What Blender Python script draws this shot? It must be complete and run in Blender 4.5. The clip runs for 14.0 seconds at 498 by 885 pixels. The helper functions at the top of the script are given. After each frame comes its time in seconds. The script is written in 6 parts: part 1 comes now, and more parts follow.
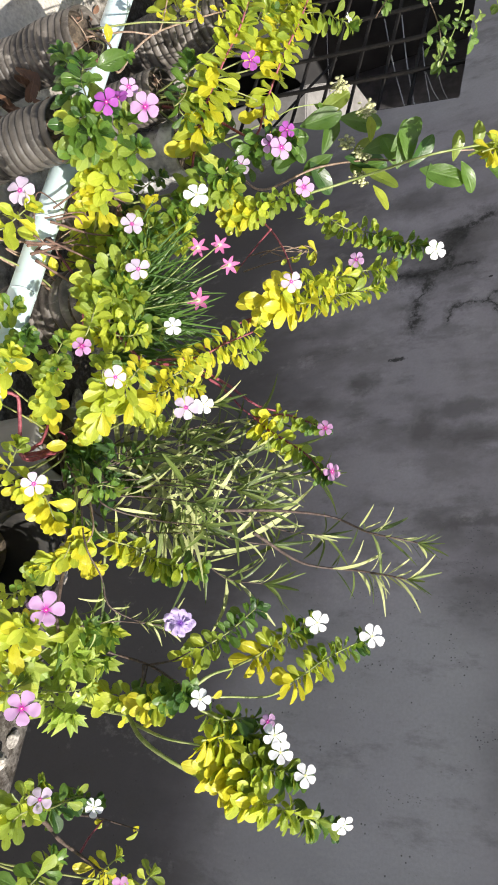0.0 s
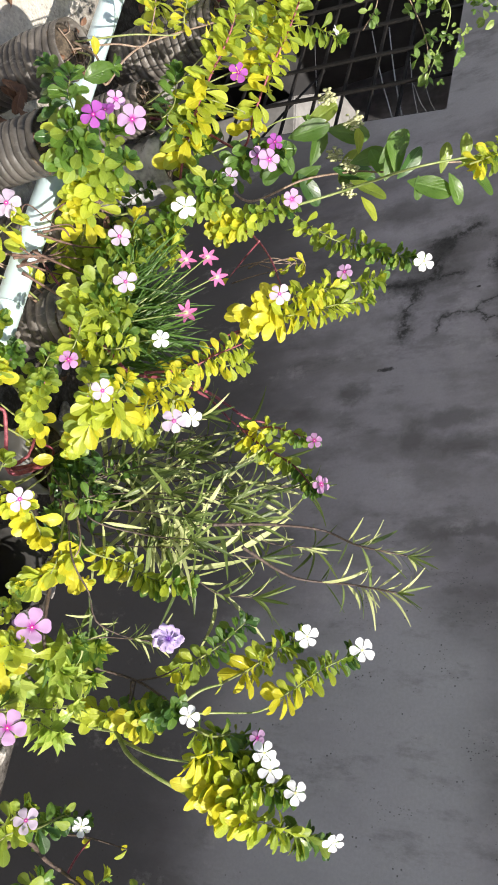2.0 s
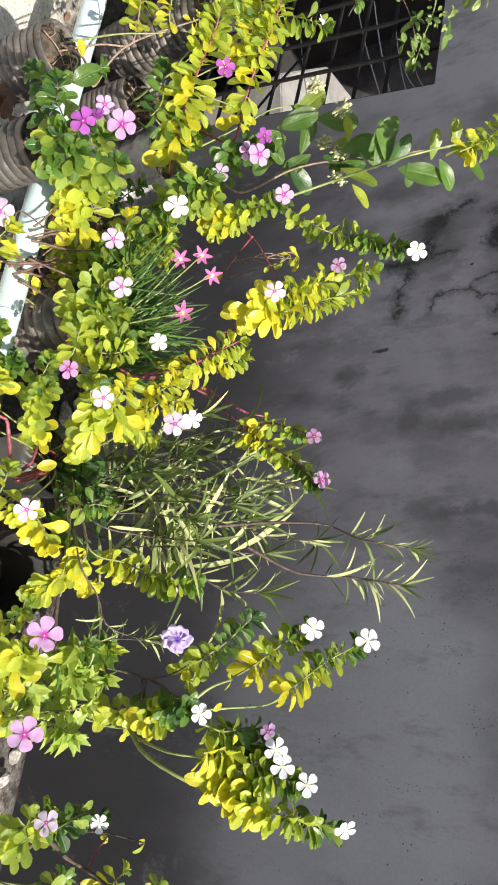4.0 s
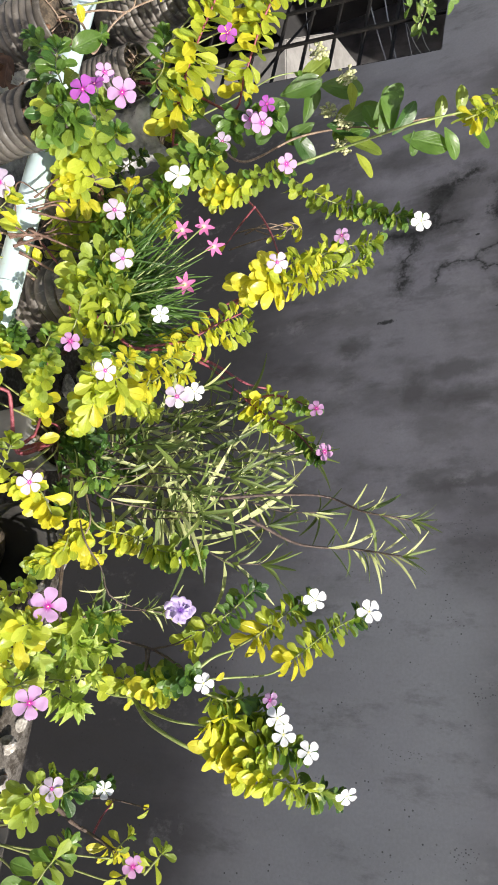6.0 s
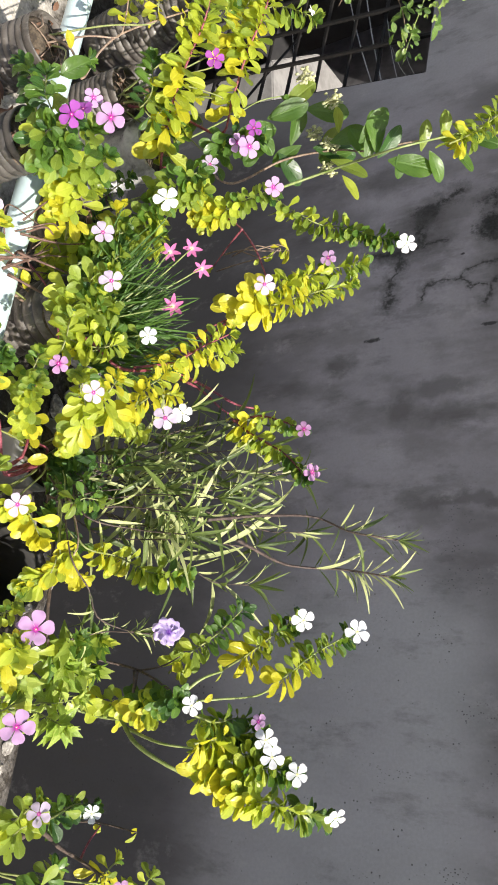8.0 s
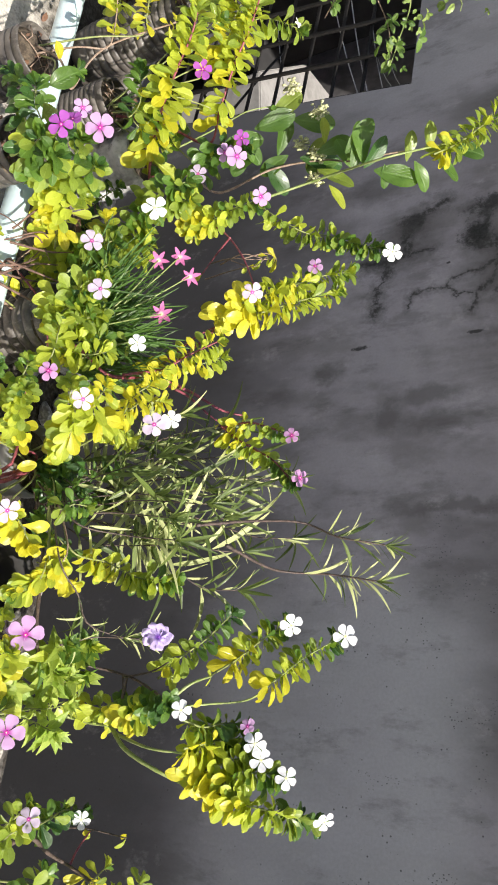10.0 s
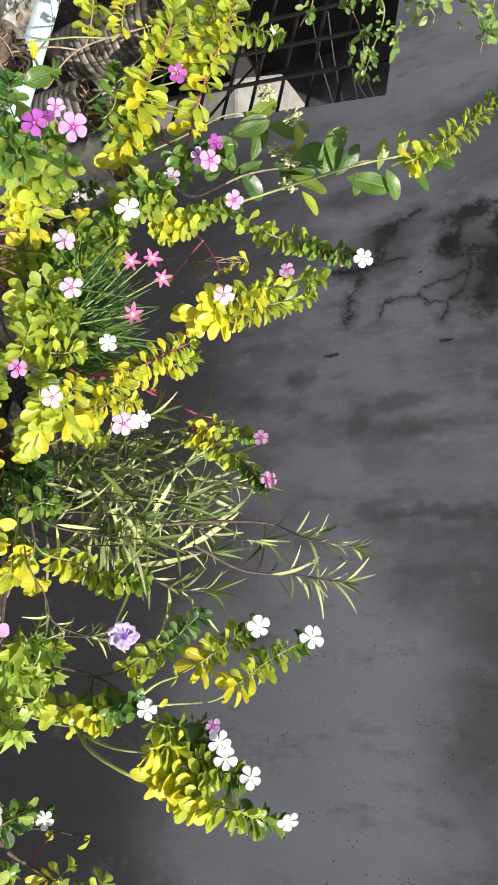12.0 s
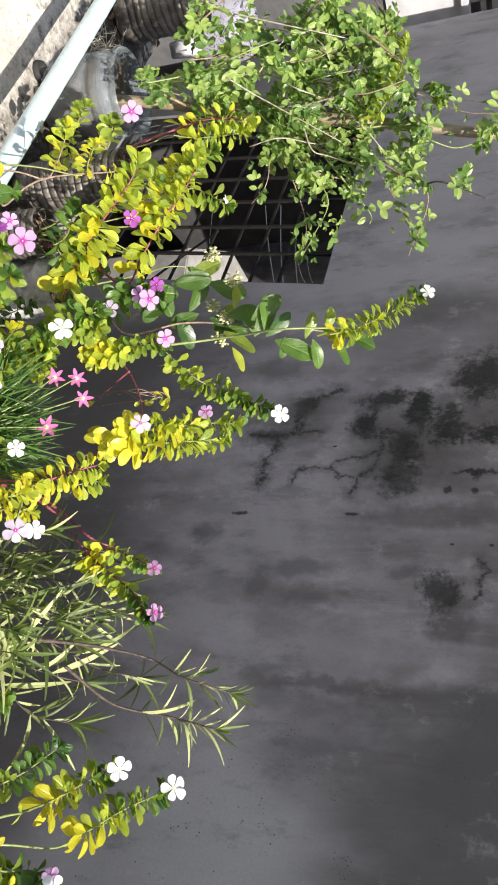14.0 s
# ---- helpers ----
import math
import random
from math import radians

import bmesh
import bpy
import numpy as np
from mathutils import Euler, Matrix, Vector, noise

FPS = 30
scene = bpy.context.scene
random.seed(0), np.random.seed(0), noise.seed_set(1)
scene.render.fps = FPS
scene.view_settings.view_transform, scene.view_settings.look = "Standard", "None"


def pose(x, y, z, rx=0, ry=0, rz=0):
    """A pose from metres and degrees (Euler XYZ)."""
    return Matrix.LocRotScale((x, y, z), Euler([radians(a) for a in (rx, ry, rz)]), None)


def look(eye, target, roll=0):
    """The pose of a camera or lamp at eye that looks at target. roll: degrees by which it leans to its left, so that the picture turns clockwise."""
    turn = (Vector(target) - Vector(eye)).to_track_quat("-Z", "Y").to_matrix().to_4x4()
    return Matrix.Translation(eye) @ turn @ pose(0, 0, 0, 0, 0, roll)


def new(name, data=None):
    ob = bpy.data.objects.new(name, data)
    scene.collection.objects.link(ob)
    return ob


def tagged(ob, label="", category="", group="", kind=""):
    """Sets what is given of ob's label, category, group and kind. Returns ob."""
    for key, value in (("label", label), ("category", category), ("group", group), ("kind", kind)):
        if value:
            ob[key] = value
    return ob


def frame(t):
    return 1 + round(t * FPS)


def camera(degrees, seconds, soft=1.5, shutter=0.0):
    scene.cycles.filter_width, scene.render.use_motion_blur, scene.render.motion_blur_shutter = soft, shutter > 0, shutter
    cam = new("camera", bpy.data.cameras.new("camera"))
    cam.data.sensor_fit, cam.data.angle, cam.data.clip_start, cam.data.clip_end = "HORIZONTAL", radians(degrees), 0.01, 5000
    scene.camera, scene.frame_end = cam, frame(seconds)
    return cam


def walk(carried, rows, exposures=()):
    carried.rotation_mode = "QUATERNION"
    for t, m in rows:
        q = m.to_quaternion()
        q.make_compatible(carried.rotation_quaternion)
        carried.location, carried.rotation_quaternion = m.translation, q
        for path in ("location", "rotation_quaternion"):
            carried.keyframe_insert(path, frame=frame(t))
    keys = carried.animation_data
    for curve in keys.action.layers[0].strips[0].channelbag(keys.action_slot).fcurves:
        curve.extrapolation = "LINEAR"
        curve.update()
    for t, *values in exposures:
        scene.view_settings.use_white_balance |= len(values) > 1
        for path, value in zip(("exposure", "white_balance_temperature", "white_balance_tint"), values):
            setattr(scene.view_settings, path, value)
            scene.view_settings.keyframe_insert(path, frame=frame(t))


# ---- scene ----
cam = camera(34.4, 14.0, soft=1.8)
PATH = [
    (0, (1.8240, -2.4945, 1.0890), (0.4935, -0.2820, -0.4380), 85.2),
    (0.5, (1.8240, -2.5020, 1.0920), (0.4800, -0.2880, -0.4215), 85.1),
    (1, (1.8270, -2.5020, 1.0920), (0.4635, -0.2835, -0.3975), 84.9),
    (1.5, (1.8270, -2.4975, 1.0905), (0.4560, -0.2850, -0.4020), 84.6),
    (2, (1.8150, -2.4915, 1.0875), (0.4485, -0.2760, -0.4050), 84.7),
    (2.5, (1.8060, -2.4975, 1.0875), (0.4455, -0.2805, -0.4080), 84.1),
    (5, (1.7925, -2.5230, 1.0980), (0.5520, -0.2430, -0.4080), 84.2),
    (5.5, (1.7925, -2.5200, 1.0995), (0.5820, -0.2355, -0.4215), 84.6),
    (6, (1.7940, -2.5170, 1.0965), (0.5940, -0.2220, -0.4200), 84.7),
    (6.5, (1.7940, -2.5140, 1.0965), (0.5880, -0.2220, -0.4185), 84.6),
    (7, (1.7910, -2.5155, 1.0965), (0.5610, -0.2340, -0.4140), 84.3),
    (7.5, (1.7850, -2.5185, 1.0965), (0.5415, -0.2340, -0.3990), 84.2),
    (8, (1.7895, -2.5245, 1.0995), (0.5295, -0.2325, -0.3720), 84.0),
    (8.5, (1.7955, -2.5290, 1.1040), (0.5130, -0.2385, -0.3465), 83.7),
    (11, (1.7985, -2.5335, 1.1040), (0.4965, -0.2265, -0.3030), 83.4),
    (11.5, (1.8030, -2.5410, 1.1115), (0.4905, -0.2235, -0.2700), 83.3),
    (12, (1.8075, -2.5290, 1.1115), (0.4755, -0.1980, -0.2280), 84.1),
    (12.5, (1.8360, -2.5035, 1.1070), (0.3780, -0.2190, -0.1785), 86.5),
    (13, (1.8570, -2.4945, 1.1070), (0.2430, -0.2805, -0.1170), 88.1),
    (13.5, (1.8540, -2.4975, 1.1190), (0.1005, -0.3330, 0.0060), 87.7),
    (14, (1.8435, -2.5080, 1.1235), (-0.0375, -0.3945, 0.1275), 88.0),
]
walk(cam, [(t, look(eye, target, roll)) for t, eye, target, roll in PATH])

# ---- light ----
SUN_DIR = Vector((0.66, -0.10, 0.75)).normalized()
world = bpy.data.worlds.new("sky")
scene.world = world
world.use_nodes = True
_wn = world.node_tree.nodes
_sky = _wn.new("ShaderNodeTexSky")
_sky.sky_type, _sky.sun_disc = "NISHITA", False
_sky.sun_elevation = math.asin(SUN_DIR.z)
_sky.sun_rotation = math.atan2(SUN_DIR.x, SUN_DIR.y)
_sky.dust_density = 3.0
world.node_tree.links.new(_sky.outputs[0], _wn["Background"].inputs[0])
_wn["Background"].inputs[1].default_value = 0.080
sun = new("sun", bpy.data.lights.new("sun", "SUN"))
sun.data.energy, sun.data.angle, sun.data.color = 5.0, radians(0.5), (1.0, 0.94, 0.85)
sun.matrix_world = look(SUN_DIR * 20, (0, 0, 0))
scene.view_settings.exposure = 0.76


# ---- material helpers ----
class Nodes:
    """A node material with short calls for its nodes."""

    def __init__(self, name):
        self.mat = bpy.data.materials.new(name)
        self.mat.use_nodes = True
        self.tree = self.mat.node_tree
        self.bsdf = self.tree.nodes["Principled BSDF"]
        self.out = self.tree.nodes["Material Output"]

    def put(self, socket, value):
        if isinstance(value, bpy.types.NodeSocket):
            self.tree.links.new(value, socket)
        elif isinstance(value, (tuple, list)) and len(value) == 3 and socket.type == "RGBA":
            socket.default_value = (*value, 1)
        else:
            socket.default_value = value

    def set(self, name, value):
        self.put(self.bsdf.inputs[name], value)

    def coord(self, which="Object"):
        return self.tree.nodes.new("ShaderNodeTexCoord").outputs[which]

    def scaled(self, vec, scale, loc=(0, 0, 0)):
        n = self.tree.nodes.new("ShaderNodeMapping")
        self.put(n.inputs[0], vec)
        n.inputs[1].default_value = loc
        n.inputs[3].default_value = scale
        return n.outputs[0]

    def noise(self, vec, scale, detail=4.0, rough=0.55, distort=0.0, colour=False):
        n = self.tree.nodes.new("ShaderNodeTexNoise")
        self.put(n.inputs["Vector"], vec)
        n.inputs["Scale"].default_value, n.inputs["Detail"].default_value = scale, detail
        n.inputs["Roughness"].default_value, n.inputs["Distortion"].default_value = rough, distort
        return n.outputs["Color" if colour else "Fac"]

    def voronoi(self, vec, scale, feature="F1"):
        n = self.tree.nodes.new("ShaderNodeTexVoronoi")
        n.feature = feature
        self.put(n.inputs["Vector"], vec)
        n.inputs["Scale"].default_value = scale
        return n.outputs["Distance"]

    def math(self, op, a, b=0.0, c=0.0, clamp=False):
        n = self.tree.nodes.new("ShaderNodeMath")
        n.operation, n.use_clamp = op, clamp
        for i, v in enumerate((a, b, c)):
            self.put(n.inputs[i], v)
        return n.outputs[0]

    def range(self, v, a, b, c=0.0, d=1.0, smooth=True):
        n = self.tree.nodes.new("ShaderNodeMapRange")
        n.interpolation_type = "SMOOTHSTEP" if smooth else "LINEAR"
        for i, x in enumerate((v, a, b, c, d)):
            self.put(n.inputs[i], x)
        return n.outputs[0]

    def mix(self, f, a, b, mode="MIX"):
        n = self.tree.nodes.new("ShaderNodeMix")
        n.data_type, n.blend_type = "RGBA", mode
        self.put(n.inputs[0], f)
        self.put(n.inputs[6], a)
        self.put(n.inputs[7], b)
        return n.outputs[2]

    def split(self, vec):
        n = self.tree.nodes.new("ShaderNodeSeparateXYZ")
        self.put(n.inputs[0], vec)
        return n.outputs

    def bump(self, height, strength=0.3, dist=0.01):
        n = self.tree.nodes.new("ShaderNodeBump")
        self.put(n.inputs["Height"], height)
        n.inputs["Strength"].default_value, n.inputs["Distance"].default_value = strength, dist
        self.put(self.bsdf.inputs["Normal"], n.outputs[0])
        return n.outputs[0]

    def chance(self):
        a = self.tree.nodes.new("ShaderNodeObjectInfo").outputs["Random"]
        b = self.tree.nodes.new("ShaderNodeNewGeometry").outputs["Random Per Island"]
        return self.math("FRACT", self.math("ADD", a, b))

    def thin(self, colour, amount):
        """Lets light through a thin sheet: a share of translucent shading."""
        t = self.tree.nodes.new("ShaderNodeBsdfTranslucent")
        self.put(t.inputs[0], colour)
        m = self.tree.nodes.new("ShaderNodeMixShader")
        self.put(m.inputs[0], amount)
        self.tree.links.new(self.bsdf.outputs[0], m.inputs[1])
        self.tree.links.new(t.outputs[0], m.inputs[2])
        self.tree.links.new(m.outputs[0], self.out.inputs[0])


def simple(name, a, b, scale=30, rough=0.6, metal=0.0, bump=0.2, fine=4.0):
    """Two tones mixed by noise at two scales, with a little relief."""
    k = Nodes(name)
    co = k.coord()
    n1, n2 = k.noise(co, scale, 5), k.noise(co, scale * fine, 3)
    f = k.math("ADD", k.math("MULTIPLY", n1, 0.7), k.math("MULTIPLY", n2, 0.3))
    k.set("Base Color", k.mix(k.range(f, 0.35, 0.65), a, b))
    k.set("Roughness", k.range(n2, 0.3, 0.7, rough - 0.1, rough + 0.1))
    k.set("Metallic", metal)
    if bump:
        k.bump(f, bump, 0.004)
    return k.mat


def wall_material():
    k = Nodes("stained_cement")
    co = k.coord()
    x, y, z = k.split(co)
    big, grain = k.noise(co, 1.6, 5, 0.6), k.noise(co, 90, 4, 0.6)
    cloud = k.noise(k.scaled(co, (1.0, 1.0, 0.55)), 4.5, 6, 0.62)
    base = k.mix(k.range(big, 0.3, 0.7), (0.258, 0.245, 0.270), (0.342, 0.328, 0.356))
    base = k.mix(k.range(cloud, 0.44, 0.64, 0, 0.5), base, (0.115, 0.108, 0.106))
    # rain streaks that run down the wall
    streak = k.noise(k.scaled(co, (9, 1, 1.3)), 1.0, 5, 0.6, 0.4)
    right = k.range(x, -1.2, -0.2)
    up = k.range(z, 0.1, 0.8)
    wet = k.math("MULTIPLY", k.math("MULTIPLY", right, up), k.range(streak, 0.48, 0.7))
    base = k.mix(k.math("MULTIPLY", wet, 0.55), base, (0.075, 0.07, 0.068))
    # soft dark clouds that thicken towards the top of the wall
    soft = k.noise(k.scaled(co, (1, 1, 0.6)), 3.2, 6, 0.6)
    blot = k.noise(k.scaled(co, (1, 1, 0.85)), 5.0, 7, 0.58, 0.5)
    top = k.math("MULTIPLY", k.math("MULTIPLY", k.range(z, 0.05, 0.9), k.range(x, -1.3, -0.9)), k.range(soft, 0.28, 0.60))
    base = k.mix(k.math("MULTIPLY", top, 0.62), base, (0.085, 0.079, 0.076))
    # shade of the terrace gap painted in, ragged, darker towards the wall's foot
    foot_shade = k.range(k.math("ADD", z, k.math("MULTIPLY", k.math("SUBTRACT", soft, 0.5), 0.9)), 0.10, -0.85)
    base = k.mix(k.math("MULTIPLY", foot_shade, 0.93), base, (0.070, 0.069, 0.074))
    # the plane of the wall, shaken a little so that stains get torn outlines
    tx = k.math("ADD", x, k.math("MULTIPLY", k.math("SUBTRACT", k.noise(co, 9, 5, 0.62), 0.5), 0.13))
    tz = k.math("ADD", z, k.math("MULTIPLY", k.math("SUBTRACT", k.noise(k.scaled(co, (1, 1, 1), (5, 3, 7)), 9, 5, 0.62), 0.5), 0.13))

    def spread(ax, az, cx, cz, wide, tall):
        """How far a place lies from a stain's centre, in its half widths."""
        a = k.math("DIVIDE", k.math("SUBTRACT", ax, cx), wide)
        b = k.math("DIVIDE", k.math("SUBTRACT", az, cz), tall)
        return k.math("SQRT", k.math("MULTIPLY_ADD", a, a, k.math("MULTIPLY", b, b)))

    speck = k.noise(co, 48, 6, 0.72)
    ragged = k.noise(co, 15, 7, 0.72)
    # soft smears
    for cx, cz, wide, tall, much in ((-0.85, 0.0, 0.10, 0.16, 0.5), (-0.70, 0.85, 0.045, 0.09, 0.6), (0.44, 0.84, 0.13, 0.09, 0.75), (0.30, 0.855, 0.04, 0.07, 0.6), (0.258, 0.27, 0.05, 0.16, 0.55),
                                     (0.37, 0.32, 0.05, 0.15, 0.5), (0.27, 0.67, 0.03, 0.08, 0.5), (0.33, 0.12, 0.08, 0.05, 0.5), (-1.2, 0.75, 0.16, 0.2, 0.5), (0.02, 0.75, 0.06, 0.34, 0.6),
                                     (-0.34, 0.66, 0.30, 0.26, 0.7), (-0.50, 0.16, 0.16, 0.16, 0.5), (-0.62, 0.95, 0.3, 0.2, 0.6), (0.71, 0.45, 0.03, 0.32, 0.55), (-0.62, -0.25, 0.16, 0.2, 0.4), (0.09, -0.15, 0.05, 0.07, 0.6)):
        off = spread(tx, tz, cx, cz, wide, tall)
        base = k.mix(k.range(k.math("ADD", off, k.math("MULTIPLY", k.math("SUBTRACT", ragged, 0.5), 1.1)), 0.35, 1.35, much, 0), base, (0.062, 0.058, 0.056))
    # veins of black mould that follow old cracks
    vein = None
    for chain, wide in (
        (((-0.68, 0.31), (-0.647, 0.241), (-0.576, 0.176), (-0.505, 0.141), (-0.445, 0.142), (-0.412, 0.074), (-0.426, -0.061)), 0.017),
        (((-0.439, 0.152), (-0.434, 0.262)), 0.009), (((-0.413, 0.07), (-0.308, 0.074), (-0.22, 0.036), (-0.154, 0.04)), 0.014),
        (((-0.162, 0.171), (-0.227, 0.187), (-0.229, 0.334), (-0.276, 0.362), (-0.284, 0.446), (-0.335, 0.542)), 0.007),
        (((-0.105, 0.43), (-0.239, 0.509), (-0.335, 0.533), (-0.381, 0.512)), 0.008), (((-0.229, 0.334), (-0.179, 0.383), (-0.167, 0.442)), 0.005),
        (((-0.428, 0.482), (-0.423, 0.576), (-0.342, 0.649), (-0.268, 0.605), (-0.184, 0.588)), 0.014), (((-0.596, 0.438), (-0.544, 0.497), (-0.476, 0.442), (-0.405, 0.476), (-0.39, 0.554)), 0.015),
        (((-0.508, 0.688), (-0.395, 0.686)), 0.012), (((0.21, 0.935), (0.259, 0.969), (0.373, 0.924)), 0.008),
    ):
        for a, b in zip(chain, chain[1:]):
            rx, rz = b[0] - a[0], b[1] - a[1]
            square = rx ** 2 + rz ** 2
            px, pz = k.math("SUBTRACT", tx, a[0]), k.math("SUBTRACT", tz, a[1])
            along = k.math("MULTIPLY_ADD", px, rx / square, k.math("MULTIPLY", pz, rz / square), clamp=True)
            ox, oz = k.math("MULTIPLY_ADD", along, -rx, px), k.math("MULTIPLY_ADD", along, -rz, pz)
            gap = k.math("DIVIDE", k.math("SQRT", k.math("MULTIPLY_ADD", ox, ox, k.math("MULTIPLY", oz, oz))), wide)
            vein = gap if vein is None else k.math("MINIMUM", vein, gap)
    swell = k.range(ragged, 0.32, 0.70, 0.25, 1.9)
    vein = k.math("DIVIDE", vein, swell)
    halo = k.math("MULTIPLY", k.range(vein, 0.5, 5.5, 1, 0), k.range(speck, 0.35, 0.6, 0.45, 1.0))
    base = k.mix(k.math("MULTIPLY", halo, 0.58), base, (0.05, 0.048, 0.046))
    crack = k.math("MULTIPLY", k.range(vein, 0.3, 1.5, 1, 0), k.range(speck, 0.38, 0.56, 0.35, 1.0))
    base = k.mix(k.math("MULTIPLY", crack, 0.86), base, (0.022, 0.023, 0.021))
    # blots of black mould with ragged, speckled edges
    for cx, cz, wide, tall, much in ((-0.555, 0.685, 0.10, 0.06, 0.9), (-0.613, 0.534, 0.05, 0.10, 0.8), (-0.475, 0.451, 0.055, 0.05, 0.85), (-0.40, 0.808, 0.054, 0.07, 0.95), (-0.392, 0.965, 0.053, 0.062, 0.9),
                                     (-0.183, 0.62, 0.085, 0.075, 0.75), (-0.354, 0.623, 0.07, 0.05, 0.7), (-0.589, 0.175, 0.045, 0.047, 0.75), (-0.196, 0.914, 0.016, 0.07, 0.9), (-0.42, 0.03, 0.04, 0.06, 0.6), (-0.72, 0.93, 0.12, 0.10, 0.8), (0.35, 0.80, 0.075, 0.065, 0.75), (-0.30, 0.66, 0.06, 0.05, 0.8), (-0.50, 0.80, 0.06, 0.05, 0.8)):
        off = spread(tx, tz, cx, cz, wide, tall)
        edge = k.math("ADD", k.math("MULTIPLY", k.math("SUBTRACT", ragged, 0.5), 3.0), k.math("MULTIPLY", k.math("SUBTRACT", speck, 0.5), 2.2))
        blob = k.range(k.math("ADD", off, edge), 0.45, 1.55, min(1.0, much * 1.12), 0)
        base = k.mix(blob, base, (0.013, 0.014, 0.013))
    # a soft dark band beside the window, a darker patch with an uneven edge to the east, and chips
    wob = k.math("ADD", x, k.math("MULTIPLY", k.math("SUBTRACT", k.noise(co, 3.0, 5), 0.5), 0.35))
    band = k.math("MULTIPLY", k.range(wob, -1.42, -1.25), k.range(wob, -0.75, -1.1))
    band = k.math("MULTIPLY", band, k.range(z, 0.0, 0.5))
    base = k.mix(k.math("MULTIPLY", band, 0.5), base, (0.08, 0.078, 0.076))
    patch = k.math("MULTIPLY", k.math("MULTIPLY", k.range(wob, 0.70, 0.76), k.range(wob, 1.95, 1.4)), k.range(k.math("ADD", z, k.math("MULTIPLY", k.math("SUBTRACT", soft, 0.5), 0.9)), 0.02, 1.0))
    base = k.mix(k.math("MULTIPLY", patch, 0.9), base, (0.078, 0.075, 0.078))
    fresh = k.math("MULTIPLY", k.range(x, -1.15, -1.5), k.range(big, 0.25, 0.6, 0.7, 1.0))
    base = k.mix(k.math("MULTIPLY", fresh, 0.5), base, (0.27, 0.275, 0.29))
    pale = k.math("MULTIPLY", k.math("MULTIPLY", k.range(wob, 0.85, 1.25), k.math("MULTIPLY", k.range(z, -0.62, -0.30), k.range(z, 0.62, 0.30))), k.range(big, 0.25, 0.6, 0.6, 1.0))
    base = k.mix(k.math("MULTIPLY", pale, 0.78), base, (0.34, 0.345, 0.36))
    spot = k.range(k.voronoi(co, 46), 0.07, 0.19, 1, 0)
    spot = k.math("MULTIPLY", spot, k.range(k.noise(co, 11, 4), 0.52, 0.60))
    pits = k.range(k.voronoi(k.scaled(co, (1, 1, 0.8), (0.3, 0, 0.2)), 105), 0.14, 0.30, 1, 0)
    pits = k.math("MULTIPLY", pits, k.range(k.noise(k.scaled(co, (1, 1, 1), (4, 0, 1)), 5.5, 6, 0.7), 0.53, 0.62))
    pits = k.math("MULTIPLY", pits, k.range(z, -0.15, 0.15))
    spot = k.math("MAXIMUM", spot, pits)
    spot = k.math("MULTIPLY", spot, k.range(x, 0.5, 1.0, 0.12, 1.0))
    base = k.mix(k.math("MULTIPLY", spot, 0.85), base, (0.05, 0.05, 0.05))
    # smears of damp, and a few chips in the plaster
    smear = k.noise(k.scaled(co, (2.6, 1, 1.1), (3, 0, 7)), 2.4, 7, 0.68)
    base = k.mix(k.math("MULTIPLY", k.range(smear, 0.52, 0.64), 0.42), base, (0.085, 0.08, 0.08))
    base = k.mix(k.math("MULTIPLY", k.range(k.noise(k.scaled(co, (2, 1, 1.4), (9, 0, 2)), 3.1, 7, 0.7), 0.56, 0.68), 0.35), base, (0.40, 0.39, 0.40))
    for cx, cz, wide, tall in ((-0.109, 0.811, 0.023, 0.021), (-0.104, 0.913, 0.016, 0.020), (0.142, 0.835, 0.007, 0.010), (0.144, 0.976, 0.007, 0.012), (-0.350, 0.335, 0.006, 0.011), (-0.004, -0.016, 0.013, 0.042), (0.004, 0.446, 0.011, 0.038)):
        off = spread(x, z, cx, cz, wide, tall)
        base = k.mix(k.range(k.math("ADD", off, k.math("MULTIPLY", k.math("SUBTRACT", speck, 0.5), 2.4)), 0.5, 1.0, 0.9, 0), base, (0.022, 0.022, 0.022))
    base = k.mix(k.range(grain, 0.3, 0.7, 0.0, 0.14), base, (0.12, 0.12, 0.12))
    k.set("Base Color", base)
    k.set("Roughness", k.range(blot, 0.3, 0.7, 0.75, 0.95))
    k.set("Specular IOR Level", 0.3)
    h = k.math("ADD", k.math("SUBTRACT", k.math("MULTIPLY", grain, 0.25), k.math("MULTIPLY", spot, 0.15)), k.math("SUBTRACT", k.math("MULTIPLY", cloud, 0.7), k.math("MULTIPLY", crack, 0.06)))
    k.bump(h, 0.25, 0.006)
    return k.mat


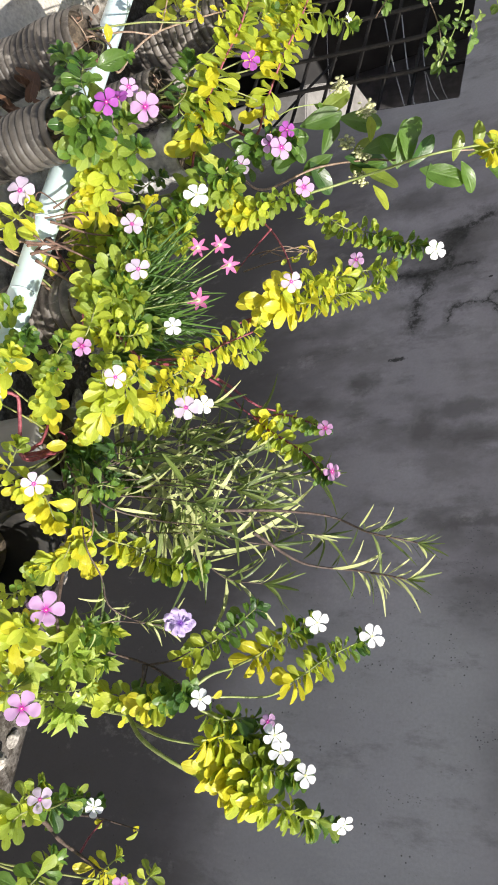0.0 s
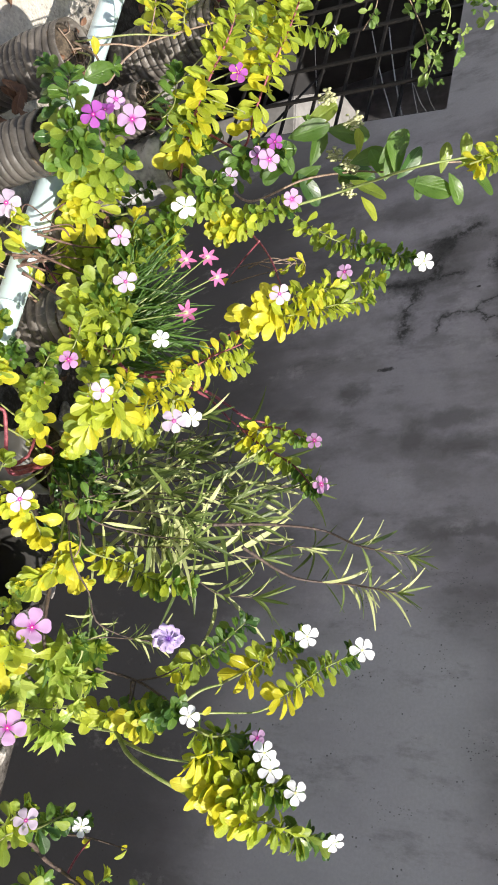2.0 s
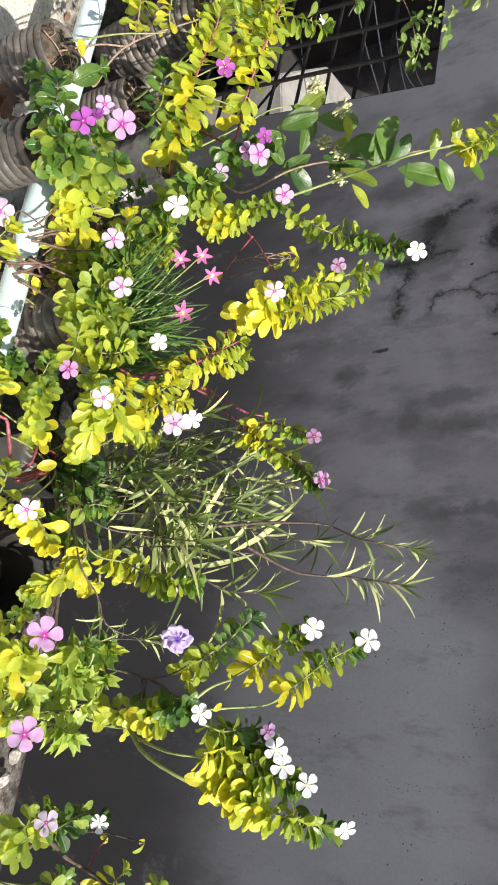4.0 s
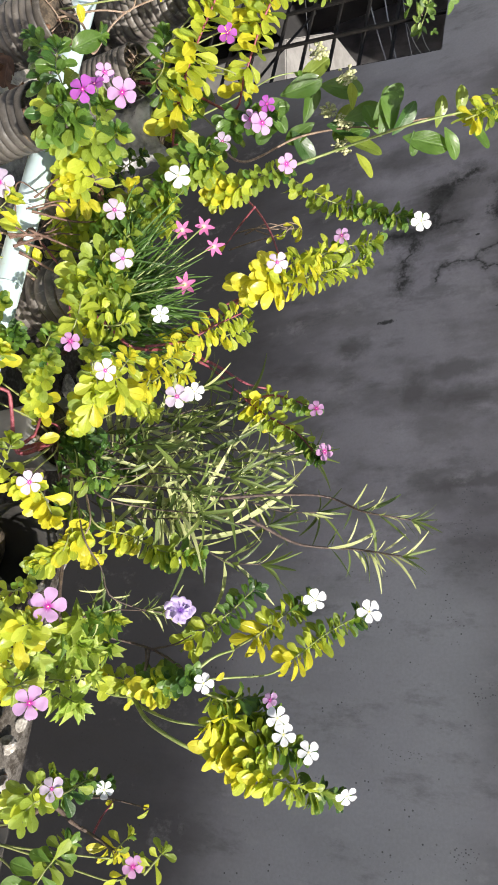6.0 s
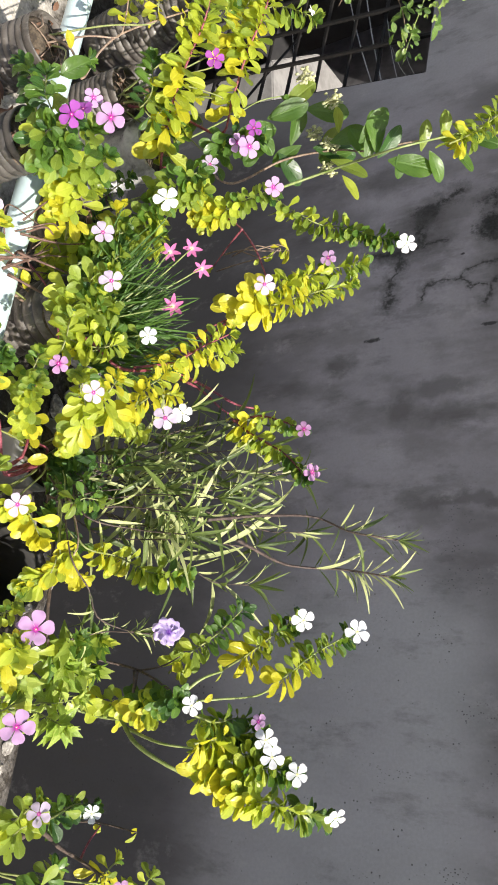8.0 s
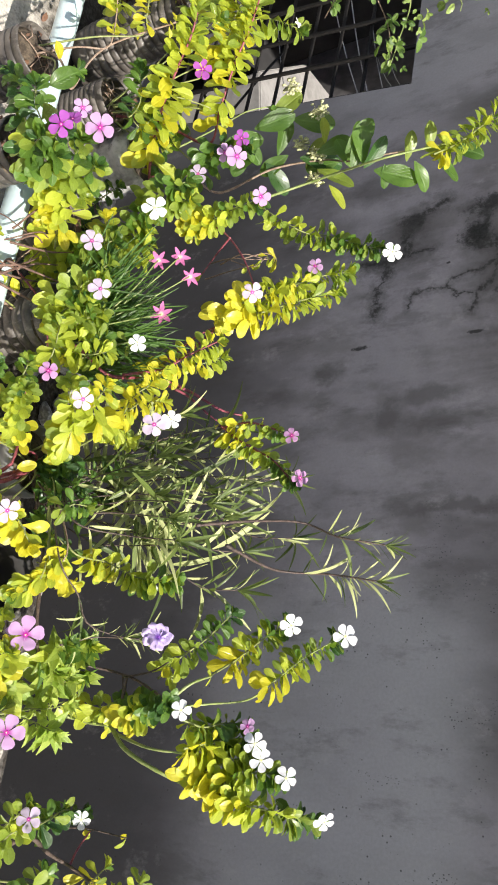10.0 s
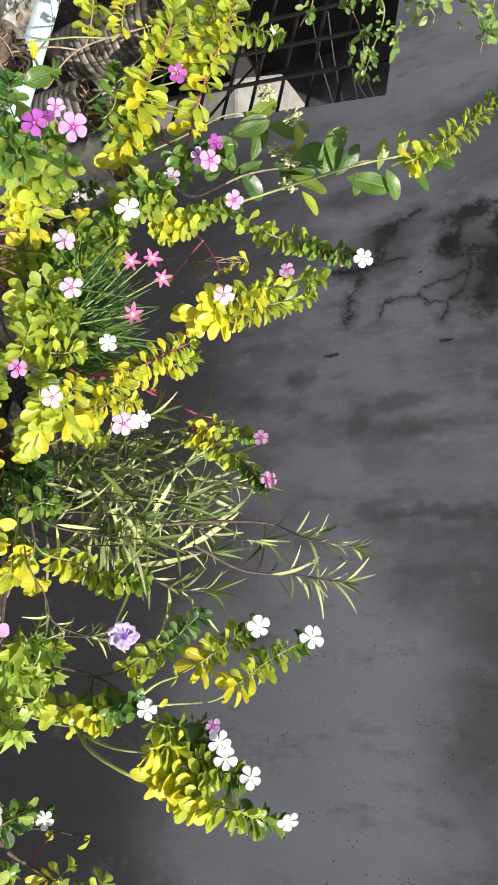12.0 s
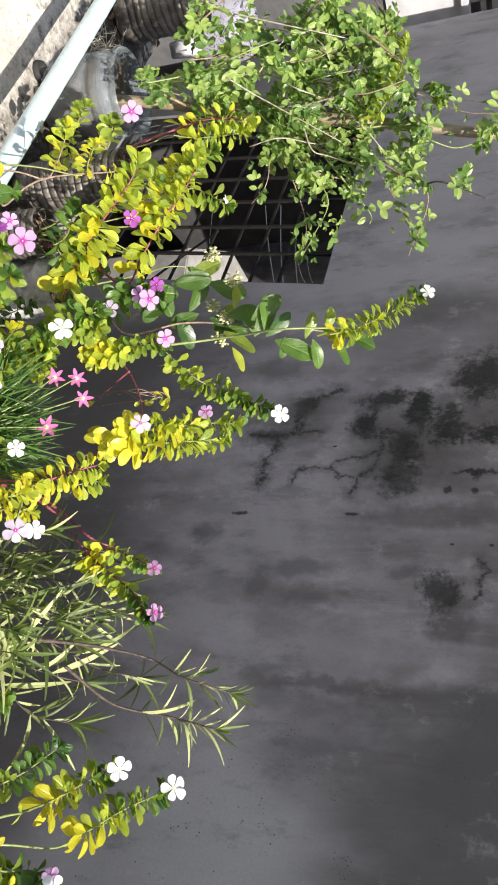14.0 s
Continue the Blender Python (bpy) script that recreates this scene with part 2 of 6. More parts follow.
def concrete_material():
    k = Nodes("weathered_concrete")
    co = k.coord()
    a, b, c = k.noise(co, 3.0, 6, 0.65), k.noise(co, 28, 6, 0.7), k.noise(co, 130, 3)
    col = k.mix(k.range(a, 0.35, 0.65), (0.52, 0.475, 0.42), (0.74, 0.70, 0.64))
    grime = k.range(k.math("ADD", k.math("MULTIPLY", b, 0.75), k.math("MULTIPLY", a, 0.25)), 0.53, 0.63)
    col = k.mix(k.math("MULTIPLY", grime, 0.55), col, (0.19, 0.17, 0.145))
    # soil and rot gathered along the outer rim, near black to hold the plants' shade
    x, y, z = k.split(co)
    rim = k.math("SUBTRACT", y, k.math("MULTIPLY", x, 0.0745))
    soil = k.math("MULTIPLY", k.range(k.math("ADD", rim, k.math("MULTIPLY", b, 0.3)), -1.80, -1.60), k.range(c, 0.25, 0.6, 0.9, 1.0))
    col = k.mix(k.math("MULTIPLY", soil, 0.95), col, (0.018, 0.013, 0.009))
    lip = k.math("MULTIPLY", k.range(k.math("ADD", rim, k.math("MULTIPLY", k.math("SUBTRACT", a, 0.5), 0.16)), -1.60, -1.55), k.range(b, 0.42, 0.52))
    lip = k.math("MULTIPLY", lip, k.range(x, 1.45, 0.9, 0.25, 1.0))
    col = k.mix(k.math("MULTIPLY", lip, 0.8), col, (0.46, 0.43, 0.40))
    flake = k.range(k.noise(co, 17, 6, 0.75, 1.0), 0.60, 0.64)
    col = k.mix(k.math("MULTIPLY", flake, k.range(soil, 0.0, 1.0, 0.45, 0.10)), col, (0.34, 0.32, 0.29))
    k.set("Base Color", k.mix(k.range(c, 0.3, 0.7, 0, 0.25), col, (0.035, 0.028, 0.022)))
    k.set("Roughness", 0.9)
    k.set("Specular IOR Level", 0.12)
    k.bump(k.math("ADD", b, k.math("MULTIPLY", c, 0.4)), 0.6, 0.012)
    return k.mat


def leaf_material(name, lit, deep, glow, share=0.45, rough=0.34):
    """Leaf: pale midrib and side veins along the blade, blotches, and light that comes through."""
    k = Nodes(name)
    uv = k.coord("UV")
    u, v, _ = k.split(uv)
    across = k.math("ABSOLUTE", k.math("SUBTRACT", u, 0.5))
    rib = k.range(across, 0.02, 0.07, 1, 0)
    vein = k.math("SINE", k.math("SUBTRACT", k.math("MULTIPLY", v, 46.0), k.math("MULTIPLY", across, 42.0)))
    vein = k.math("MULTIPLY", k.range(vein, 0.7, 1.0), 0.07)
    luck = k.chance()
    blotch = k.noise(k.scaled(uv, (2.2, 3.0, 1)), 2.0, 4, 0.6)
    shade = k.math("ADD", k.math("MULTIPLY", blotch, 0.6), k.math("MULTIPLY", luck, 0.5))
    col = k.mix(k.range(shade, 0.25, 0.85), deep, lit)
    veined = k.mix(k.math("MAXIMUM", k.math("MULTIPLY", rib, 0.3), vein), col, tuple(min(1, c * 1.5 + 0.05) for c in lit))
    spots = k.math("MULTIPLY", k.range(k.noise(uv, 14, 3), 0.68, 0.74), 0.45)
    veined = k.mix(spots, veined, (0.16, 0.10, 0.03))
    k.set("Base Color", veined)
    k.set("Roughness", k.range(blotch, 0.3, 0.7, rough - 0.08, rough + 0.14))
    k.set("Specular IOR Level", 0.55)
    k.bump(k.math("SUBTRACT", k.math("MULTIPLY", vein, -0.6), rib), 0.35, 0.02)
    k.thin(k.mix(k.range(shade, 0.2, 0.9), tuple(c * 0.75 for c in glow), glow), share)
    return k.mat


def petal_material(name, tip, heart, edge=0.35, share=0.3):
    k = Nodes(name)
    u, v, _ = k.split(k.coord("UV"))
    across = k.math("ABSOLUTE", k.math("SUBTRACT", u, 0.5))
    col = k.mix(k.range(v, 0.06, edge), heart, tip)
    line = k.math("SINE", k.math("MULTIPLY", across, 60.0))
    col = k.mix(k.range(line, 0.6, 1.0, 0.0, 0.12), col, tuple(c * 0.8 for c in tip))
    k.set("Base Color", col)
    k.set("Roughness", 0.6)
    k.set("Specular IOR Level", 0.2)
    k.thin(col, share)
    return k.mat


def bottle_material():
    k = Nodes("dirty_bottle_plastic")
    co = k.coord()
    luck = k.chance()
    a, b = k.noise(co, 22, 5, 0.65), k.noise(k.scaled(co, (1, 1, 0.35)), 70, 5, 0.65)
    col = k.mix(k.range(a, 0.35, 0.65), (0.040, 0.034, 0.030), (0.135, 0.120, 0.106))
    col = k.mix(k.range(b, 0.54, 0.68, 0, 0.6), col, (0.30, 0.28, 0.25))
    col = k.mix(k.range(luck, 0.45, 0.9, 0.0, 0.65), col, (0.03, 0.028, 0.026))
    k.set("Base Color", col)
    k.set("Roughness", k.range(b, 0.3, 0.7, 0.40, 0.68))
    k.set("Coat Weight", 0.06)
    k.bump(k.math("ADD", a, b), 0.3, 0.004)
    return k.mat


def pipe_material():
    k = Nodes("pale_blue_pvc")
    co = k.coord()
    a, b = k.noise(co, 9, 5, 0.6), k.noise(co, 80, 4, 0.65)
    col = k.mix(k.range(a, 0.3, 0.7), (0.46, 0.58, 0.61), (0.54, 0.66, 0.68))
    col = k.mix(k.range(b, 0.58, 0.72, 0, 0.35), col, (0.36, 0.36, 0.33))
    k.set("Base Color", col)
    k.set("Roughness", k.range(b, 0.3, 0.7, 0.28, 0.45))
    k.bump(b, 0.08, 0.002)
    return k.mat


def clear_material(name, tint, rough, share):
    """A thin sheet of cloudy plastic: gloss and haze over what lies behind it."""
    k = Nodes(name)
    a = k.noise(k.coord(), 9, 4, 0.6)
    k.set("Base Color", k.mix(k.range(a, 0.35, 0.65), tint, tuple(c * 0.6 for c in tint)))
    k.set("Roughness", k.range(a, 0.3, 0.7, rough, rough + 0.15))
    clear = k.tree.nodes.new("ShaderNodeBsdfTransparent")
    k.put(clear.inputs[0], (0.86, 0.90, 0.92))
    m = k.tree.nodes.new("ShaderNodeMixShader")
    k.put(m.inputs[0], k.range(a, 0.3, 0.7, share - 0.14, share + 0.1))
    k.tree.links.new(k.bsdf.outputs[0], m.inputs[1])
    k.tree.links.new(clear.outputs[0], m.inputs[2])
    k.tree.links.new(m.outputs[0], k.out.inputs[0])
    return k.mat


def sack_material():
    k = Nodes("printed_sack")
    co = k.coord()
    w = k.noise(co, 16, 3, 0.5, 1.5)
    band = k.math("ABSOLUTE", k.math("SUBTRACT", k.math("FRACT", k.math("MULTIPLY", w, 7.0)), 0.5))
    k.set("Base Color", k.mix(k.range(band, 0.06, 0.12), (0.015, 0.015, 0.02), (0.30, 0.29, 0.34)))
    k.set("Roughness", 0.5)
    return k.mat


def bamboo_material():
    k = Nodes("weathered_bamboo")
    co = k.coord()
    a = k.noise(k.scaled(co, (60, 60, 3)), 1.0, 5, 0.6)
    b = k.noise(co, 7, 4)
    col = k.mix(k.range(a, 0.3, 0.7), (0.13, 0.105, 0.065), (0.32, 0.26, 0.17))
    k.set("Base Color", k.mix(k.range(b, 0.55, 0.7, 0, 0.7), col, (0.09, 0.075, 0.055)))
    k.set("Roughness", 0.55)
    k.bump(a, 0.3, 0.003)
    return k.mat


M_WALL = wall_material()
M_CONC = concrete_material()
M_PVC = pipe_material()
M_IRON = simple("black_iron", (0.006, 0.006, 0.006), (0.022, 0.019, 0.017), 40, 0.55)
M_BOTTLE = bottle_material()
M_SOIL = simple("potting_soil", (0.035, 0.026, 0.018), (0.13, 0.10, 0.07), 60, 0.95, bump=0.8)
M_BAG = simple("grey_plastic_bag", (0.30, 0.295, 0.29), (0.62, 0.61, 0.60), 25, 0.35, bump=0.5)
M_GREYPOT = simple("grey_plastic", (0.13, 0.135, 0.135), (0.20, 0.20, 0.195), 12, 0.5)
M_BLACKPOT = simple("black_plastic", (0.008, 0.008, 0.008), (0.028, 0.026, 0.024), 20, 0.75)
M_CLEAR = clear_material("cloudy_clear_plastic", (0.42, 0.46, 0.50), 0.12, 0.68)
M_SACK = sack_material()
M_BAMBOO = bamboo_material()
M_WHITE = simple("white_paint", (0.42, 0.41, 0.43), (0.52, 0.51, 0.53), 3, 0.6)
# near black, stands for the shade inside the far house's window
M_DARK = simple("opening_shade", (0.010, 0.010, 0.011), (0.024, 0.024, 0.024), 4, 0.9)
M_PALE = simple("pale_plaster", (0.24, 0.23, 0.225), (0.34, 0.33, 0.32), 5, 0.9)
# the shade inside the yard is put into this near-black plaster
M_YARD = simple("yard_plaster_shade", (0.032, 0.031, 0.033), (0.062, 0.060, 0.060), 3, 0.9)
M_PANEL = simple("grey_plaster", (0.15, 0.142, 0.150), (0.26, 0.25, 0.255), 4, 0.9)
M_CORD = simple("white_cord", (0.60, 0.59, 0.57), (0.74, 0.73, 0.70), 80, 0.7)
M_FOOT = simple("plinth_shade", (0.07, 0.07, 0.074), (0.12, 0.12, 0.125), 3, 0.9)
M_LANE = simple("lane_cement", (0.045, 0.044, 0.042), (0.085, 0.082, 0.078), 3, 0.9)
M_STRAW = simple("straw", (0.45, 0.42, 0.33), (0.60, 0.57, 0.47), 60, 0.7)
M_LUMP = simple("broken_mortar", (0.17, 0.155, 0.14), (0.52, 0.49, 0.45), 45, 0.95, bump=0.8)
M_TWIG = simple("dry_twig", (0.085, 0.045, 0.035), (0.20, 0.125, 0.095), 90, 0.8, bump=0.5)
M_DRYLEAF = leaf_material("dry_leaf", (0.19, 0.10, 0.06), (0.08, 0.045, 0.028), (0.18, 0.08, 0.03), 0.2, 0.7)
BARK = {
    "g": simple("green_stem", (0.16, 0.20, 0.06), (0.26, 0.27, 0.10), 90, 0.5),
    "s": simple("pale_green_stem", (0.17, 0.23, 0.06), (0.28, 0.32, 0.13), 90, 0.45),
    "b": simple("brown_stem", (0.17, 0.11, 0.075), (0.33, 0.25, 0.19), 120, 0.7, bump=0.4),
    "r": simple("red_stem", (0.15, 0.026, 0.042), (0.31, 0.085, 0.11), 120, 0.5, bump=0.4),
    "d": simple("dark_stem", (0.04, 0.028, 0.024), (0.12, 0.085, 0.07), 120, 0.6, bump=0.4),
}
# leaf colours from sick yellow to deep green
TONES = [
    leaf_material("leaf_yellow", (0.62, 0.575, 0.045), (0.48, 0.45, 0.028), (0.94, 0.885, 0.05), 0.45),
    leaf_material("leaf_lime", (0.47, 0.525, 0.065), (0.30, 0.37, 0.035), (0.79, 0.86, 0.065), 0.45),
    leaf_material("leaf_light_green", (0.280, 0.365, 0.060), (0.16, 0.230, 0.035), (0.53, 0.63, 0.06), 0.46),
    leaf_material("leaf_green", (0.115, 0.215, 0.035), (0.055, 0.118, 0.02), (0.27, 0.43, 0.035), 0.40),
    leaf_material("leaf_deep_green", (0.048, 0.115, 0.024), (0.024, 0.062, 0.014), (0.10, 0.22, 0.025), 0.3),
]
M_RUEL = [leaf_material("ruellia_leaf", (0.15, 0.20, 0.05), (0.055, 0.09, 0.02), (0.22, 0.30, 0.05), 0.3, 0.4),
          leaf_material("ruellia_leaf_pale", (0.54, 0.57, 0.27), (0.33, 0.37, 0.14), (0.50, 0.54, 0.18), 0.33, 0.4)]
M_COLEUS = [leaf_material("coleus_leaf", (0.50, 0.58, 0.14), (0.22, 0.34, 0.05), (0.62, 0.76, 0.10), 0.4)]
M_VINE = [leaf_material("vine_leaf", (0.155, 0.255, 0.055), (0.06, 0.12, 0.024), (0.27, 0.45, 0.05), 0.36),
          leaf_material("vine_leaf_pale", (0.33, 0.43, 0.12), (0.18, 0.27, 0.06), (0.43, 0.58, 0.10), 0.38)]
M_LILYLEAF = leaf_material("lily_blade", (0.095, 0.19, 0.035), (0.032, 0.08, 0.014), (0.19, 0.34, 0.03), 0.34)
PETALS = {
    "white": petal_material("petal_white", (0.79, 0.80, 0.82), (0.62, 0.65, 0.50), 0.2),
    "palepink": petal_material("petal_pale_pink", (0.57, 0.475, 0.61), (0.44, 0.06, 0.36), 0.24),
    "pink": petal_material("petal_pink", (0.55, 0.34, 0.58), (0.40, 0.03, 0.33), 0.42),
    "pink2": petal_material("petal_rose", (0.47, 0.26, 0.46), (0.38, 0.015, 0.24), 0.5),
    "magenta": petal_material("petal_magenta", (0.36, 0.09, 0.40), (0.24, 0.015, 0.22), 0.4),
    "lavender": petal_material("petal_lavender", (0.52, 0.42, 0.68), (0.08, 0.02, 0.24), 0.42),
    "lily": petal_material("petal_lily", (0.60, 0.17, 0.38), (0.64, 0.45, 0.42), 0.3),
}
M_EYE = simple("flower_eye", (0.42, 0.01, 0.22), (0.55, 0.03, 0.30), 200, 0.6)
M_EYE_PALE = simple("pale_flower_eye", (0.62, 0.62, 0.30), (0.75, 0.74, 0.45), 200, 0.6)
M_EYE_DARK = simple("purple_flower_eye", (0.10, 0.02, 0.24), (0.17, 0.05, 0.34), 200, 0.6)
M_STAMEN = simple("yellow_stamen", (0.65, 0.45, 0.06), (0.80, 0.62, 0.12), 300, 0.7)


# ---- mesh helpers ----
def mesh_of(name, bm, mat, smooth=True):
    me = bpy.data.meshes.new(name)
    bm.normal_update()
    bm.to_mesh(me)
    bm.free()
    for m in mat if isinstance(mat, (list, tuple)) else [mat]:
        me.materials.append(m)
    if smooth:
        me.shade_smooth()
    return me


def anchor(parent):
    """The inverse of the place of a top-level thing, so that its parts may be given in world places."""
    return Matrix.Translation(-parent.location) if parent.parent is None else Matrix()


def part(name, bm, mat, parent=None, label="", smooth=True):
    """Links a bmesh as one mesh object under a thing or a part, in world places."""
    ob = new(name, mesh_of(name, bm, mat, smooth))
    if parent is not None:
        ob.parent = parent
        if parent.type == "EMPTY":
            ob.matrix_parent_inverse = anchor(parent)
    if label:
        tagged(ob, label)
    return ob


def thing(name, place, label, category, group="", kind=""):
    ob = new(name)
    ob.empty_display_size = 0.05
    ob.location = place
    return tagged(ob, label, category, group, kind)


def box(bm, lo, hi, bevel=0.0):
    lo, hi = Vector(lo), Vector(hi)
    r = bmesh.ops.create_cube(bm, size=1.0, matrix=Matrix.Translation((lo + hi) / 2) @ Matrix.Diagonal((*(hi - lo), 1)))
    if bevel:
        edges = list({e for v in r["verts"] for e in v.link_edges})
        bmesh.ops.bevel(bm, geom=edges, offset=bevel, segments=2, affect="EDGES")


def glide(points, step):
    """Points along a smooth curve through the given ones, about one step apart."""
    p = [Vector(q) for q in points]
    p = [p[0] * 2 - p[1]] + p + [p[-1] * 2 - p[-2]]
    line = []
    for i in range(1, len(p) - 2):
        a, b, c, d = p[i - 1:i + 3]
        n = max(2, int((c - b).length / step))
        for j in range(n):
            t = j / n
            line.append(0.5 * ((2 * b) + (c - a) * t + (2 * a - 5 * b + 4 * c - d) * t * t + (3 * b - a - 3 * c + d) * t ** 3))
    line.append(p[-2])
    return line


def tube(bm, line, r0, r1, sides=6, knots=0.0):
    """A tapered round rod along a line."""
    rings, n = [], len(line)
    turn = None
    for i, q in enumerate(line):
        t = (line[min(i + 1, n - 1)] - line[max(i - 1, 0)]).normalized()
        x = t.orthogonal().normalized() if turn is None else (turn - t * turn.dot(t)).normalized()
        turn = x
        y = t.cross(x)
        r = r0 + (r1 - r0) * i / max(1, n - 1)
        r *= 1 + (knots if i % 4 == 0 else 0)
        rings.append([bm.verts.new(q + (x * math.cos(a) + y * math.sin(a)) * r) for a in (2 * math.pi * k / sides for k in range(sides))])
    for a, b in zip(rings, rings[1:]):
        for k in range(sides):
            bm.faces.new((a[k], a[(k + 1) % sides], b[(k + 1) % sides], b[k]))
    bm.faces.new(rings[0][::-1])
    bm.faces.new(rings[-1])


def lathe(bm, profile, place, segments=36, wob=0.0, seed=0.0, lean=(0, 0)):
    """A turned shell from (radius, height) pairs, a little out of round where wob is given."""
    rings = []
    for r, z in profile:
        ring = []
        for k in range(segments):
            a = 2 * math.pi * k / segments
            w = 1 + wob * noise.noise(Vector((math.cos(a) * 1.3 + seed, math.sin(a) * 1.3, z * 14)))
            ring.append(bm.verts.new(Vector(place) + Vector((r * w * math.cos(a) + lean[0] * z, r * w * math.sin(a) + lean[1] * z, z))))
        rings.append(ring)
    for a, b in zip(rings, rings[1:]):
        for k in range(segments):
            bm.faces.new((a[k], a[(k + 1) % segments], b[(k + 1) % segments], b[k]))
    return rings


# ---- leaves and petals: a few blades each, shared by all ----
def blade(name, mat, width, curl, fold, twist=0.0, ripple=0.0, rows=7):
    """A thin blade along +y, one long; width(s) is half its width; curl bends its tip down, fold lifts its halves."""
    bm = bmesh.new()
    uv = bm.loops.layers.uv.new("UVMap")
    grid = []
    for i in range(rows):
        s = 1 - (1 - i / (rows - 1)) ** 1.5
        row = []
        for u in (-1, -0.5, 0, 0.5, 1):
            w = width(s)
            x = u * w
            z = abs(u) * w * fold - curl * s * s + ripple * w * math.sin(s * 9 + u * 2)
            y = s * (1 - 0.3 * curl * curl)
            c, d = math.cos(twist * s), math.sin(twist * s)
            row.append((bm.verts.new((x * c - z * d * 0.3, y, z * c + x * d)), (u * 0.5 + 0.5, s)))
        grid.append(row)
    for a, b in zip(grid, grid[1:]):
        for k in range(4):
            corner = (a[k], a[k + 1], b[k + 1], b[k])
            f = bm.faces.new([q[0] for q in corner])
            for loop, q in zip(f.loops, corner):
                loop[uv].uv = q[1]
    return mesh_of(name, bm, mat)


def obovate(s):
    return 0.022 + 0.253 * (s / 0.64) ** 1.2 if s < 0.64 else 0.275 * math.sqrt(max(0.0, 1 - ((s - 0.64) / 0.365) ** 2.4))


def strap(s):
    return 0.008 + 0.036 * math.sin(math.pi * s ** 0.75) ** 0.8


def pointed(s):
    return 0.015 + 0.275 * math.sin(math.pi * s ** 0.62) * (1 - 0.35 * s)


def long_oval(s):
    return 0.02 + 0.225 * math.sin(math.pi * min(1, s ** 1.45)) ** 0.6


def oval(s):
    return 0.02 + 0.28 * math.sin(math.pi * min(1, s ** 1.05)) ** 0.6


def grassy(s):
    return 0.014 * (1 - s) ** 0.4 + 0.001


def petal_shape(s):
    return 0.05 + 0.37 * math.sin(math.pi * 0.5 * min(1, s / 0.72)) ** 1.7 * math.sqrt(max(0.0, 1 - max(0, (s - 0.72) / 0.3) ** 2))


def lily_shape(s):
    return 0.05 + 0.17 * math.sin(math.pi * s ** 0.8) ** 0.9


SHAPES = [(0.10, 0.25, 0.1), (0.25, 0.35, -0.15), (0.38, 0.2, 0.2), (0.02, 0.45, -0.1), (0.5, 0.3, 0.05)]
LEAVES = [[blade("leaf", m, obovate, c, f, t, 0.08) for c, f, t in SHAPES] for m in TONES]
POINTED = [[blade("leaf", m, pointed, c, f, t, 0.12) for c, f, t in SHAPES] for m in TONES]
PALE_POINTED = [[blade("leaf", M_COLEUS[0], pointed, c, f, t, 0.12) for c, f, t in SHAPES]] * 3 + [POINTED[2], POINTED[3]]
BROAD = [[blade("leaf", m, oval, c * 0.7, f, t, 0.12, 9) for c, f, t in SHAPES] for m in TONES]
LONG = [[blade("leaf", m, long_oval, c * 0.5, f * 0.7, t, 0.1, 9) for c, f, t in SHAPES] for m in TONES]
NARROW = [[blade("leaf", m, strap, c * 1.2, f, t, 0.0, 8) for c, f, t in SHAPES] for m in M_RUEL]
VINY = [[blade("leaf", m, oval, c * 0.6, f, t, 0.1, 6) for c, f, t in SHAPES] for m in M_VINE]
DRY = [blade("leaf", M_DRYLEAF, oval, 0.5, 0.6, 0.5, 0.3), blade("leaf", M_DRYLEAF, obovate, 0.6, 0.3, -0.5, 0.4)]
BLADES = [blade("leaf", M_LILYLEAF, grassy, c, 0.4, t, 0.0, 9) for c, t in ((0.25, 0.1), (0.45, -0.2), (0.1, 0.0), (0.6, 0.2))]
PETAL_MESH = {k: [blade("petal", m, lily_shape if k == "lily" else petal_shape, -0.32 if k == "lily" else c, 0.12, 0, 0.5 if k == "lavender" else 0.08, 8)
                  for c in (0.04, 0.16, -0.06)] for k, m in PETALS.items()}


def eye_mesh(mat, centre):
    bm = bmesh.new()
    lathe(bm, [(0.005, 0.015), (0.05, 0.02), (0.10, 0.035), (0.13, 0.015), (0.09, -0.01)], (0, 0, 0), 14)
    lathe(bm, [(0.07, -0.02), (0.05, -0.3), (0.055, -0.75), (0.03, -1.0)], (0, 0, 0), 8)
    ring = lathe(bm, [(0.045, 0.024), (0.03, 0.045), (0.004, 0.05)], (0, 0, 0), 8)
    keep = {v for r in ring for v in r}
    bm.faces.ensure_lookup_table()
    for f in bm.faces:
        zs = [v.co.z for v in f.verts]
        if all(v in keep for v in f.verts):
            f.material_index = 1
        elif min(zs) < -0.05:
            f.material_index = 2
    return mesh_of("eye", bm, [mat, centre, BARK["s"]])


EYES = {"white": eye_mesh(M_EYE_PALE, M_STAMEN), "lavender": eye_mesh(M_EYE_DARK, M_EYE_DARK), "lily": eye_mesh(M_EYE_PALE, M_STAMEN)}
EYE_PINK = eye_mesh(M_EYE, M_EYE_PALE)
FACING = Vector((0.5, -0.62, 0.62)).normalized()
SUNWARD = Vector((0.9, -0.2, -0.38))
rng = random.Random(11)
COUNT = {}
REST = {}


def aim(place, along, normal, size):
    """The pose of a blade: its length runs along, its face looks to normal."""
    y = along.normalized()
    z = (normal - y * normal.dot(y))
    z = z.normalized() if z.length > 1e-4 else y.orthogonal().normalized()
    x = y.cross(z)
    m = Matrix((x, y, z)).transposed().to_4x4()
    m.translation = place
    return m @ Matrix.Diagonal((size, size, size, 1))


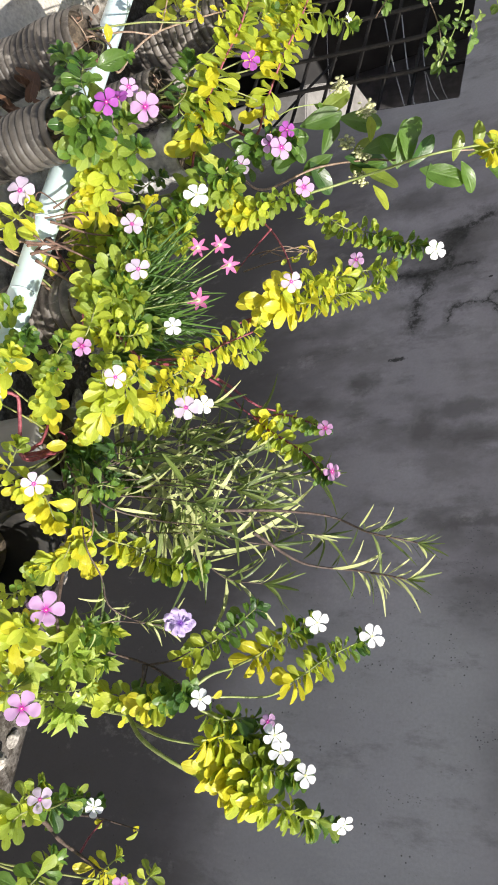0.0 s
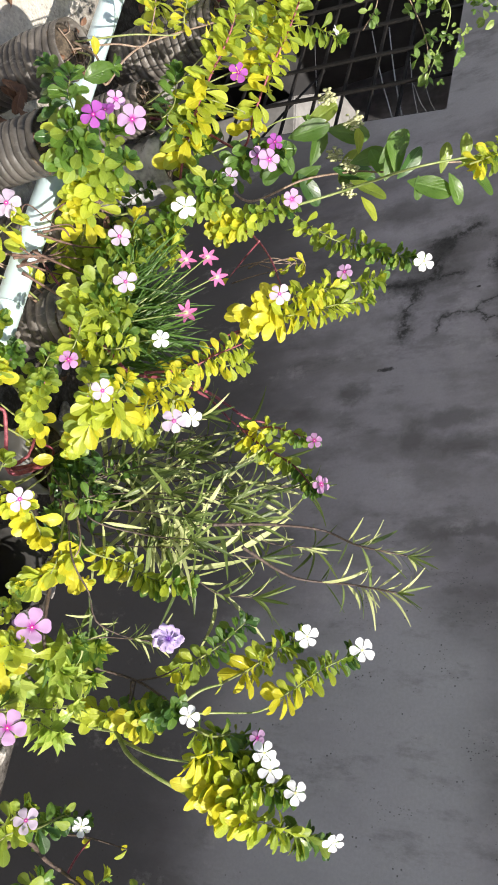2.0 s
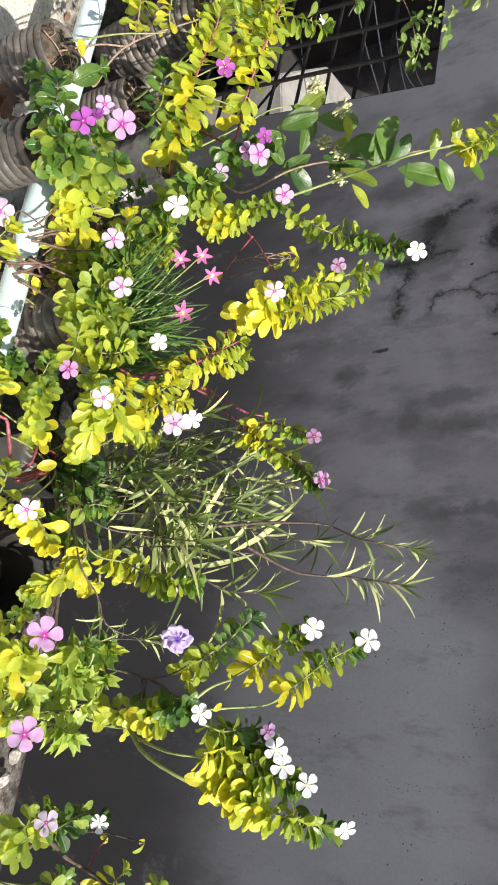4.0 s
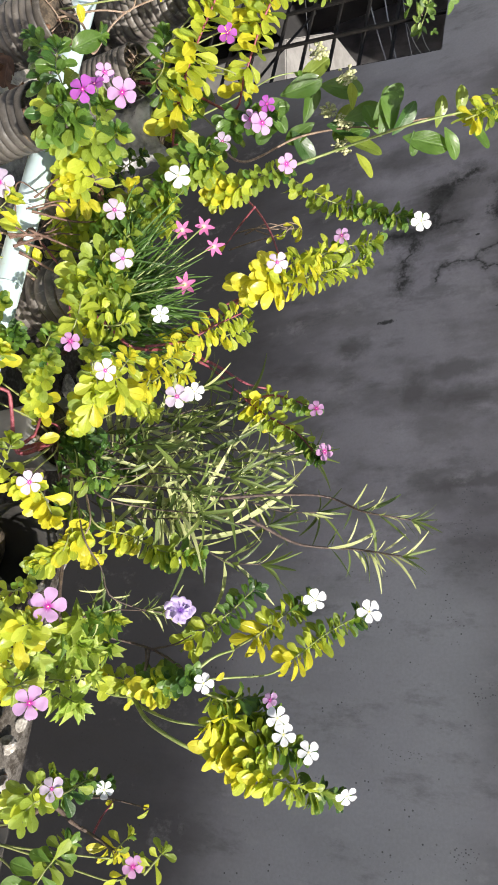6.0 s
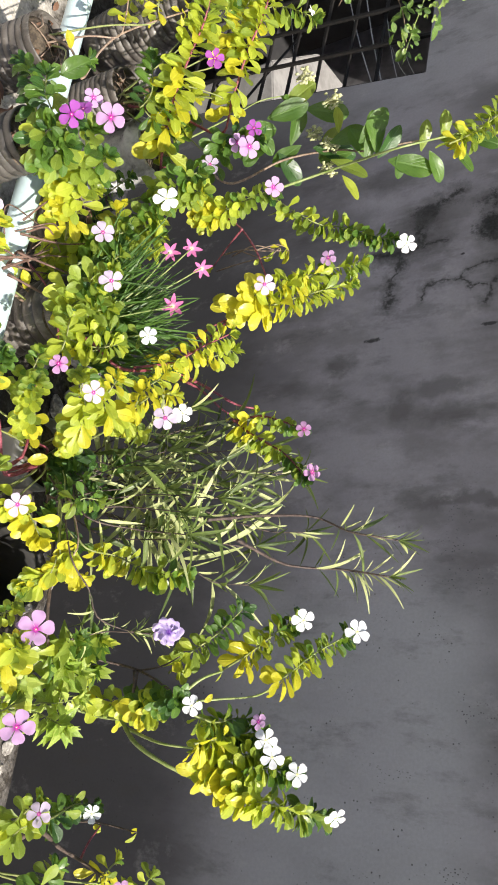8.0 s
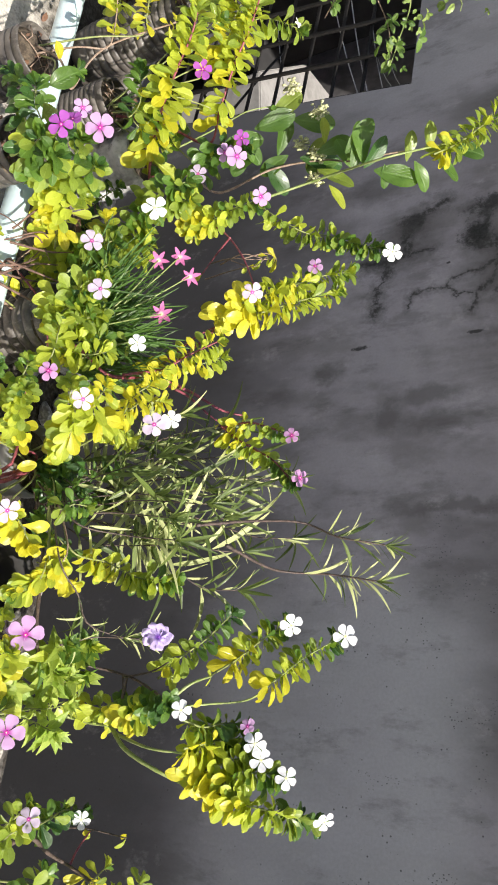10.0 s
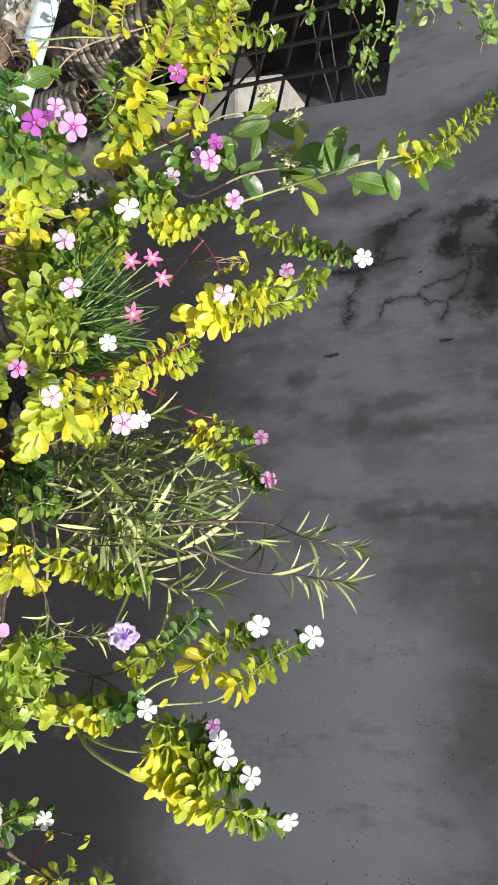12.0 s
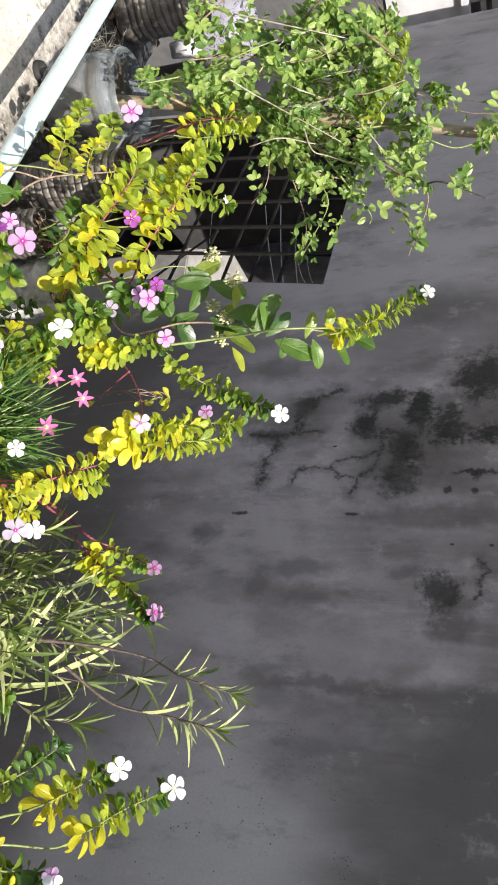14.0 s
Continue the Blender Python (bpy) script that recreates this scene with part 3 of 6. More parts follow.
def put_leaf(owner, top, mesh, m, name="leaf"):
    """A leaf of its own under a stem; past 280 on one plant it joins the plant's further foliage."""
    COUNT[top.name] = COUNT.get(top.name, 0) + 1
    if COUNT[top.name] > 280:
        REST.setdefault(top.name, (top, []))[1].append((mesh, m))
        return
    ob = new(name, mesh)
    ob.parent = owner
    if owner.type == "EMPTY":
        ob.matrix_parent_inverse = anchor(owner)
    ob.matrix_basis = m


def flush_foliage():
    """Joins what is past the single leaves of each plant into one mesh a plant and colour."""
    for top, items in REST.values():
        by = {}
        for mesh, m in items:
            by.setdefault(mesh.materials[0].name, []).append((mesh, m))
        for group in by.values():
            co, faces, uvs, base = [], [], [], 0
            for mesh, m in group:
                co.extend((m @ v.co)[:] for v in mesh.vertices)
                for p in mesh.polygons:
                    faces.append([base + i for i in p.vertices])
                    uvs.extend(mesh.uv_layers[0].data[i].uv[:] for i in p.loop_indices)
                base += len(mesh.vertices)
            me = bpy.data.meshes.new("foliage")
            me.from_pydata(co, [], faces)
            me.uv_layers.new(name="UVMap").data.foreach_set("uv", np.array(uvs, dtype=np.float32).ravel())
            me.materials.append(group[0][0].materials[0])
            me.shade_smooth()
            ob = new("foliage", me)
            ob.parent = top
            ob.matrix_parent_inverse = anchor(top)
            tagged(ob, kind="stuff")


def plant(name, base, label, category, group=""):
    return thing(name, base, label, category, group)


def rooted(top, pts):
    """The way of a stem from the plant's root to its first point."""
    b, p = Vector(top.location), Vector(pts[0])
    jog = Vector((rng.uniform(-0.012, 0.012), rng.uniform(-0.012, 0.012), 0))
    b = b + jog
    mid = b.lerp(p, 0.45) + Vector((0, 0, 0.02))
    return [b, mid] + [Vector(q) for q in pts]


def pick_tone(t):
    i = t * 4.4 - 0.2 + rng.gauss(0, 0.5)
    return min(4, max(0, int(round(i))))


def sprig(top, pts, leaf, tones, start=0.1, gap=None, bark="g", r=0.0016, droop=0.25, narrow=False, root=True, kinds=None):
    """A leafy shoot: crossed pairs of leaves from start to tip, smaller and closer towards the tip."""
    pts = [Vector(p) for p in pts]
    line = glide(pts, 0.006)
    whole = glide(rooted(top, pts), 0.01) if root else line
    bm = bmesh.new()
    r *= 1.25 if bark == "r" else 1.0
    tube(bm, whole, r * 1.15, r * 0.6, 6, 0.12)
    stem = part("stem", bm, BARK[bark], top)
    n = len(line)
    total = sum((b - a).length for a, b in zip(line, line[1:]))
    gap = gap or leaf * 0.3
    if not narrow and 0.0066 < gap < 0.0100:
        gap *= 0.84
    elif not narrow and gap < 0.2 * leaf:
        gap *= 1.12
        leaf = min(leaf, 0.034 + 0.45 * max(0.0, leaf - 0.034))
    gone, s, turn = 0.0, start * total, rng.uniform(0, 3)
    for i in range(1, n):
        seg = (line[i] - line[i - 1]).length
        gone += seg
        while gone >= s and s <= total:
            f = min(1.0, max(0.0, (s / total - start) / max(1e-3, 1 - start)))
            t = (line[i] - line[i - 1]).normalized()
            x = t.orthogonal().normalized()
            x = (Matrix.Rotation(turn + rng.uniform(-0.35, 0.35), 3, t) @ x)
            size = leaf * (1.0 - (0.38 if narrow else 0.34) * f ** 1.25) * rng.uniform(0.72, 1.2)
            spread = radians((48 - 12 * f if narrow else 78 - 40 * f) + rng.uniform(-18, 18))
            for sign in (1, -1):
                if narrow and rng.random() < 0.50:
                    continue
                if not narrow and rng.random() < 0.06:
                    continue
                d = t * math.cos(spread) + x * sign * math.sin(spread)
                d.z -= droop * (1 - f) * rng.uniform(0.3, 1.4)
                if not narrow:
                    d += SUNWARD * (0.72 - 0.3 * f)
                nrm = t * 0.5 + Vector((0, 0, 0.5)) + FACING * 0.7 + Vector((rng.uniform(-.3, .3), rng.uniform(-.3, .3), 0))
                if narrow:
                    mesh = NARROW[1 if rng.random() < 0.60 else 0][rng.randrange(5)]
                    k = size * rng.uniform(0.6, 1.6)
                    d += Vector((rng.gauss(0, .22), rng.gauss(0, .22), rng.gauss(0, .22)))
                else:
                    tone = pick_tone(tones[0] + (tones[1] - tones[0]) * f)
                    mesh = (kinds or LEAVES)[tone][rng.randrange(5)]
                    k = size
                put_leaf(stem, top, mesh, aim(line[i] + d.normalized() * r, d, nrm, k))
            turn += math.pi / 2 if narrow else 1.22
            s += gap * (1.0 - (0.35 if narrow else 0.52) * f) * rng.uniform(0.85, 1.15)
    # the closed tuft at the tip
    if start < 0.9:
        t = (line[-1] - line[-4]).normalized()
        for k in range(8 if narrow else 13):
            x = Matrix.Rotation(k * 2.4 + turn, 3, t) @ t.orthogonal().normalized()
            d = t + x * rng.uniform(0.25, 0.8)
            mesh = NARROW[0][rng.randrange(5)] if narrow else (kinds or LEAVES)[pick_tone(tones[1])][rng.randrange(5)]
            put_leaf(stem, top, mesh, aim(line[-1], d, t - x * 0.5 + Vector((0, 0, 0.3)), leaf * (0.9 if narrow else 0.62) * rng.uniform(0.7, 1.15)))
    return stem


def single_leaf(top, a, b, tone):
    a, b = Vector(a), Vector(b)
    d = b - a
    glossy = top.name.startswith("jasmine")
    if glossy:
        d, tone = d * 1.02 + Vector((0, 0, 0.012)), tone * 0.92
    put_leaf(top, top, (LONG if glossy else BROAD)[pick_tone(tone)][rng.randrange(5)], aim(a, d, FACING + Vector((rng.uniform(-.5, .5), rng.uniform(-.4, .4), 0.5)), d.length))


def flower(top, place, kind, radius, tilt=12):
    """Five (a lily six) petals round an eye, on a slender tube, turned to the open side."""
    f = Matrix.Rotation(radians(tilt) * rng.choice((-1, 1)), 3, Vector((rng.uniform(-1, 1), rng.uniform(-1, 1), rng.uniform(-0.3, 1))).normalized()) @ Vector((0.5 * min(1.0, max(0.1, (1.95 - place[0]) / 0.9)), -0.62, 0.62)).normalized()
    z = (f + Vector((rng.uniform(-.12, .12), rng.uniform(-.12, .12), rng.uniform(-.12, .12)))).normalized()
    x = Matrix.Rotation(rng.uniform(0, 6.3), 3, z) @ z.orthogonal().normalized()
    m = Matrix((x, z.cross(x), z)).transposed().to_4x4()
    m.translation = place
    radius *= {"white": 0.9, "palepink": 0.95}.get(kind, 1.0)
    ob = new("flower", EYES.get(kind, EYE_PINK))
    ob.parent, ob.matrix_parent_inverse = top, anchor(top)
    ob.matrix_basis = m @ Matrix.Diagonal((radius, radius, radius, 1))
    words = {"white": "white five-petalled flower", "palepink": "pale pink flower with magenta eye", "pink": "pink flower with darker eye", "pink2": "small rose-pink flower",
             "magenta": "deep magenta flower", "lavender": "crinkled lavender flower with purple throat", "lily": "pink star-shaped lily flower"}
    tagged(ob, words[kind])
    n = {"lily": 6, "lavender": 9}.get(kind, 5)
    for k in range(n):
        p = new("petal", PETAL_MESH[kind][rng.randrange(3)])
        p.parent = ob
        s = rng.uniform(0.80, 1.06) if kind == "lavender" else rng.uniform(0.88, 1.06)
        w = s * (0.70 if kind == "lavender" else rng.uniform(0.88, 1.0))
        p.matrix_basis = Matrix.Rotation(2 * math.pi * k / n + rng.uniform(-.06, .06), 4, "Z") @ Matrix.Translation((0, 0.03, 0.004 * k)) @ Matrix.Rotation(rng.uniform(-.22, .2), 4, "X") @ Matrix.Rotation(0.12, 4, "Y") @ Matrix.Diagonal((w, s, s, 1))


def blossom_cluster(top, place, radius):
    """A dry cluster: short stalks that fork to small pale buds and florets."""
    c = Vector(place)
    bm = bmesh.new()
    for k in range(34):
        d = Vector((rng.gauss(0, 1), rng.gauss(0, 1), rng.gauss(0.5, 1))).normalized() * radius * rng.uniform(0.5, 1.1)
        tube(bm, glide([c - Vector((0, 0, radius)), c + d * 0.5, c + d], 0.01), 0.0008, 0.0006, 4)
        bmesh.ops.create_icosphere(bm, subdivisions=1, radius=rng.uniform(0.0022, 0.0042), matrix=Matrix.Translation(c + d) @ Matrix.Diagonal((1, 1, 1.5, 1)))
    part("blossom", bm, M_BLOSSOM, top, "faded cream blossom head")


M_BLOSSOM = simple("faded_blossom", (0.34, 0.36, 0.16), (0.56, 0.55, 0.34), 150, 0.7)


def lily_blades(top, base, centre, count):
    b, c = Vector(base), Vector(centre)
    side = Vector((0.75, 0.6, 0)).normalized()
    reach = (c - b).length
    for k in range(count):
        o = b + side * rng.gauss(0, 0.035) + Vector((0, 0, rng.uniform(-0.07, 0.0)))
        d = (c - b).normalized() + side * rng.gauss(0, 0.42) + Vector((rng.gauss(0, 0.2), rng.gauss(0, 0.2), rng.gauss(0, 0.25)))
        put_leaf(top, top, BLADES[rng.randrange(4)], aim(o, d, Vector((rng.gauss(0, .5), rng.gauss(0, .5), 1)), reach * rng.uniform(0.7, 1.35)))


def lily_stalk(top, base, tip):
    a, b = Vector(base), Vector(tip)
    bm = bmesh.new()
    tube(bm, glide([a, a.lerp(b, 0.55) + Vector((0, 0, 0.012)), b], 0.012), 0.0014, 0.0011, 6)
    part("stalk", bm, BARK["s"], top)


def herb_mound(top, place, radius, count):
    c = Vector(place)
    b = Vector(top.location)
    for k in range(14):
        tip = c + Vector((rng.gauss(0, 1), rng.gauss(0, 1), abs(rng.gauss(0, 1)))) * radius * 0.75
        bm = bmesh.new()
        line = glide([b, b.lerp(tip, 0.5) + Vector((0, 0, 0.01)), tip], 0.006)
        tube(bm, line, 0.0013, 0.0006, 5)
        stem = part("stem", bm, BARK["d"], top)
        for j in range(count // 14):
            q = line[rng.randrange(len(line) // 3, len(line))]
            d = Vector((rng.gauss(0, 1), rng.gauss(0, 1), rng.gauss(0.5, 0.7)))
            put_leaf(stem, top, POINTED[rng.choice((3, 4, 4))][rng.randrange(5)], aim(q, d, Vector((0.2, -0.2, 1)), rng.uniform(0.015, 0.027)))


def vine_stem(top, pts):
    """A thin twining stem with leaflets in threes on short stalks."""
    pts = [Vector(p) for p in pts]
    line = glide([p + Vector((rng.gauss(0, .008), rng.gauss(0, .008), rng.gauss(0, .008))) for p in pts], 0.012)
    bm = bmesh.new()
    tube(bm, line, rng.choice((0.0018, 0.0024, 0.004)), 0.0012, 5)
    stem = part("stem", bm, BARK[rng.choice("bbsd")], top)
    i = 1
    while i < len(line):
        t = (line[i] - line[i - 1]).normalized()
        out = (Vector((rng.gauss(0, 1), rng.gauss(0, 1), rng.gauss(0.3, 0.8)))).normalized()
        out = (out - t * out.dot(t) * 0.6).normalized()
        stalk = rng.uniform(0.008, 0.045)
        pale = rng.random() < 0.45
        side = out.cross(FACING)
        side = side.normalized() if side.length > 0.05 else Vector((1, 0, 0))
        face = FACING + Vector((rng.gauss(0, .55), rng.gauss(0, .55), rng.gauss(.3, .4)))
        big = rng.uniform(0.009, 0.031)
        for j, d in enumerate((out, out * 0.35 + side, out * 0.35 - side, out * 0.1 + side, out * 0.1 - side)):
            if j > 2 and rng.random() < 0.45:
                continue
            foot = line[i] + out * stalk * (1.0 if j < 3 else 0.45)
            put_leaf(stem, top, VINY[1 if pale else 0][rng.randrange(5)], aim(foot, d + Vector((rng.gauss(0, .15), rng.gauss(0, .15), -0.15)), face + Vector((rng.gauss(0, .3), rng.gauss(0, .3), rng.gauss(0, .3))), big * rng.uniform(0.75, 1.15)))
        i += rng.choice((0, 0, 0, 1, 1)) if rng.random() < 0.90 else 6


# ---- pots ----
def bare_stem(top, pts):
    """A dry pale runner of the vine without leaves."""
    bm = bmesh.new()
    tube(bm, glide([Vector(p) + Vector((rng.gauss(0, .006), rng.gauss(0, .006), rng.gauss(0, .006))) for p in pts], 0.012), 0.0017, 0.0011, 6, 0.15)
    part("runner", bm, M_RUNNER, top, "bare pale woody runner")


M_RUNNER = simple("pale_runner_bark", (0.24, 0.20, 0.15), (0.46, 0.42, 0.35), 90, 0.7, bump=0.4)


def ribbed_bottle(place, r, h, label, ribs=12, lean=(0, 0), mat=None, soil=True, group="cut-bottle pots"):
    x, y = place
    top = thing("bottle_pot", (x, y, 0), label, "pot", group)
    prof = [(0.0, 0.002), (r * 0.55, 0.0), (r * 0.85, 0.006), (r * 0.97, 0.02)]
    z, dz = 0.035, (h - 0.05) / ribs
    for k in range(ribs):
        prof += [(r, z), (r * 1.015, z + dz * 0.3), (r, z + dz * 0.72), (r * 0.935, z + dz * 0.80), (r * 0.935, z + dz * 0.90)]
        z += dz
    prof += [(r, z), (r * 1.02, h - 0.004), (r * 1.01, h), (r * 0.97, h - 0.001), (r * 0.95, h - 0.02), (r * 0.93, h - 0.05)]
    bm = bmesh.new()
    lathe(bm, prof, (x, y, 0), 44, 0.11, x * 7 + y * 3, lean)
    part("body", bm, mat or M_BOTTLE, top)
    if soil:
        bm = bmesh.new()
        zz = h - 0.009
        lathe(bm, [(r * 0.955, zz - 0.01), (r * 0.7, zz + 0.002), (r * 0.45, zz + 0.006), (r * 0.2, zz + 0.003), (0.001, zz + 0.006)], (x + lean[0] * 0, y, 0), 24, 0.12, x * 5, lean)
        part("soil", bm, M_SOIL, top, "dry brown potting soil")
        crumbs(top, x, y, r, zz + 0.003)
    return top


def crumbs(top, x, y, r, z, count=9):
    """Dead leaves and bits of root lying on the soil of a pot."""
    for k in range(count):
        a, q = rng.uniform(0, 6.3), r * 0.8 * math.sqrt(rng.random())
        p = Vector((x + q * math.cos(a), y + q * math.sin(a), z + 0.003))
        put_leaf(top, top, DRY[k % 2], aim(p, Vector((math.cos(a * 3), math.sin(a * 3), rng.uniform(0.0, 0.5))), Vector((rng.gauss(0, .4), rng.gauss(0, .4), 1)), rng.uniform(0.01, 0.022)), "dead_leaf")
    for k in range(6):
        bm = bmesh.new()
        a, b = rng.uniform(0, 6.3), rng.uniform(0, 6.3)
        p, q = Vector((math.cos(a), math.sin(a), 0)) * r * 0.85, Vector((math.cos(b), math.sin(b), 0)) * r * 0.6
        o = Vector((x, y, z + 0.004))
        tube(bm, glide([o + p, o + (p + q) * 0.4 + Vector((0, 0, rng.uniform(0.002, 0.014))), o + q], 0.008), 0.0012, 0.0007, 5)
        part("root", bm, BARK["b"], top)


def bag_pot(place, r, h, label):
    x, y = place
    top = thing("bag_pot", (x, y, 0), label, "pot", "cut-bottle pots")
    bm = bmesh.new()
    prof = [(0.0, 0.0), (r * 0.9, 0.0)] + [(r * (1 + 0.08 * math.sin(k * 1.9)), 0.015 + (h - 0.015) * k / 16) for k in range(17)] + [(r * 0.96, h + 0.006), (r * 0.9, h - 0.01), (r * 0.88, h - 0.04)]
    lathe(bm, prof, (x, y, 0), 48, 0.28, x * 11)
    part("body", bm, M_BAG, top, "crumpled grey plastic bag")
    bm = bmesh.new()
    lathe(bm, [(r * 0.97, h - 0.025), (r * 0.6, h - 0.012), (0.001, h - 0.01)], (x, y, 0), 28, 0.15, x * 5)
    part("soil", bm, M_SOIL, top, "dry brown potting soil")
    return top


def plain_pot(place, r, h, mat, label, sunk=0.0):
    x, y = place
    top = thing("plastic_pot", (x, y, 0), label, "pot", "cut-bottle pots")
    bm = bmesh.new()
    lathe(bm, [(0.0, 0.0), (r * 0.76, 0.0), (r * 0.8, 0.01), (r * 0.96, h - 0.03), (r * 1.05, h - 0.028), (r * 1.06, h), (r * 0.98, h), (r * 0.93, h - 0.04), (r * 0.86, h * 0.5)], (x, y, 0), 40, 0.02, x)
    part("body", bm, mat, top)
    bm = bmesh.new()
    lathe(bm, [(r * (0.95 - sunk * 2), h - 0.025 - sunk), (r * 0.5, h - 0.015 - sunk), (0.001, h - 0.012 - sunk)], (x, y, 0), 28, 0.12, x * 5)
    part("soil", bm, M_SOIL, top, "dry brown potting soil")
    return top


# ---- the setting ----
# the window opening stands a little askew in the wall: its top corner, its lintel line and its jamb line
CORNER = Vector((-1.472, 0, 0.126))
LINTEL = Vector((-math.cos(radians(2.5)), 0, math.sin(radians(2.5))))
JAMB = Vector((-math.sin(radians(11)), 0, -math.cos(radians(11))))
WIDE, TALL = 1.95, 1.95


def in_window(u, v, y=0.0):
    """A place u along the lintel and v down the jamb."""
    return CORNER + LINTEL * u + JAMB * v + Vector((0, y, 0))


def slab(bm, outline, y0, y1):
    """A flat outline in the wall's plane, given thickness."""
    near = [bm.verts.new((p[0], y0, p[-1])) for p in outline]
    back = [bm.verts.new((p[0], y1, p[-1])) for p in outline]
    bm.faces.new(near)
    bm.faces.new(back[::-1])
    for k in range(len(outline)):
        n = (k + 1) % len(outline)
        bm.faces.new((near[n], near[k], back[k], back[n]))
    bmesh.ops.recalc_face_normals(bm, faces=bm.faces)


def window_bar(u0, v0, u1, v1, wide, y0, y1, name, parent):
    """A flat iron bar between two places of the window."""
    a, b = in_window(u0, v0), in_window(u1, v1)
    side = (b - a).normalized().cross(Vector((0, 1, 0))) * wide / 2
    bm = bmesh.new()
    slab(bm, [a - side, b - side, b + side, a + side], y0, y1)
    bmesh.ops.bevel(bm, geom=list(bm.edges), offset=0.002, segments=1, affect="EDGES")
    return part(name, bm, M_IRON, parent, smooth=False)


P00, P10, P11, P01 = in_window(0, 0), in_window(WIDE, 0), in_window(WIDE, TALL), in_window(0, TALL)
bm = bmesh.new()
slab(bm, [(5, P00.z), (5, 1.5), (-4.48, 1.5), (-4.48, P10.z), P10, P00], 0, 0.18)
slab(bm, [P01, P11, (-4.48, P11.z), (-4.48, -3), (5, -3), (5, P01.z)], 0, 0.18)
slab(bm, [P00, P01, (5, P01.z), (5, P00.z)], 0, 0.18)
slab(bm, [P10, (-4.48, P10.z), (-4.48, P11.z), P11], 0, 0.18)
tagged(part("wall_north", bm, M_WALL, smooth=False), "dark grey cement wall with black mould stains and cracks", "wall", kind="structure")

# the terrace ledge: a slab with a worn outer edge
bm = bmesh.new()
nx, ny = 150, 60
grid = []
for i in range(nx + 1):
    x = -4.5 + 9.0 * i / nx
    edge = -1.518 + 0.0745 * x + 0.012 * noise.noise(Vector((x * 6, 0, 3))) + 0.006 * noise.noise(Vector((x * 25, 4, 1)))
    col = []
    for j in range(ny + 1):
        f = (j / ny) ** 0.5
        y = -5.5 + (edge + 5.5) * f
        z = 0.006 * noise.noise(Vector((x * 5, y * 5, 0))) + 0.003 * noise.noise(Vector((x * 22, y * 22, 5)))
        if j == ny:
            z -= 0.008
        col.append(bm.verts.new((x, y, z - 0.004)))
    col.append(bm.verts.new((x, edge + 0.004, -0.03)))
    col.append(bm.verts.new((x, edge - 0.004, -0.25)))
    grid.append(col)
for a, b in zip(grid, grid[1:]):
    for j in range(len(a) - 1):
        bm.faces.new((a[j], b[j], b[j + 1], a[j + 1]))
tagged(part("floor", bm, M_CONC), "pale weathered concrete terrace with a crumbling soiled edge", "floor", kind="structure")
bm = bmesh.new()
box(bm, (-4.5, -5.5, -3.0), (4.5, -1.90, -0.252))
tagged(part("terrace_base", bm, M_CONC, smooth=False), "concrete block under the terrace", "wall", kind="structure")
# an unseen wall, added to cut low sky light and deepen the shadows
bm = bmesh.new()
box(bm, (4.52, -5.5, -3.0), (4.7, -0.002, 0.7))
tagged(part("wall_east", bm, M_WALL, smooth=False), "unseen grey cement wall added to block low sky light", "wall", kind="structure")
bm = bmesh.new()
box(bm, (-300, -300, -3.2), (300, 300, -3.0))
tagged(part("ground", bm, M_LANE, smooth=False), "grey cement lane far below the terrace", "ground", kind="structure")

# the barred window in the wall, its frame, bars and what stands behind it
win = thing("window_1", (-1.5, 0.09, P01.z), "dark barred window opening in the cement wall", "window", kind="structure")
for u0, v0, u1, v1, wide in ((0.016, 0.02, 0.016, TALL - 0.02, 0.028), (WIDE - 0.02, 0.02, WIDE - 0.02, TALL - 0.02, 0.03), (0.03, TALL - 0.02, WIDE - 0.03, TALL - 0.02, 0.03)):
    window_bar(u0, v0, u1, v1, wide, 0.02, 0.05, "window_frame", win)
for n in range(1, 7):
    window_bar(0.035 + 0.262 * n, 0.0, 0.035 + 0.262 * n, TALL - 0.03, 0.020, 0.026, 0.042, "bar", win)
for n in range(9):
    window_bar(0.03, 0.287 + 0.176 * n, WIDE - 0.03, 0.287 + 0.176 * n, 0.017, 0.044, 0.058, "crossbar", win)
# the half roof is unseen, added to keep sun off the yard's walls
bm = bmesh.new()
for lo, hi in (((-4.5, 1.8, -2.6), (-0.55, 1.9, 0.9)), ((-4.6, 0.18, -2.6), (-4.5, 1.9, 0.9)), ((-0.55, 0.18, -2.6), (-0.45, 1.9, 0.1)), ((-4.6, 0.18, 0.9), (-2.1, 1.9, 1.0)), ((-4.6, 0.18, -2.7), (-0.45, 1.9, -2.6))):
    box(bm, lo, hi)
tagged(part("room_shell", bm, M_YARD, smooth=False), "yard behind the barred window, shade in its dark colour, unseen half roof added", "yard", kind="structure")
bm = bmesh.new()
box(bm, (-4.495, 1.74, -2.6), (-3.25, 1.798, -0.5), 0.004)
tagged(part("yard_panel", bm, M_PANEL, smooth=False), "grey plastered wall face across the yard behind the window", "wall", kind="structure")
# added block whose outline follows the sunlit patch in the yard
bm = bmesh.new()
plan = ((-2.95, 0.66), (-3.70, 1.25), (-3.85, 1.70), (-2.6, 1.70), (-2.2, 0.90))
low, high = ([bm.verts.new((x, y, z)) for x, y in plan] for z in (-2.6, -1.25))
bm.faces.new(high)
bm.faces.new(low[::-1])
for k in range(5):
    bm.faces.new((low[k], low[(k + 1) % 5], high[(k + 1) % 5], high[k]))
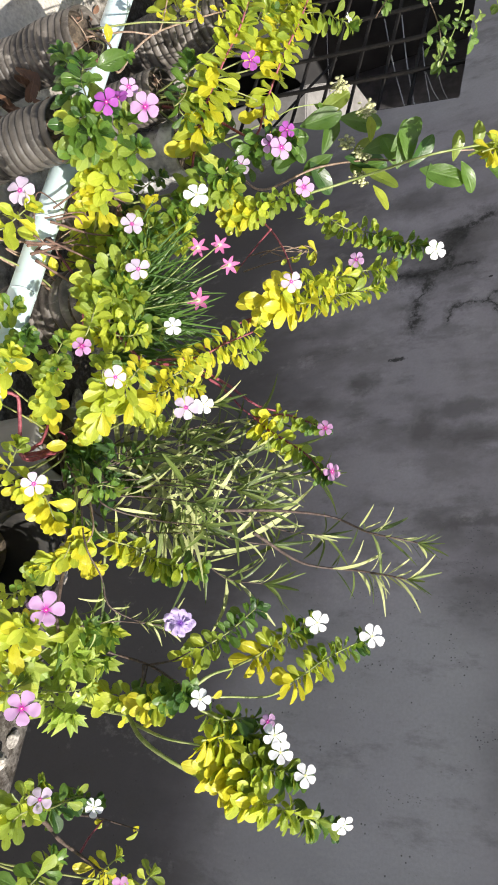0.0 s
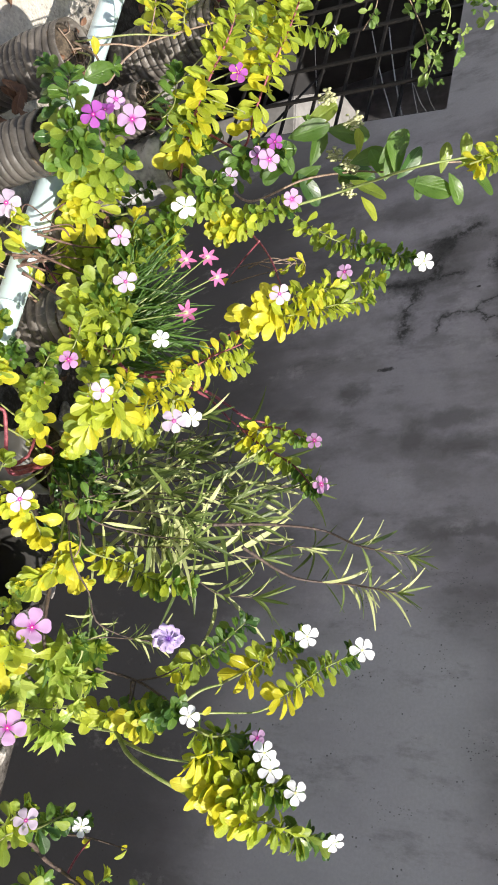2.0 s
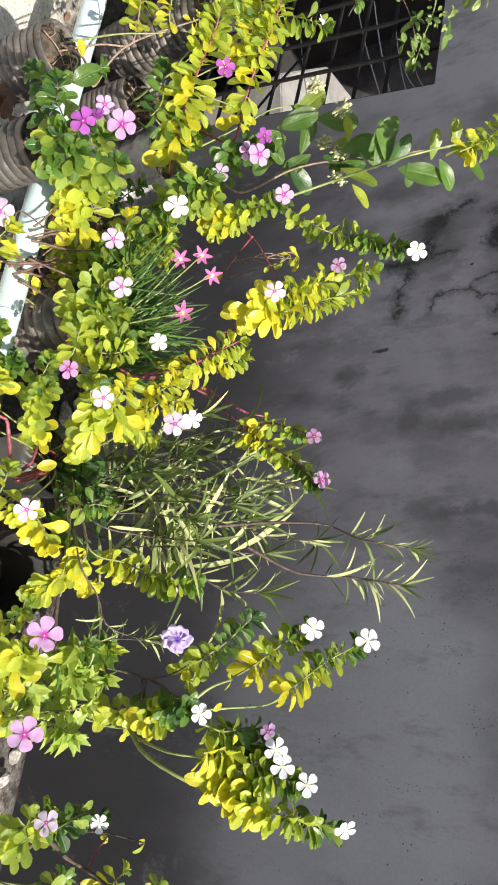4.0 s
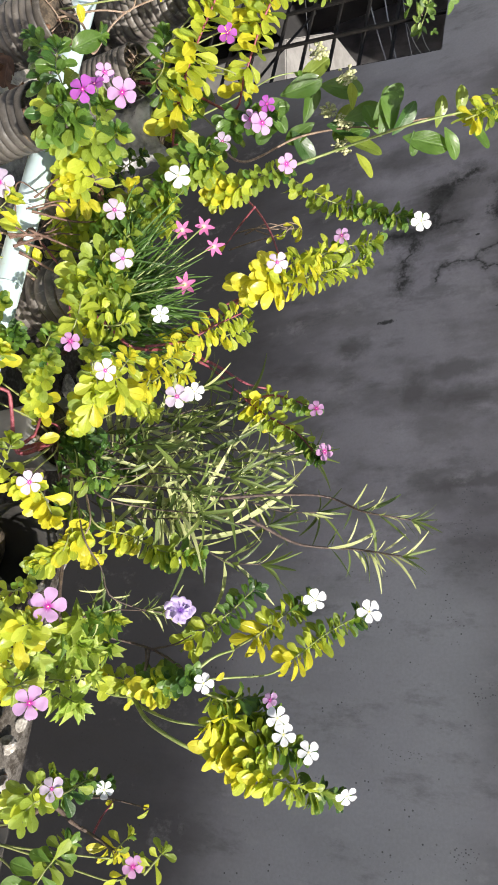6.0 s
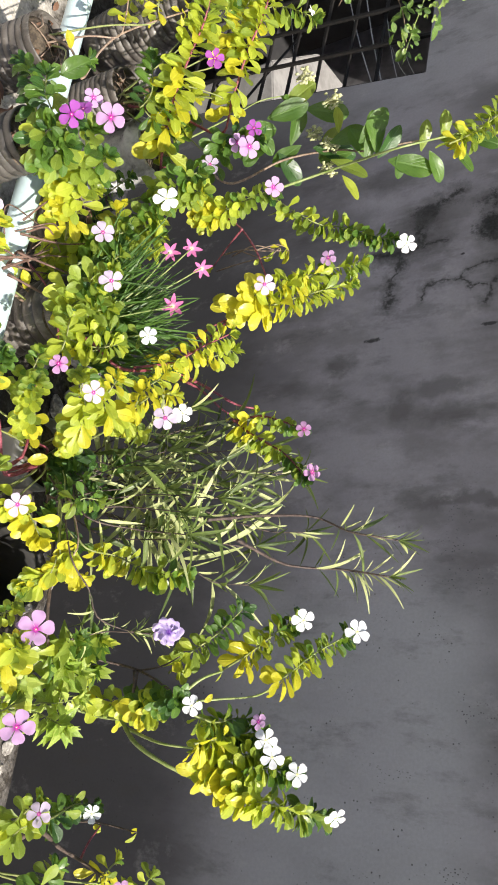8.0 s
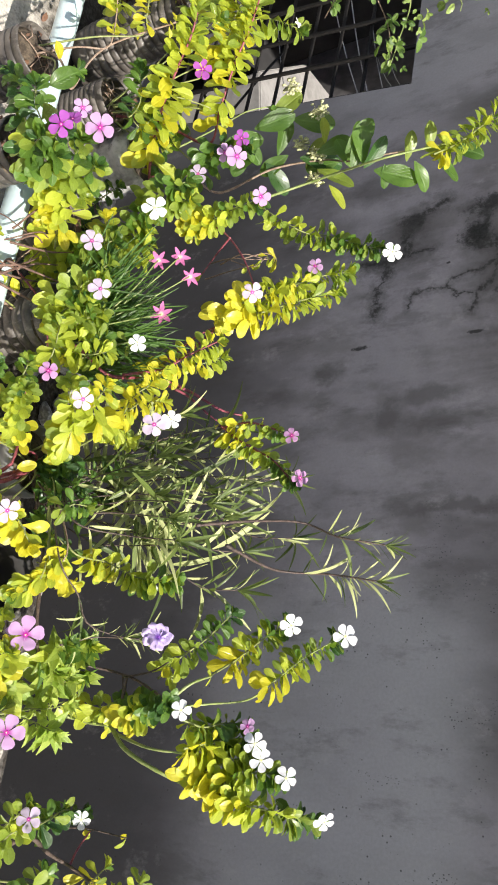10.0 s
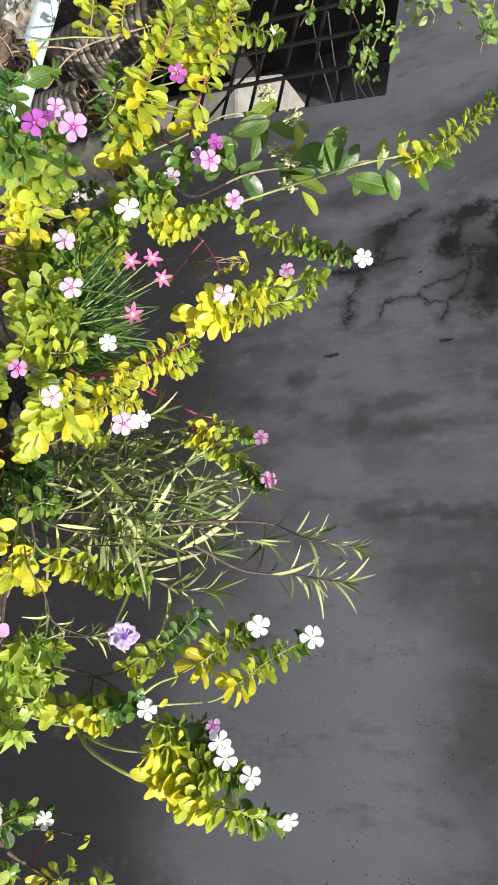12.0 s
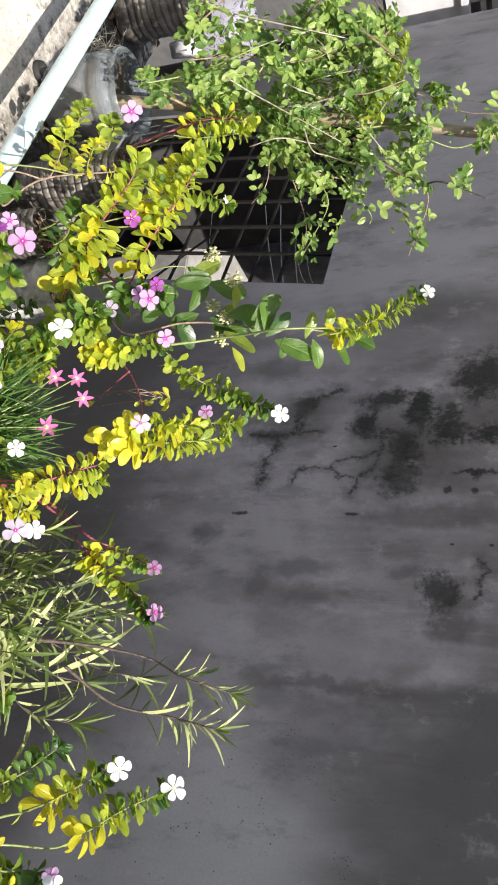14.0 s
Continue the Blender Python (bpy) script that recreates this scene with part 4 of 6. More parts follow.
bmesh.ops.recalc_face_normals(bm, faces=bm.faces)
bmesh.ops.bevel(bm, geom=list(bm.edges), offset=0.01, segments=2, affect="EDGES")
tagged(part("counter_block", bm, M_PALE, smooth=False), "pale block added in the outline of the yard's sunlit patch", "counter")
# iron braces that lean across the lower bars
for u0, v0, u1, v1 in ((0.035, 1.15, 0.297, 0.99), (0.297, 1.34, 0.035, 1.15), (0.297, 0.99, 0.559, 0.81), (0.297, 1.34, 0.559, 1.17)):
    window_bar(u0, v0, u1, v1, 0.016, 0.0585, 0.068, "brace", win)
# pale cords tied across the bars
for v0, v1, u1, r in ((0.300, 0.555, 0.82, 0.0032), (0.250, 0.450, 0.82, 0.0036), (0.165, 0.290, 0.56, 0.0022), (0.100, 0.230, 0.30, 0.0020), (0.060, 0.170, 0.30, 0.0018), (0.720, 0.930, 0.82, 0.0024)):
    bm = bmesh.new()
    tube(bm, glide([in_window(0.03, v0, 0.062), in_window(u1 * 0.5, (v0 + v1) / 2 + 0.006, 0.066), in_window(u1, v1, 0.062)], 0.03), r, r, 6)
    tagged(part("cord", bm, M_CORD), "pale cord tied across the window bars", "cord", "cords on the window bars")

# the white house beyond the end of the wall
far = thing("far_house", (-6.0, 0.6, -3), "white house beyond the end of the grey wall", "house")
bm = bmesh.new()
box(bm, (-7.1, -1.6, 0.17), (-4.8, 2.5, 0.72))
part("wall", bm, M_WHITE, far, smooth=False)
# below the white wall, shade is put into the foot's dark grey
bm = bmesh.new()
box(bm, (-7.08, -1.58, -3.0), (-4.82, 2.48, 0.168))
part("plinth", bm, M_FOOT, far, "cement foot of the house with its shade painted in as dark grey", smooth=False)
bm = bmesh.new()
box(bm, (-7.15, -1.65, 0.72), (-4.75, 2.55, 0.78), 0.006)
part("sill", bm, M_WHITE, far, smooth=False)
# a solid box, the opening's inner shade put into its colour
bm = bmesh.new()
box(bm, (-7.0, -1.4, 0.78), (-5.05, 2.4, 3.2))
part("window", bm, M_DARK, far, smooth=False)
for k in range(12):
    bm = bmesh.new()
    box(bm, (-5.0, -1.3 + 0.2 * k, 0.78), (-4.98, -1.28 + 0.2 * k, 2.2))
    part("bar", bm, M_GREYPOT, far, smooth=False)
for k in range(8):
    bm = bmesh.new()
    box(bm, (-4.978, -1.3, 0.86 + 0.14 * k), (-4.96, 1.6, 0.88 + 0.14 * k))
    part("crossbar", bm, M_GREYPOT, far, smooth=False)

# the plastic pipe on two short stays
PA, PB = Vector((-2.2, -2.058, 0.2)), Vector((2.6, -1.795, 0.2))
pipe = thing("water_pipe", (0.0, -1.937, 0), "pale blue plastic water pipe on short stays", "pipe")
bm = bmesh.new()
tube(bm, [PA.lerp(PB, k / 40) + Vector((0, 0, 0.002 * noise.noise(Vector((k * 0.3, 0, 0))))) for k in range(41)], 0.021, 0.021, 28)
part("pipe_run", bm, M_PVC, pipe)
for f in (0.475, 0.505, 0.672, 0.70, 0.86):
    bm = bmesh.new()
    q, d = PA.lerp(PB, f), (PB - PA).normalized()
    tube(bm, [q - d * 0.0015, q + d * 0.0015], 0.0216, 0.0216, 28)
    part("joint_ring", bm, M_PVC, pipe)
for f in (0.1, 0.62, 0.97):
    bm = bmesh.new()
    q = PA.lerp(PB, f)
    tube(bm, [Vector((q.x, q.y, -0.004)), Vector((q.x, q.y, 0.183))], 0.012, 0.012, 12)
    part("stay", bm, M_BLACKPOT, pipe)

# pots along the ledge
ribbed_bottle((0.718, -1.972), 0.047, 0.25, "ribbed brown cut plastic bottle full of soil", 14)
ribbed_bottle((0.912, -1.952), 0.046, 0.262, "ribbed grey cut plastic bottle in front of the pipe", 14)
ribbed_bottle((0.298, -1.700), 0.058, 0.28, "tall dark ribbed bottle with a clear rim", 13)
bag_pot((0.612, -1.640), 0.058, 0.20, "crumpled grey plastic bag used as a pot")
ribbed_bottle((0.566, -1.743), 0.048, 0.20, "dark ribbed cut bottle on the ledge", 11)
ribbed_bottle((0.925, -1.806), 0.044, 0.235, "dark ribbed cut bottle behind the pipe", 11)
ribbed_bottle((1.102, -1.772), 0.056, 0.25, "black ribbed cut bottle behind the pipe", 10)
plain_pot((1.317, -1.697), 0.055, 0.20, M_GREYPOT, "smooth grey plastic pot near the ledge's edge")
plain_pot((1.505, -1.700), 0.062, 0.19, M_BLACKPOT, "black plastic pot in the shade of its plants", 0.07)
plain_pot((1.717, -1.737), 0.072, 0.20, M_BLACKPOT, "black plastic pot holding several plants")
plain_pot((1.891, -1.654), 0.055, 0.20, M_BLACKPOT, "small black plastic pot at the end of the row")
ribbed_bottle((-0.566, -1.747), 0.078, 0.26, "large brown ribbed bottle standing on the terrace", 10)
jar = ribbed_bottle((-0.005, -1.751), 0.1, 0.22, "wide clear plastic jar half full of soil", 3, mat=M_CLEAR, soil=False)
bm = bmesh.new()
lathe(bm, [(0.0, 0.006), (0.085, 0.006), (0.089, 0.05), (0.089, 0.175), (0.06, 0.188), (0.001, 0.192)], (-0.005, -1.751, 0), 28, 0.06)
part("soil", bm, M_SOIL, jar, "dark soil seen through the clear jar")

# the bamboo pole for the vine
FOOT, HEAD = Vector((0.052, -1.818, 0.000)), Vector((-0.122, -1.235, 1.772))
pole = thing("bamboo_pole", FOOT, "weathered bamboo pole that carries the vine", "pole")
bm = bmesh.new()
tube(bm, [FOOT.lerp(HEAD, k / 40) + Vector((0.004 * noise.noise(Vector((k * 0.2, 1, 0))), 0.004 * noise.noise(Vector((k * 0.2, 5, 0))), 0)) for k in range(41)], 0.014, 0.013, 14, 0.05)
part("culm", bm, M_BAMBOO, pole)

# sack and scraps farther along the terrace
SX, SY = -1.118, -1.455
sack = thing("printed_sack", (SX, SY, 0), "crumpled white sack with black print, holding soil", "sack")
bm = bmesh.new()
lathe(bm, [(0.0, 0.0), (0.1, 0.0), (0.12, 0.06), (0.115, 0.14), (0.1, 0.2), (0.09, 0.22), (0.07, 0.19), (0.0, 0.18)], (SX, SY, 0), 40, 0.35, 2.0)
part("body", bm, M_SACK, sack)
CX, CY = -0.864, -1.511
cup = thing("white_plastic_scrap", (CX, CY, 0), "torn white plastic cup lying on the terrace", "scrap")
bm = bmesh.new()
lathe(bm, [(0.0, 0.0), (0.028, 0.0), (0.04, 0.09), (0.038, 0.09), (0.026, 0.004)], (CX, CY, 0), 20, 0.3, 5.0)
part("cup", bm, M_WHITE, cup)
# a made-up dark ring that stands for the round shadow by the pipe
DX, DY = -0.002, -1.845
drain = thing("blob_shadow_ring", (DX, DY, 0), "dark ring added where a round shadow falls beside the pipe", "drain")
bm = bmesh.new()
lathe(bm, [(0.001, -0.002), (0.02, -0.002), (0.021, 0.012), (0.025, 0.012), (0.027, -0.004)], (DX, DY, 0), 20, 0.05)
part("rim", bm, M_BLACKPOT, drain)

# dead leaves, crumbs and dry grass on the ledge
litter = thing("leaf_litter", (0.5, -1.2, 0), "dry brown leaves and crumbs scattered on the ledge", "litter", kind="stuff")
for k in range(150):
    x = rng.uniform(-1.2, 1.9)
    y = -1.518 + 0.0745 * x - abs(rng.gauss(0, 0.2)) - 0.02
    a = rng.uniform(0, 6.3)
    put_leaf(litter, litter, DRY[k % 2], aim(Vector((x, y, 0.006)), Vector((math.cos(a), math.sin(a), rng.uniform(0, 0.3))), Vector((rng.gauss(0, .3), rng.gauss(0, .3), 1)), rng.uniform(0.012, 0.035)))
for k in range(16):
    a = rng.uniform(0, 6.3)
    put_leaf(litter, litter, DRY[k % 2], aim(Vector((0.82 + rng.gauss(0, 0.022), -1.97 + rng.gauss(0, 0.02), 0.02 + 0.012 * k)), Vector((math.cos(a), math.sin(a), rng.uniform(-0.2, 0.5))), Vector((rng.gauss(0, .4), rng.gauss(0, .4), 1)), rng.uniform(0.035, 0.055)))
tuft = thing("dry_grass_tuft", (-0.290, -1.761, 0), "tuft of dry straw-coloured grass on the terrace", "grass", kind="stuff")
bm = bmesh.new()
for k in range(60):
    x, y = tuft.location.x + rng.gauss(0, 0.06), tuft.location.y + rng.gauss(0, 0.03)
    tube(bm, glide([(x, y, -0.004), (x + rng.gauss(0, .015), y + rng.gauss(0, .015), 0.03), (x + rng.gauss(0, .03), y + rng.gauss(0, .03), rng.uniform(0.04, 0.07))], 0.02), 0.0012, 0.0004, 4)
part("grass_blades", bm, M_STRAW, tuft)
straw = thing("straw_stick", (1.10, -1.80, 0.20), "pale dry straw stuck between the pots", "stick")
bm = bmesh.new()
tube(bm, glide([(1.048, -1.782, 0.104), (1.059, -1.761, 0.142), (1.071, -1.714, 0.202)], 0.02), 0.0022, 0.0016, 6)
part("stalk", bm, M_STRAW, straw)

def rubble_lump(x, y, size, seed):
    """A broken lump of old mortar with flat faces and a rough skin."""
    bm = bmesh.new()
    bmesh.ops.create_icosphere(bm, subdivisions=3, radius=1.0)
    dice = random.Random(seed)
    cuts = [(Vector((dice.gauss(0, 1), dice.gauss(0, 1), dice.gauss(0.2, 0.8))).normalized(), dice.uniform(0.5, 0.85)) for k in range(9)]
    sx, sy, sz = size * dice.uniform(0.8, 1.35), size * dice.uniform(0.7, 1.1), size * dice.uniform(0.6, 0.9)
    for p in bm.verts:
        q = p.co.copy()
        for n, d in cuts:
            q -= n * max(0.0, q.dot(n) - d)
        q *= 1 + 0.10 * noise.noise(q * 3 + Vector((seed, 0, 0))) + 0.05 * noise.noise(q * 9 + Vector((seed, 7, 0)))
        p.co = Vector((x + q.x * sx, y + q.y * sy, max(-0.004, sz * 0.55 + q.z * sz)))
    tagged(part("mortar_lump", bm, M_LUMP, smooth=False), "pale broken lump of old mortar on the ledge", "rubble", "mortar lumps along the ledge")


for k, (x, y, size) in enumerate(((0.985, -1.515, 0.030), (1.005, -1.470, 0.026), (1.078, -1.500, 0.027), (1.120, -1.535, 0.022), (1.125, -1.470, 0.018), (1.060, -1.600, 0.022), (1.370, -1.520, 0.022),
                                  (1.355, -1.472, 0.026), (1.395, -1.445, 0.020), (1.470, -1.475, 0.024), (1.440, -1.440, 0.019), (1.505, -1.478, 0.017), (1.645, -1.440, 0.014), (1.735, -1.430, 0.015),
                                  (1.775, -1.455, 0.020), (1.838, -1.440, 0.017), (0.317, -1.610, 0.026), (0.352, -1.585, 0.020), (0.126, -1.566, 0.034), (0.085, -1.548, 0.024))):
    rubble_lump(x, y, size, k + 1)

# dry twigs tangled over the pipe
dice = random.Random(5)
tangle = thing("dry_twigs", (1.05, -1.87, 0.2), "tangle of dry reddish-brown twigs lying over the pipe", "twigs")
for k in range(13):
    a = Vector((dice.uniform(1.03, 1.12), dice.uniform(-1.93, -1.89), dice.uniform(0.222, 0.25)))
    b = a + Vector((dice.uniform(-0.10, -0.01), dice.uniform(0.05, 0.11), dice.uniform(-0.02, 0.04)))
    c = a.lerp(b, 0.5) + Vector((dice.gauss(0, 0.014), dice.gauss(0, 0.014), dice.uniform(0.0, 0.03)))
    bm = bmesh.new()
    tube(bm, glide([a, c, b], 0.008), dice.uniform(0.0012, 0.0026), 0.0008, 5, 0.2)
    part("twig", bm, M_TWIG, tangle)

# ---- plants ----

big = plant("jasmine_shrub", (0.591, -1.62, 0.185), "upright shrub with large glossy leaves and faded blossom clusters", "plant")
sprig(big, [(0.484, -1.388, 0.214), (0.417, -1.354, 0.322), (0.402, -1.326, 0.436), (0.496, -1.383, 0.538), (0.496, -1.373, 0.631), (0.455, -1.318, 0.705)], leaf=0.0270, tones=(0.7, 0.7), start=0.99, bark="b", r=0.0029)
sprig(big, [(0.413, -1.508, 0.283), (0.392, -1.504, 0.335), (0.362, -1.473, 0.384)], leaf=0.0273, tones=(0.7, 0.7), start=0.99, bark="s", r=0.0021)
single_leaf(big, (0.526, -1.386, 0.542), (0.480, -1.427, 0.572), 0.85)
single_leaf(big, (0.509, -1.419, 0.540), (0.468, -1.442, 0.598), 0.95)
single_leaf(big, (0.536, -1.379, 0.590), (0.548, -1.336, 0.661), 0.85)
single_leaf(big, (0.515, -1.359, 0.652), (0.477, -1.398, 0.665), 0.62)
single_leaf(big, (0.515, -1.355, 0.668), (0.556, -1.306, 0.675), 0.6)
single_leaf(big, (0.472, -1.317, 0.700), (0.510, -1.268, 0.723), 0.65)
single_leaf(big, (0.408, -1.374, 0.464), (0.376, -1.415, 0.466), 0.35)
single_leaf(big, (0.390, -1.365, 0.339), (0.334, -1.415, 0.378), 0.6)
single_leaf(big, (0.353, -1.418, 0.399), (0.354, -1.374, 0.472), 0.7)
single_leaf(big, (0.417, -1.403, 0.316), (0.446, -1.427, 0.236), 0.75)
single_leaf(big, (0.357, -1.442, 0.355), (0.321, -1.451, 0.419), 0.6)
single_leaf(big, (0.405, -1.431, 0.297), (0.460, -1.401, 0.243), 0.85)
single_leaf(big, (0.392, -1.342, 0.386), (0.394, -1.297, 0.462), 0.75)
single_leaf(big, (0.436, -1.334, 0.431), (0.456, -1.281, 0.488), 0.5)
single_leaf(big, (0.384, -1.352, 0.359), (0.423, -1.355, 0.282), 0.8)
single_leaf(big, (0.447, -1.290, 0.442), (0.480, -1.245, 0.460), 0.55)
single_leaf(big, (0.524, -1.391, 0.569), (0.471, -1.453, 0.577), 0.9)
single_leaf(big, (0.392, -1.298, 0.465), (0.410, -1.322, 0.383), 0.85)
single_leaf(big, (0.402, -1.470, 0.291), (0.441, -1.401, 0.312), 0.85)
single_leaf(big, (0.387, -1.451, 0.323), (0.359, -1.435, 0.400), 0.85)
single_leaf(big, (0.432, -1.468, 0.252), (0.409, -1.439, 0.329), 0.9)
single_leaf(big, (0.405, -1.366, 0.311), (0.448, -1.300, 0.334), 0.8)
single_leaf(big, (0.399, -1.313, 0.388), (0.355, -1.341, 0.434), 0.6)
single_leaf(big, (0.444, -1.386, 0.454), (0.424, -1.376, 0.518), 0.8)
single_leaf(big, (0.410, -1.277, 0.715), (0.428, -1.243, 0.771), 0.5)
single_leaf(big, (0.526, -1.378, 0.612), (0.561, -1.345, 0.596), 0.6)
single_leaf(big, (0.489, -1.345, 0.694), (0.452, -1.389, 0.697), 0.62)
single_leaf(big, (0.533, -1.389, 0.571), (0.495, -1.414, 0.618), 0.75)
single_leaf(big, (0.494, -1.363, 0.530), (0.458, -1.418, 0.509), 0.85)
blossom_cluster(big, (0.316, -1.470, 0.415), 0.021)
blossom_cluster(big, (0.377, -1.437, 0.471), 0.021)
blossom_cluster(big, (0.370, -1.357, 0.392), 0.021)
blossom_cluster(big, (0.398, -1.342, 0.429), 0.021)
blossom_cluster(big, (0.423, -1.296, 0.405), 0.021)

lily = plant("rain_lily_clump", (1.102, -1.772, 0.185), "clump of grassy rain lily with pink flowers", "plant")
lily_blades(lily, (1.101, -1.732, 0.274), (1.049, -1.680, 0.384), 420)
flower(lily, (0.962, -1.702, 0.358), "lily", 0.0174)
lily_stalk(lily, (1.101, -1.732, 0.274), (0.970, -1.710, 0.363))
flower(lily, (0.946, -1.682, 0.385), "lily", 0.0175)
lily_stalk(lily, (1.101, -1.732, 0.274), (0.954, -1.689, 0.389))
flower(lily, (0.979, -1.665, 0.401), "lily", 0.0173)
lily_stalk(lily, (1.101, -1.732, 0.274), (0.985, -1.672, 0.405))
flower(lily, (1.072, -1.695, 0.383), "lily", 0.0193)
lily_stalk(lily, (1.101, -1.732, 0.274), (1.078, -1.702, 0.388))

herb = plant("small_herb", (1.317, -1.697, 0.185), "dense dark green herb with tiny leaves", "plant")
herb_mound(herb, (1.378, -1.706, 0.265), 0.06, 300)
sprig(herb, [(1.431, -1.753, 0.322), (1.420, -1.742, 0.341), (1.418, -1.728, 0.354)], leaf=0.0244, tones=(0.6, 0.65), start=0.1, gap=0.0050)

vine = plant("climbing_vine", (-0.005, -1.751, 0.205), "tangled climbing vine with oval leaflets on a bamboo pole", "vine")
vine_stem(vine, [(0.137, -1.850, 0.437), (0.079, -1.818, 0.533), (0.084, -1.784, 0.656), (0.071, -1.783, 0.756)])
vine_stem(vine, [(0.033, -1.765, 0.422), (0.021, -1.740, 0.525), (-0.003, -1.718, 0.653), (0.048, -1.678, 0.784)])
vine_stem(vine, [(0.006, -1.838, 0.523), (-0.003, -1.814, 0.623), (0.002, -1.760, 0.716), (-0.022, -1.743, 0.814)])
vine_stem(vine, [(-0.021, -1.513, 0.513), (-0.046, -1.516, 0.600), (-0.062, -1.507, 0.685), (-0.028, -1.541, 0.780)])
vine_stem(vine, [(0.044, -1.772, 0.553), (0.034, -1.713, 0.631), (0.005, -1.693, 0.730), (-0.001, -1.659, 0.828)])
vine_stem(vine, [(0.047, -1.818, 0.709), (0.024, -1.818, 0.782), (0.051, -1.768, 0.850), (0.101, -1.719, 0.907)])
vine_stem(vine, [(0.143, -1.563, 0.613), (0.065, -1.491, 0.669), (0.070, -1.466, 0.750)])
vine_stem(vine, [(0.035, -1.628, 0.721), (-0.053, -1.645, 0.768), (-0.049, -1.707, 0.805), (-0.110, -1.767, 0.822)])
vine_stem(vine, [(-0.051, -1.629, 0.625), (-0.083, -1.684, 0.703), (-0.136, -1.727, 0.773), (-0.148, -1.792, 0.810)])
vine_stem(vine, [(0.182, -1.840, 0.336), (0.099, -1.812, 0.413), (0.138, -1.834, 0.524), (0.112, -1.830, 0.609), (0.028, -1.811, 0.705), (0.038, -1.830, 0.810)])
vine_stem(vine, [(0.091, -1.788, 0.301), (0.065, -1.768, 0.417), (-0.012, -1.683, 0.516), (0.027, -1.700, 0.681), (-0.020, -1.696, 0.793), (-0.020, -1.717, 0.886)])
vine_stem(vine, [(0.082, -1.797, 0.302), (0.068, -1.720, 0.386), (0.015, -1.643, 0.496), (0.048, -1.593, 0.632), (0.035, -1.530, 0.701)])
vine_stem(vine, [(0.024, -1.764, 0.332), (0.011, -1.674, 0.475), (-0.010, -1.597, 0.595), (-0.077, -1.549, 0.705), (-0.093, -1.572, 0.821), (-0.066, -1.587, 0.893)])
vine_stem(vine, [(0.108, -1.822, 0.446), (0.049, -1.835, 0.505), (0.073, -1.863, 0.545)])
vine_stem(vine, [(-0.036, -1.713, 0.447), (-0.003, -1.567, 0.530), (0.047, -1.494, 0.580), (0.067, -1.407, 0.593), (0.200, -1.379, 0.607)])
vine_stem(vine, [(0.060, -1.676, 0.529), (0.118, -1.545, 0.632), (0.183, -1.486, 0.684), (0.185, -1.398, 0.638), (0.239, -1.390, 0.616)])
vine_stem(vine, [(-0.012, -1.662, 0.554), (0.031, -1.532, 0.673), (0.021, -1.468, 0.745), (0.037, -1.483, 0.805), (0.012, -1.458, 0.868)])
vine_stem(vine, [(-0.034, -1.562, 0.641), (0.005, -1.512, 0.751), (0.003, -1.482, 0.829), (0.034, -1.387, 0.902), (0.068, -1.231, 0.858)])
vine_stem(vine, [(0.084, -1.632, 0.728), (0.065, -1.676, 0.837), (-0.014, -1.609, 0.899), (0.045, -1.602, 0.989), (0.072, -1.589, 1.076)])
vine_stem(vine, [(0.180, -1.640, 0.792), (0.192, -1.576, 0.845), (0.166, -1.500, 0.909), (0.218, -1.507, 0.974), (0.241, -1.482, 1.057)])
vine_stem(vine, [(0.072, -1.587, 0.744), (-0.015, -1.552, 0.838), (0.086, -1.536, 0.922), (0.055, -1.496, 0.968), (0.022, -1.496, 1.031), (0.045, -1.530, 1.071)])
vine_stem(vine, [(-0.071, -1.587, 0.642), (-0.102, -1.668, 0.739), (-0.153, -1.710, 0.823), (-0.141, -1.772, 0.859)])
vine_stem(vine, [(0.068, -1.707, 0.608), (-0.037, -1.737, 0.679), (-0.059, -1.763, 0.762), (-0.020, -1.724, 0.849)])
vine_stem(vine, [(0.164, -1.709, 0.651), (0.142, -1.706, 0.750), (0.124, -1.721, 0.825), (0.114, -1.715, 0.896)])
vine_stem(vine, [(0.015, -1.558, 0.648), (0.067, -1.453, 0.719), (0.025, -1.340, 0.738), (0.071, -1.335, 0.749)])
vine_stem(vine, [(-0.043, -1.537, 0.664), (-0.058, -1.418, 0.757), (-0.018, -1.387, 0.800), (0.022, -1.289, 0.833)])
vine_stem(vine, [(0.024, -1.598, 0.529), (0.118, -1.516, 0.525), (0.142, -1.473, 0.488)])
vine_stem(vine, [(-0.078, -1.781, 0.355), (-0.106, -1.818, 0.383), (-0.076, -1.888, 0.422)])
vine_stem(vine, [(-0.071, -1.696, 0.665), (-0.078, -1.700, 0.775), (-0.126, -1.743, 0.843), (-0.119, -1.831, 0.793)])
vine_stem(vine, [(-0.050, -1.757, 0.544), (-0.055, -1.809, 0.666), (-0.143, -1.810, 0.734), (-0.165, -1.845, 0.764)])
vine_stem(vine, [(0.057, -1.914, 0.438), (0.022, -1.929, 0.528), (0.030, -1.940, 0.597)])
vine_stem(vine, [(0.027, -1.844, 0.661), (0.082, -1.887, 0.730), (-0.019, -1.887, 0.765)])
sprig(vine, [(0.157, -1.660, 0.793), (-0.003, -1.660, 0.818), (-0.156, -1.660, 0.831), (-0.316, -1.660, 0.829)], leaf=0.0300, tones=(0.55, 0.45), start=0.05, gap=0.0105, bark="s", kinds=BROAD, root=False)
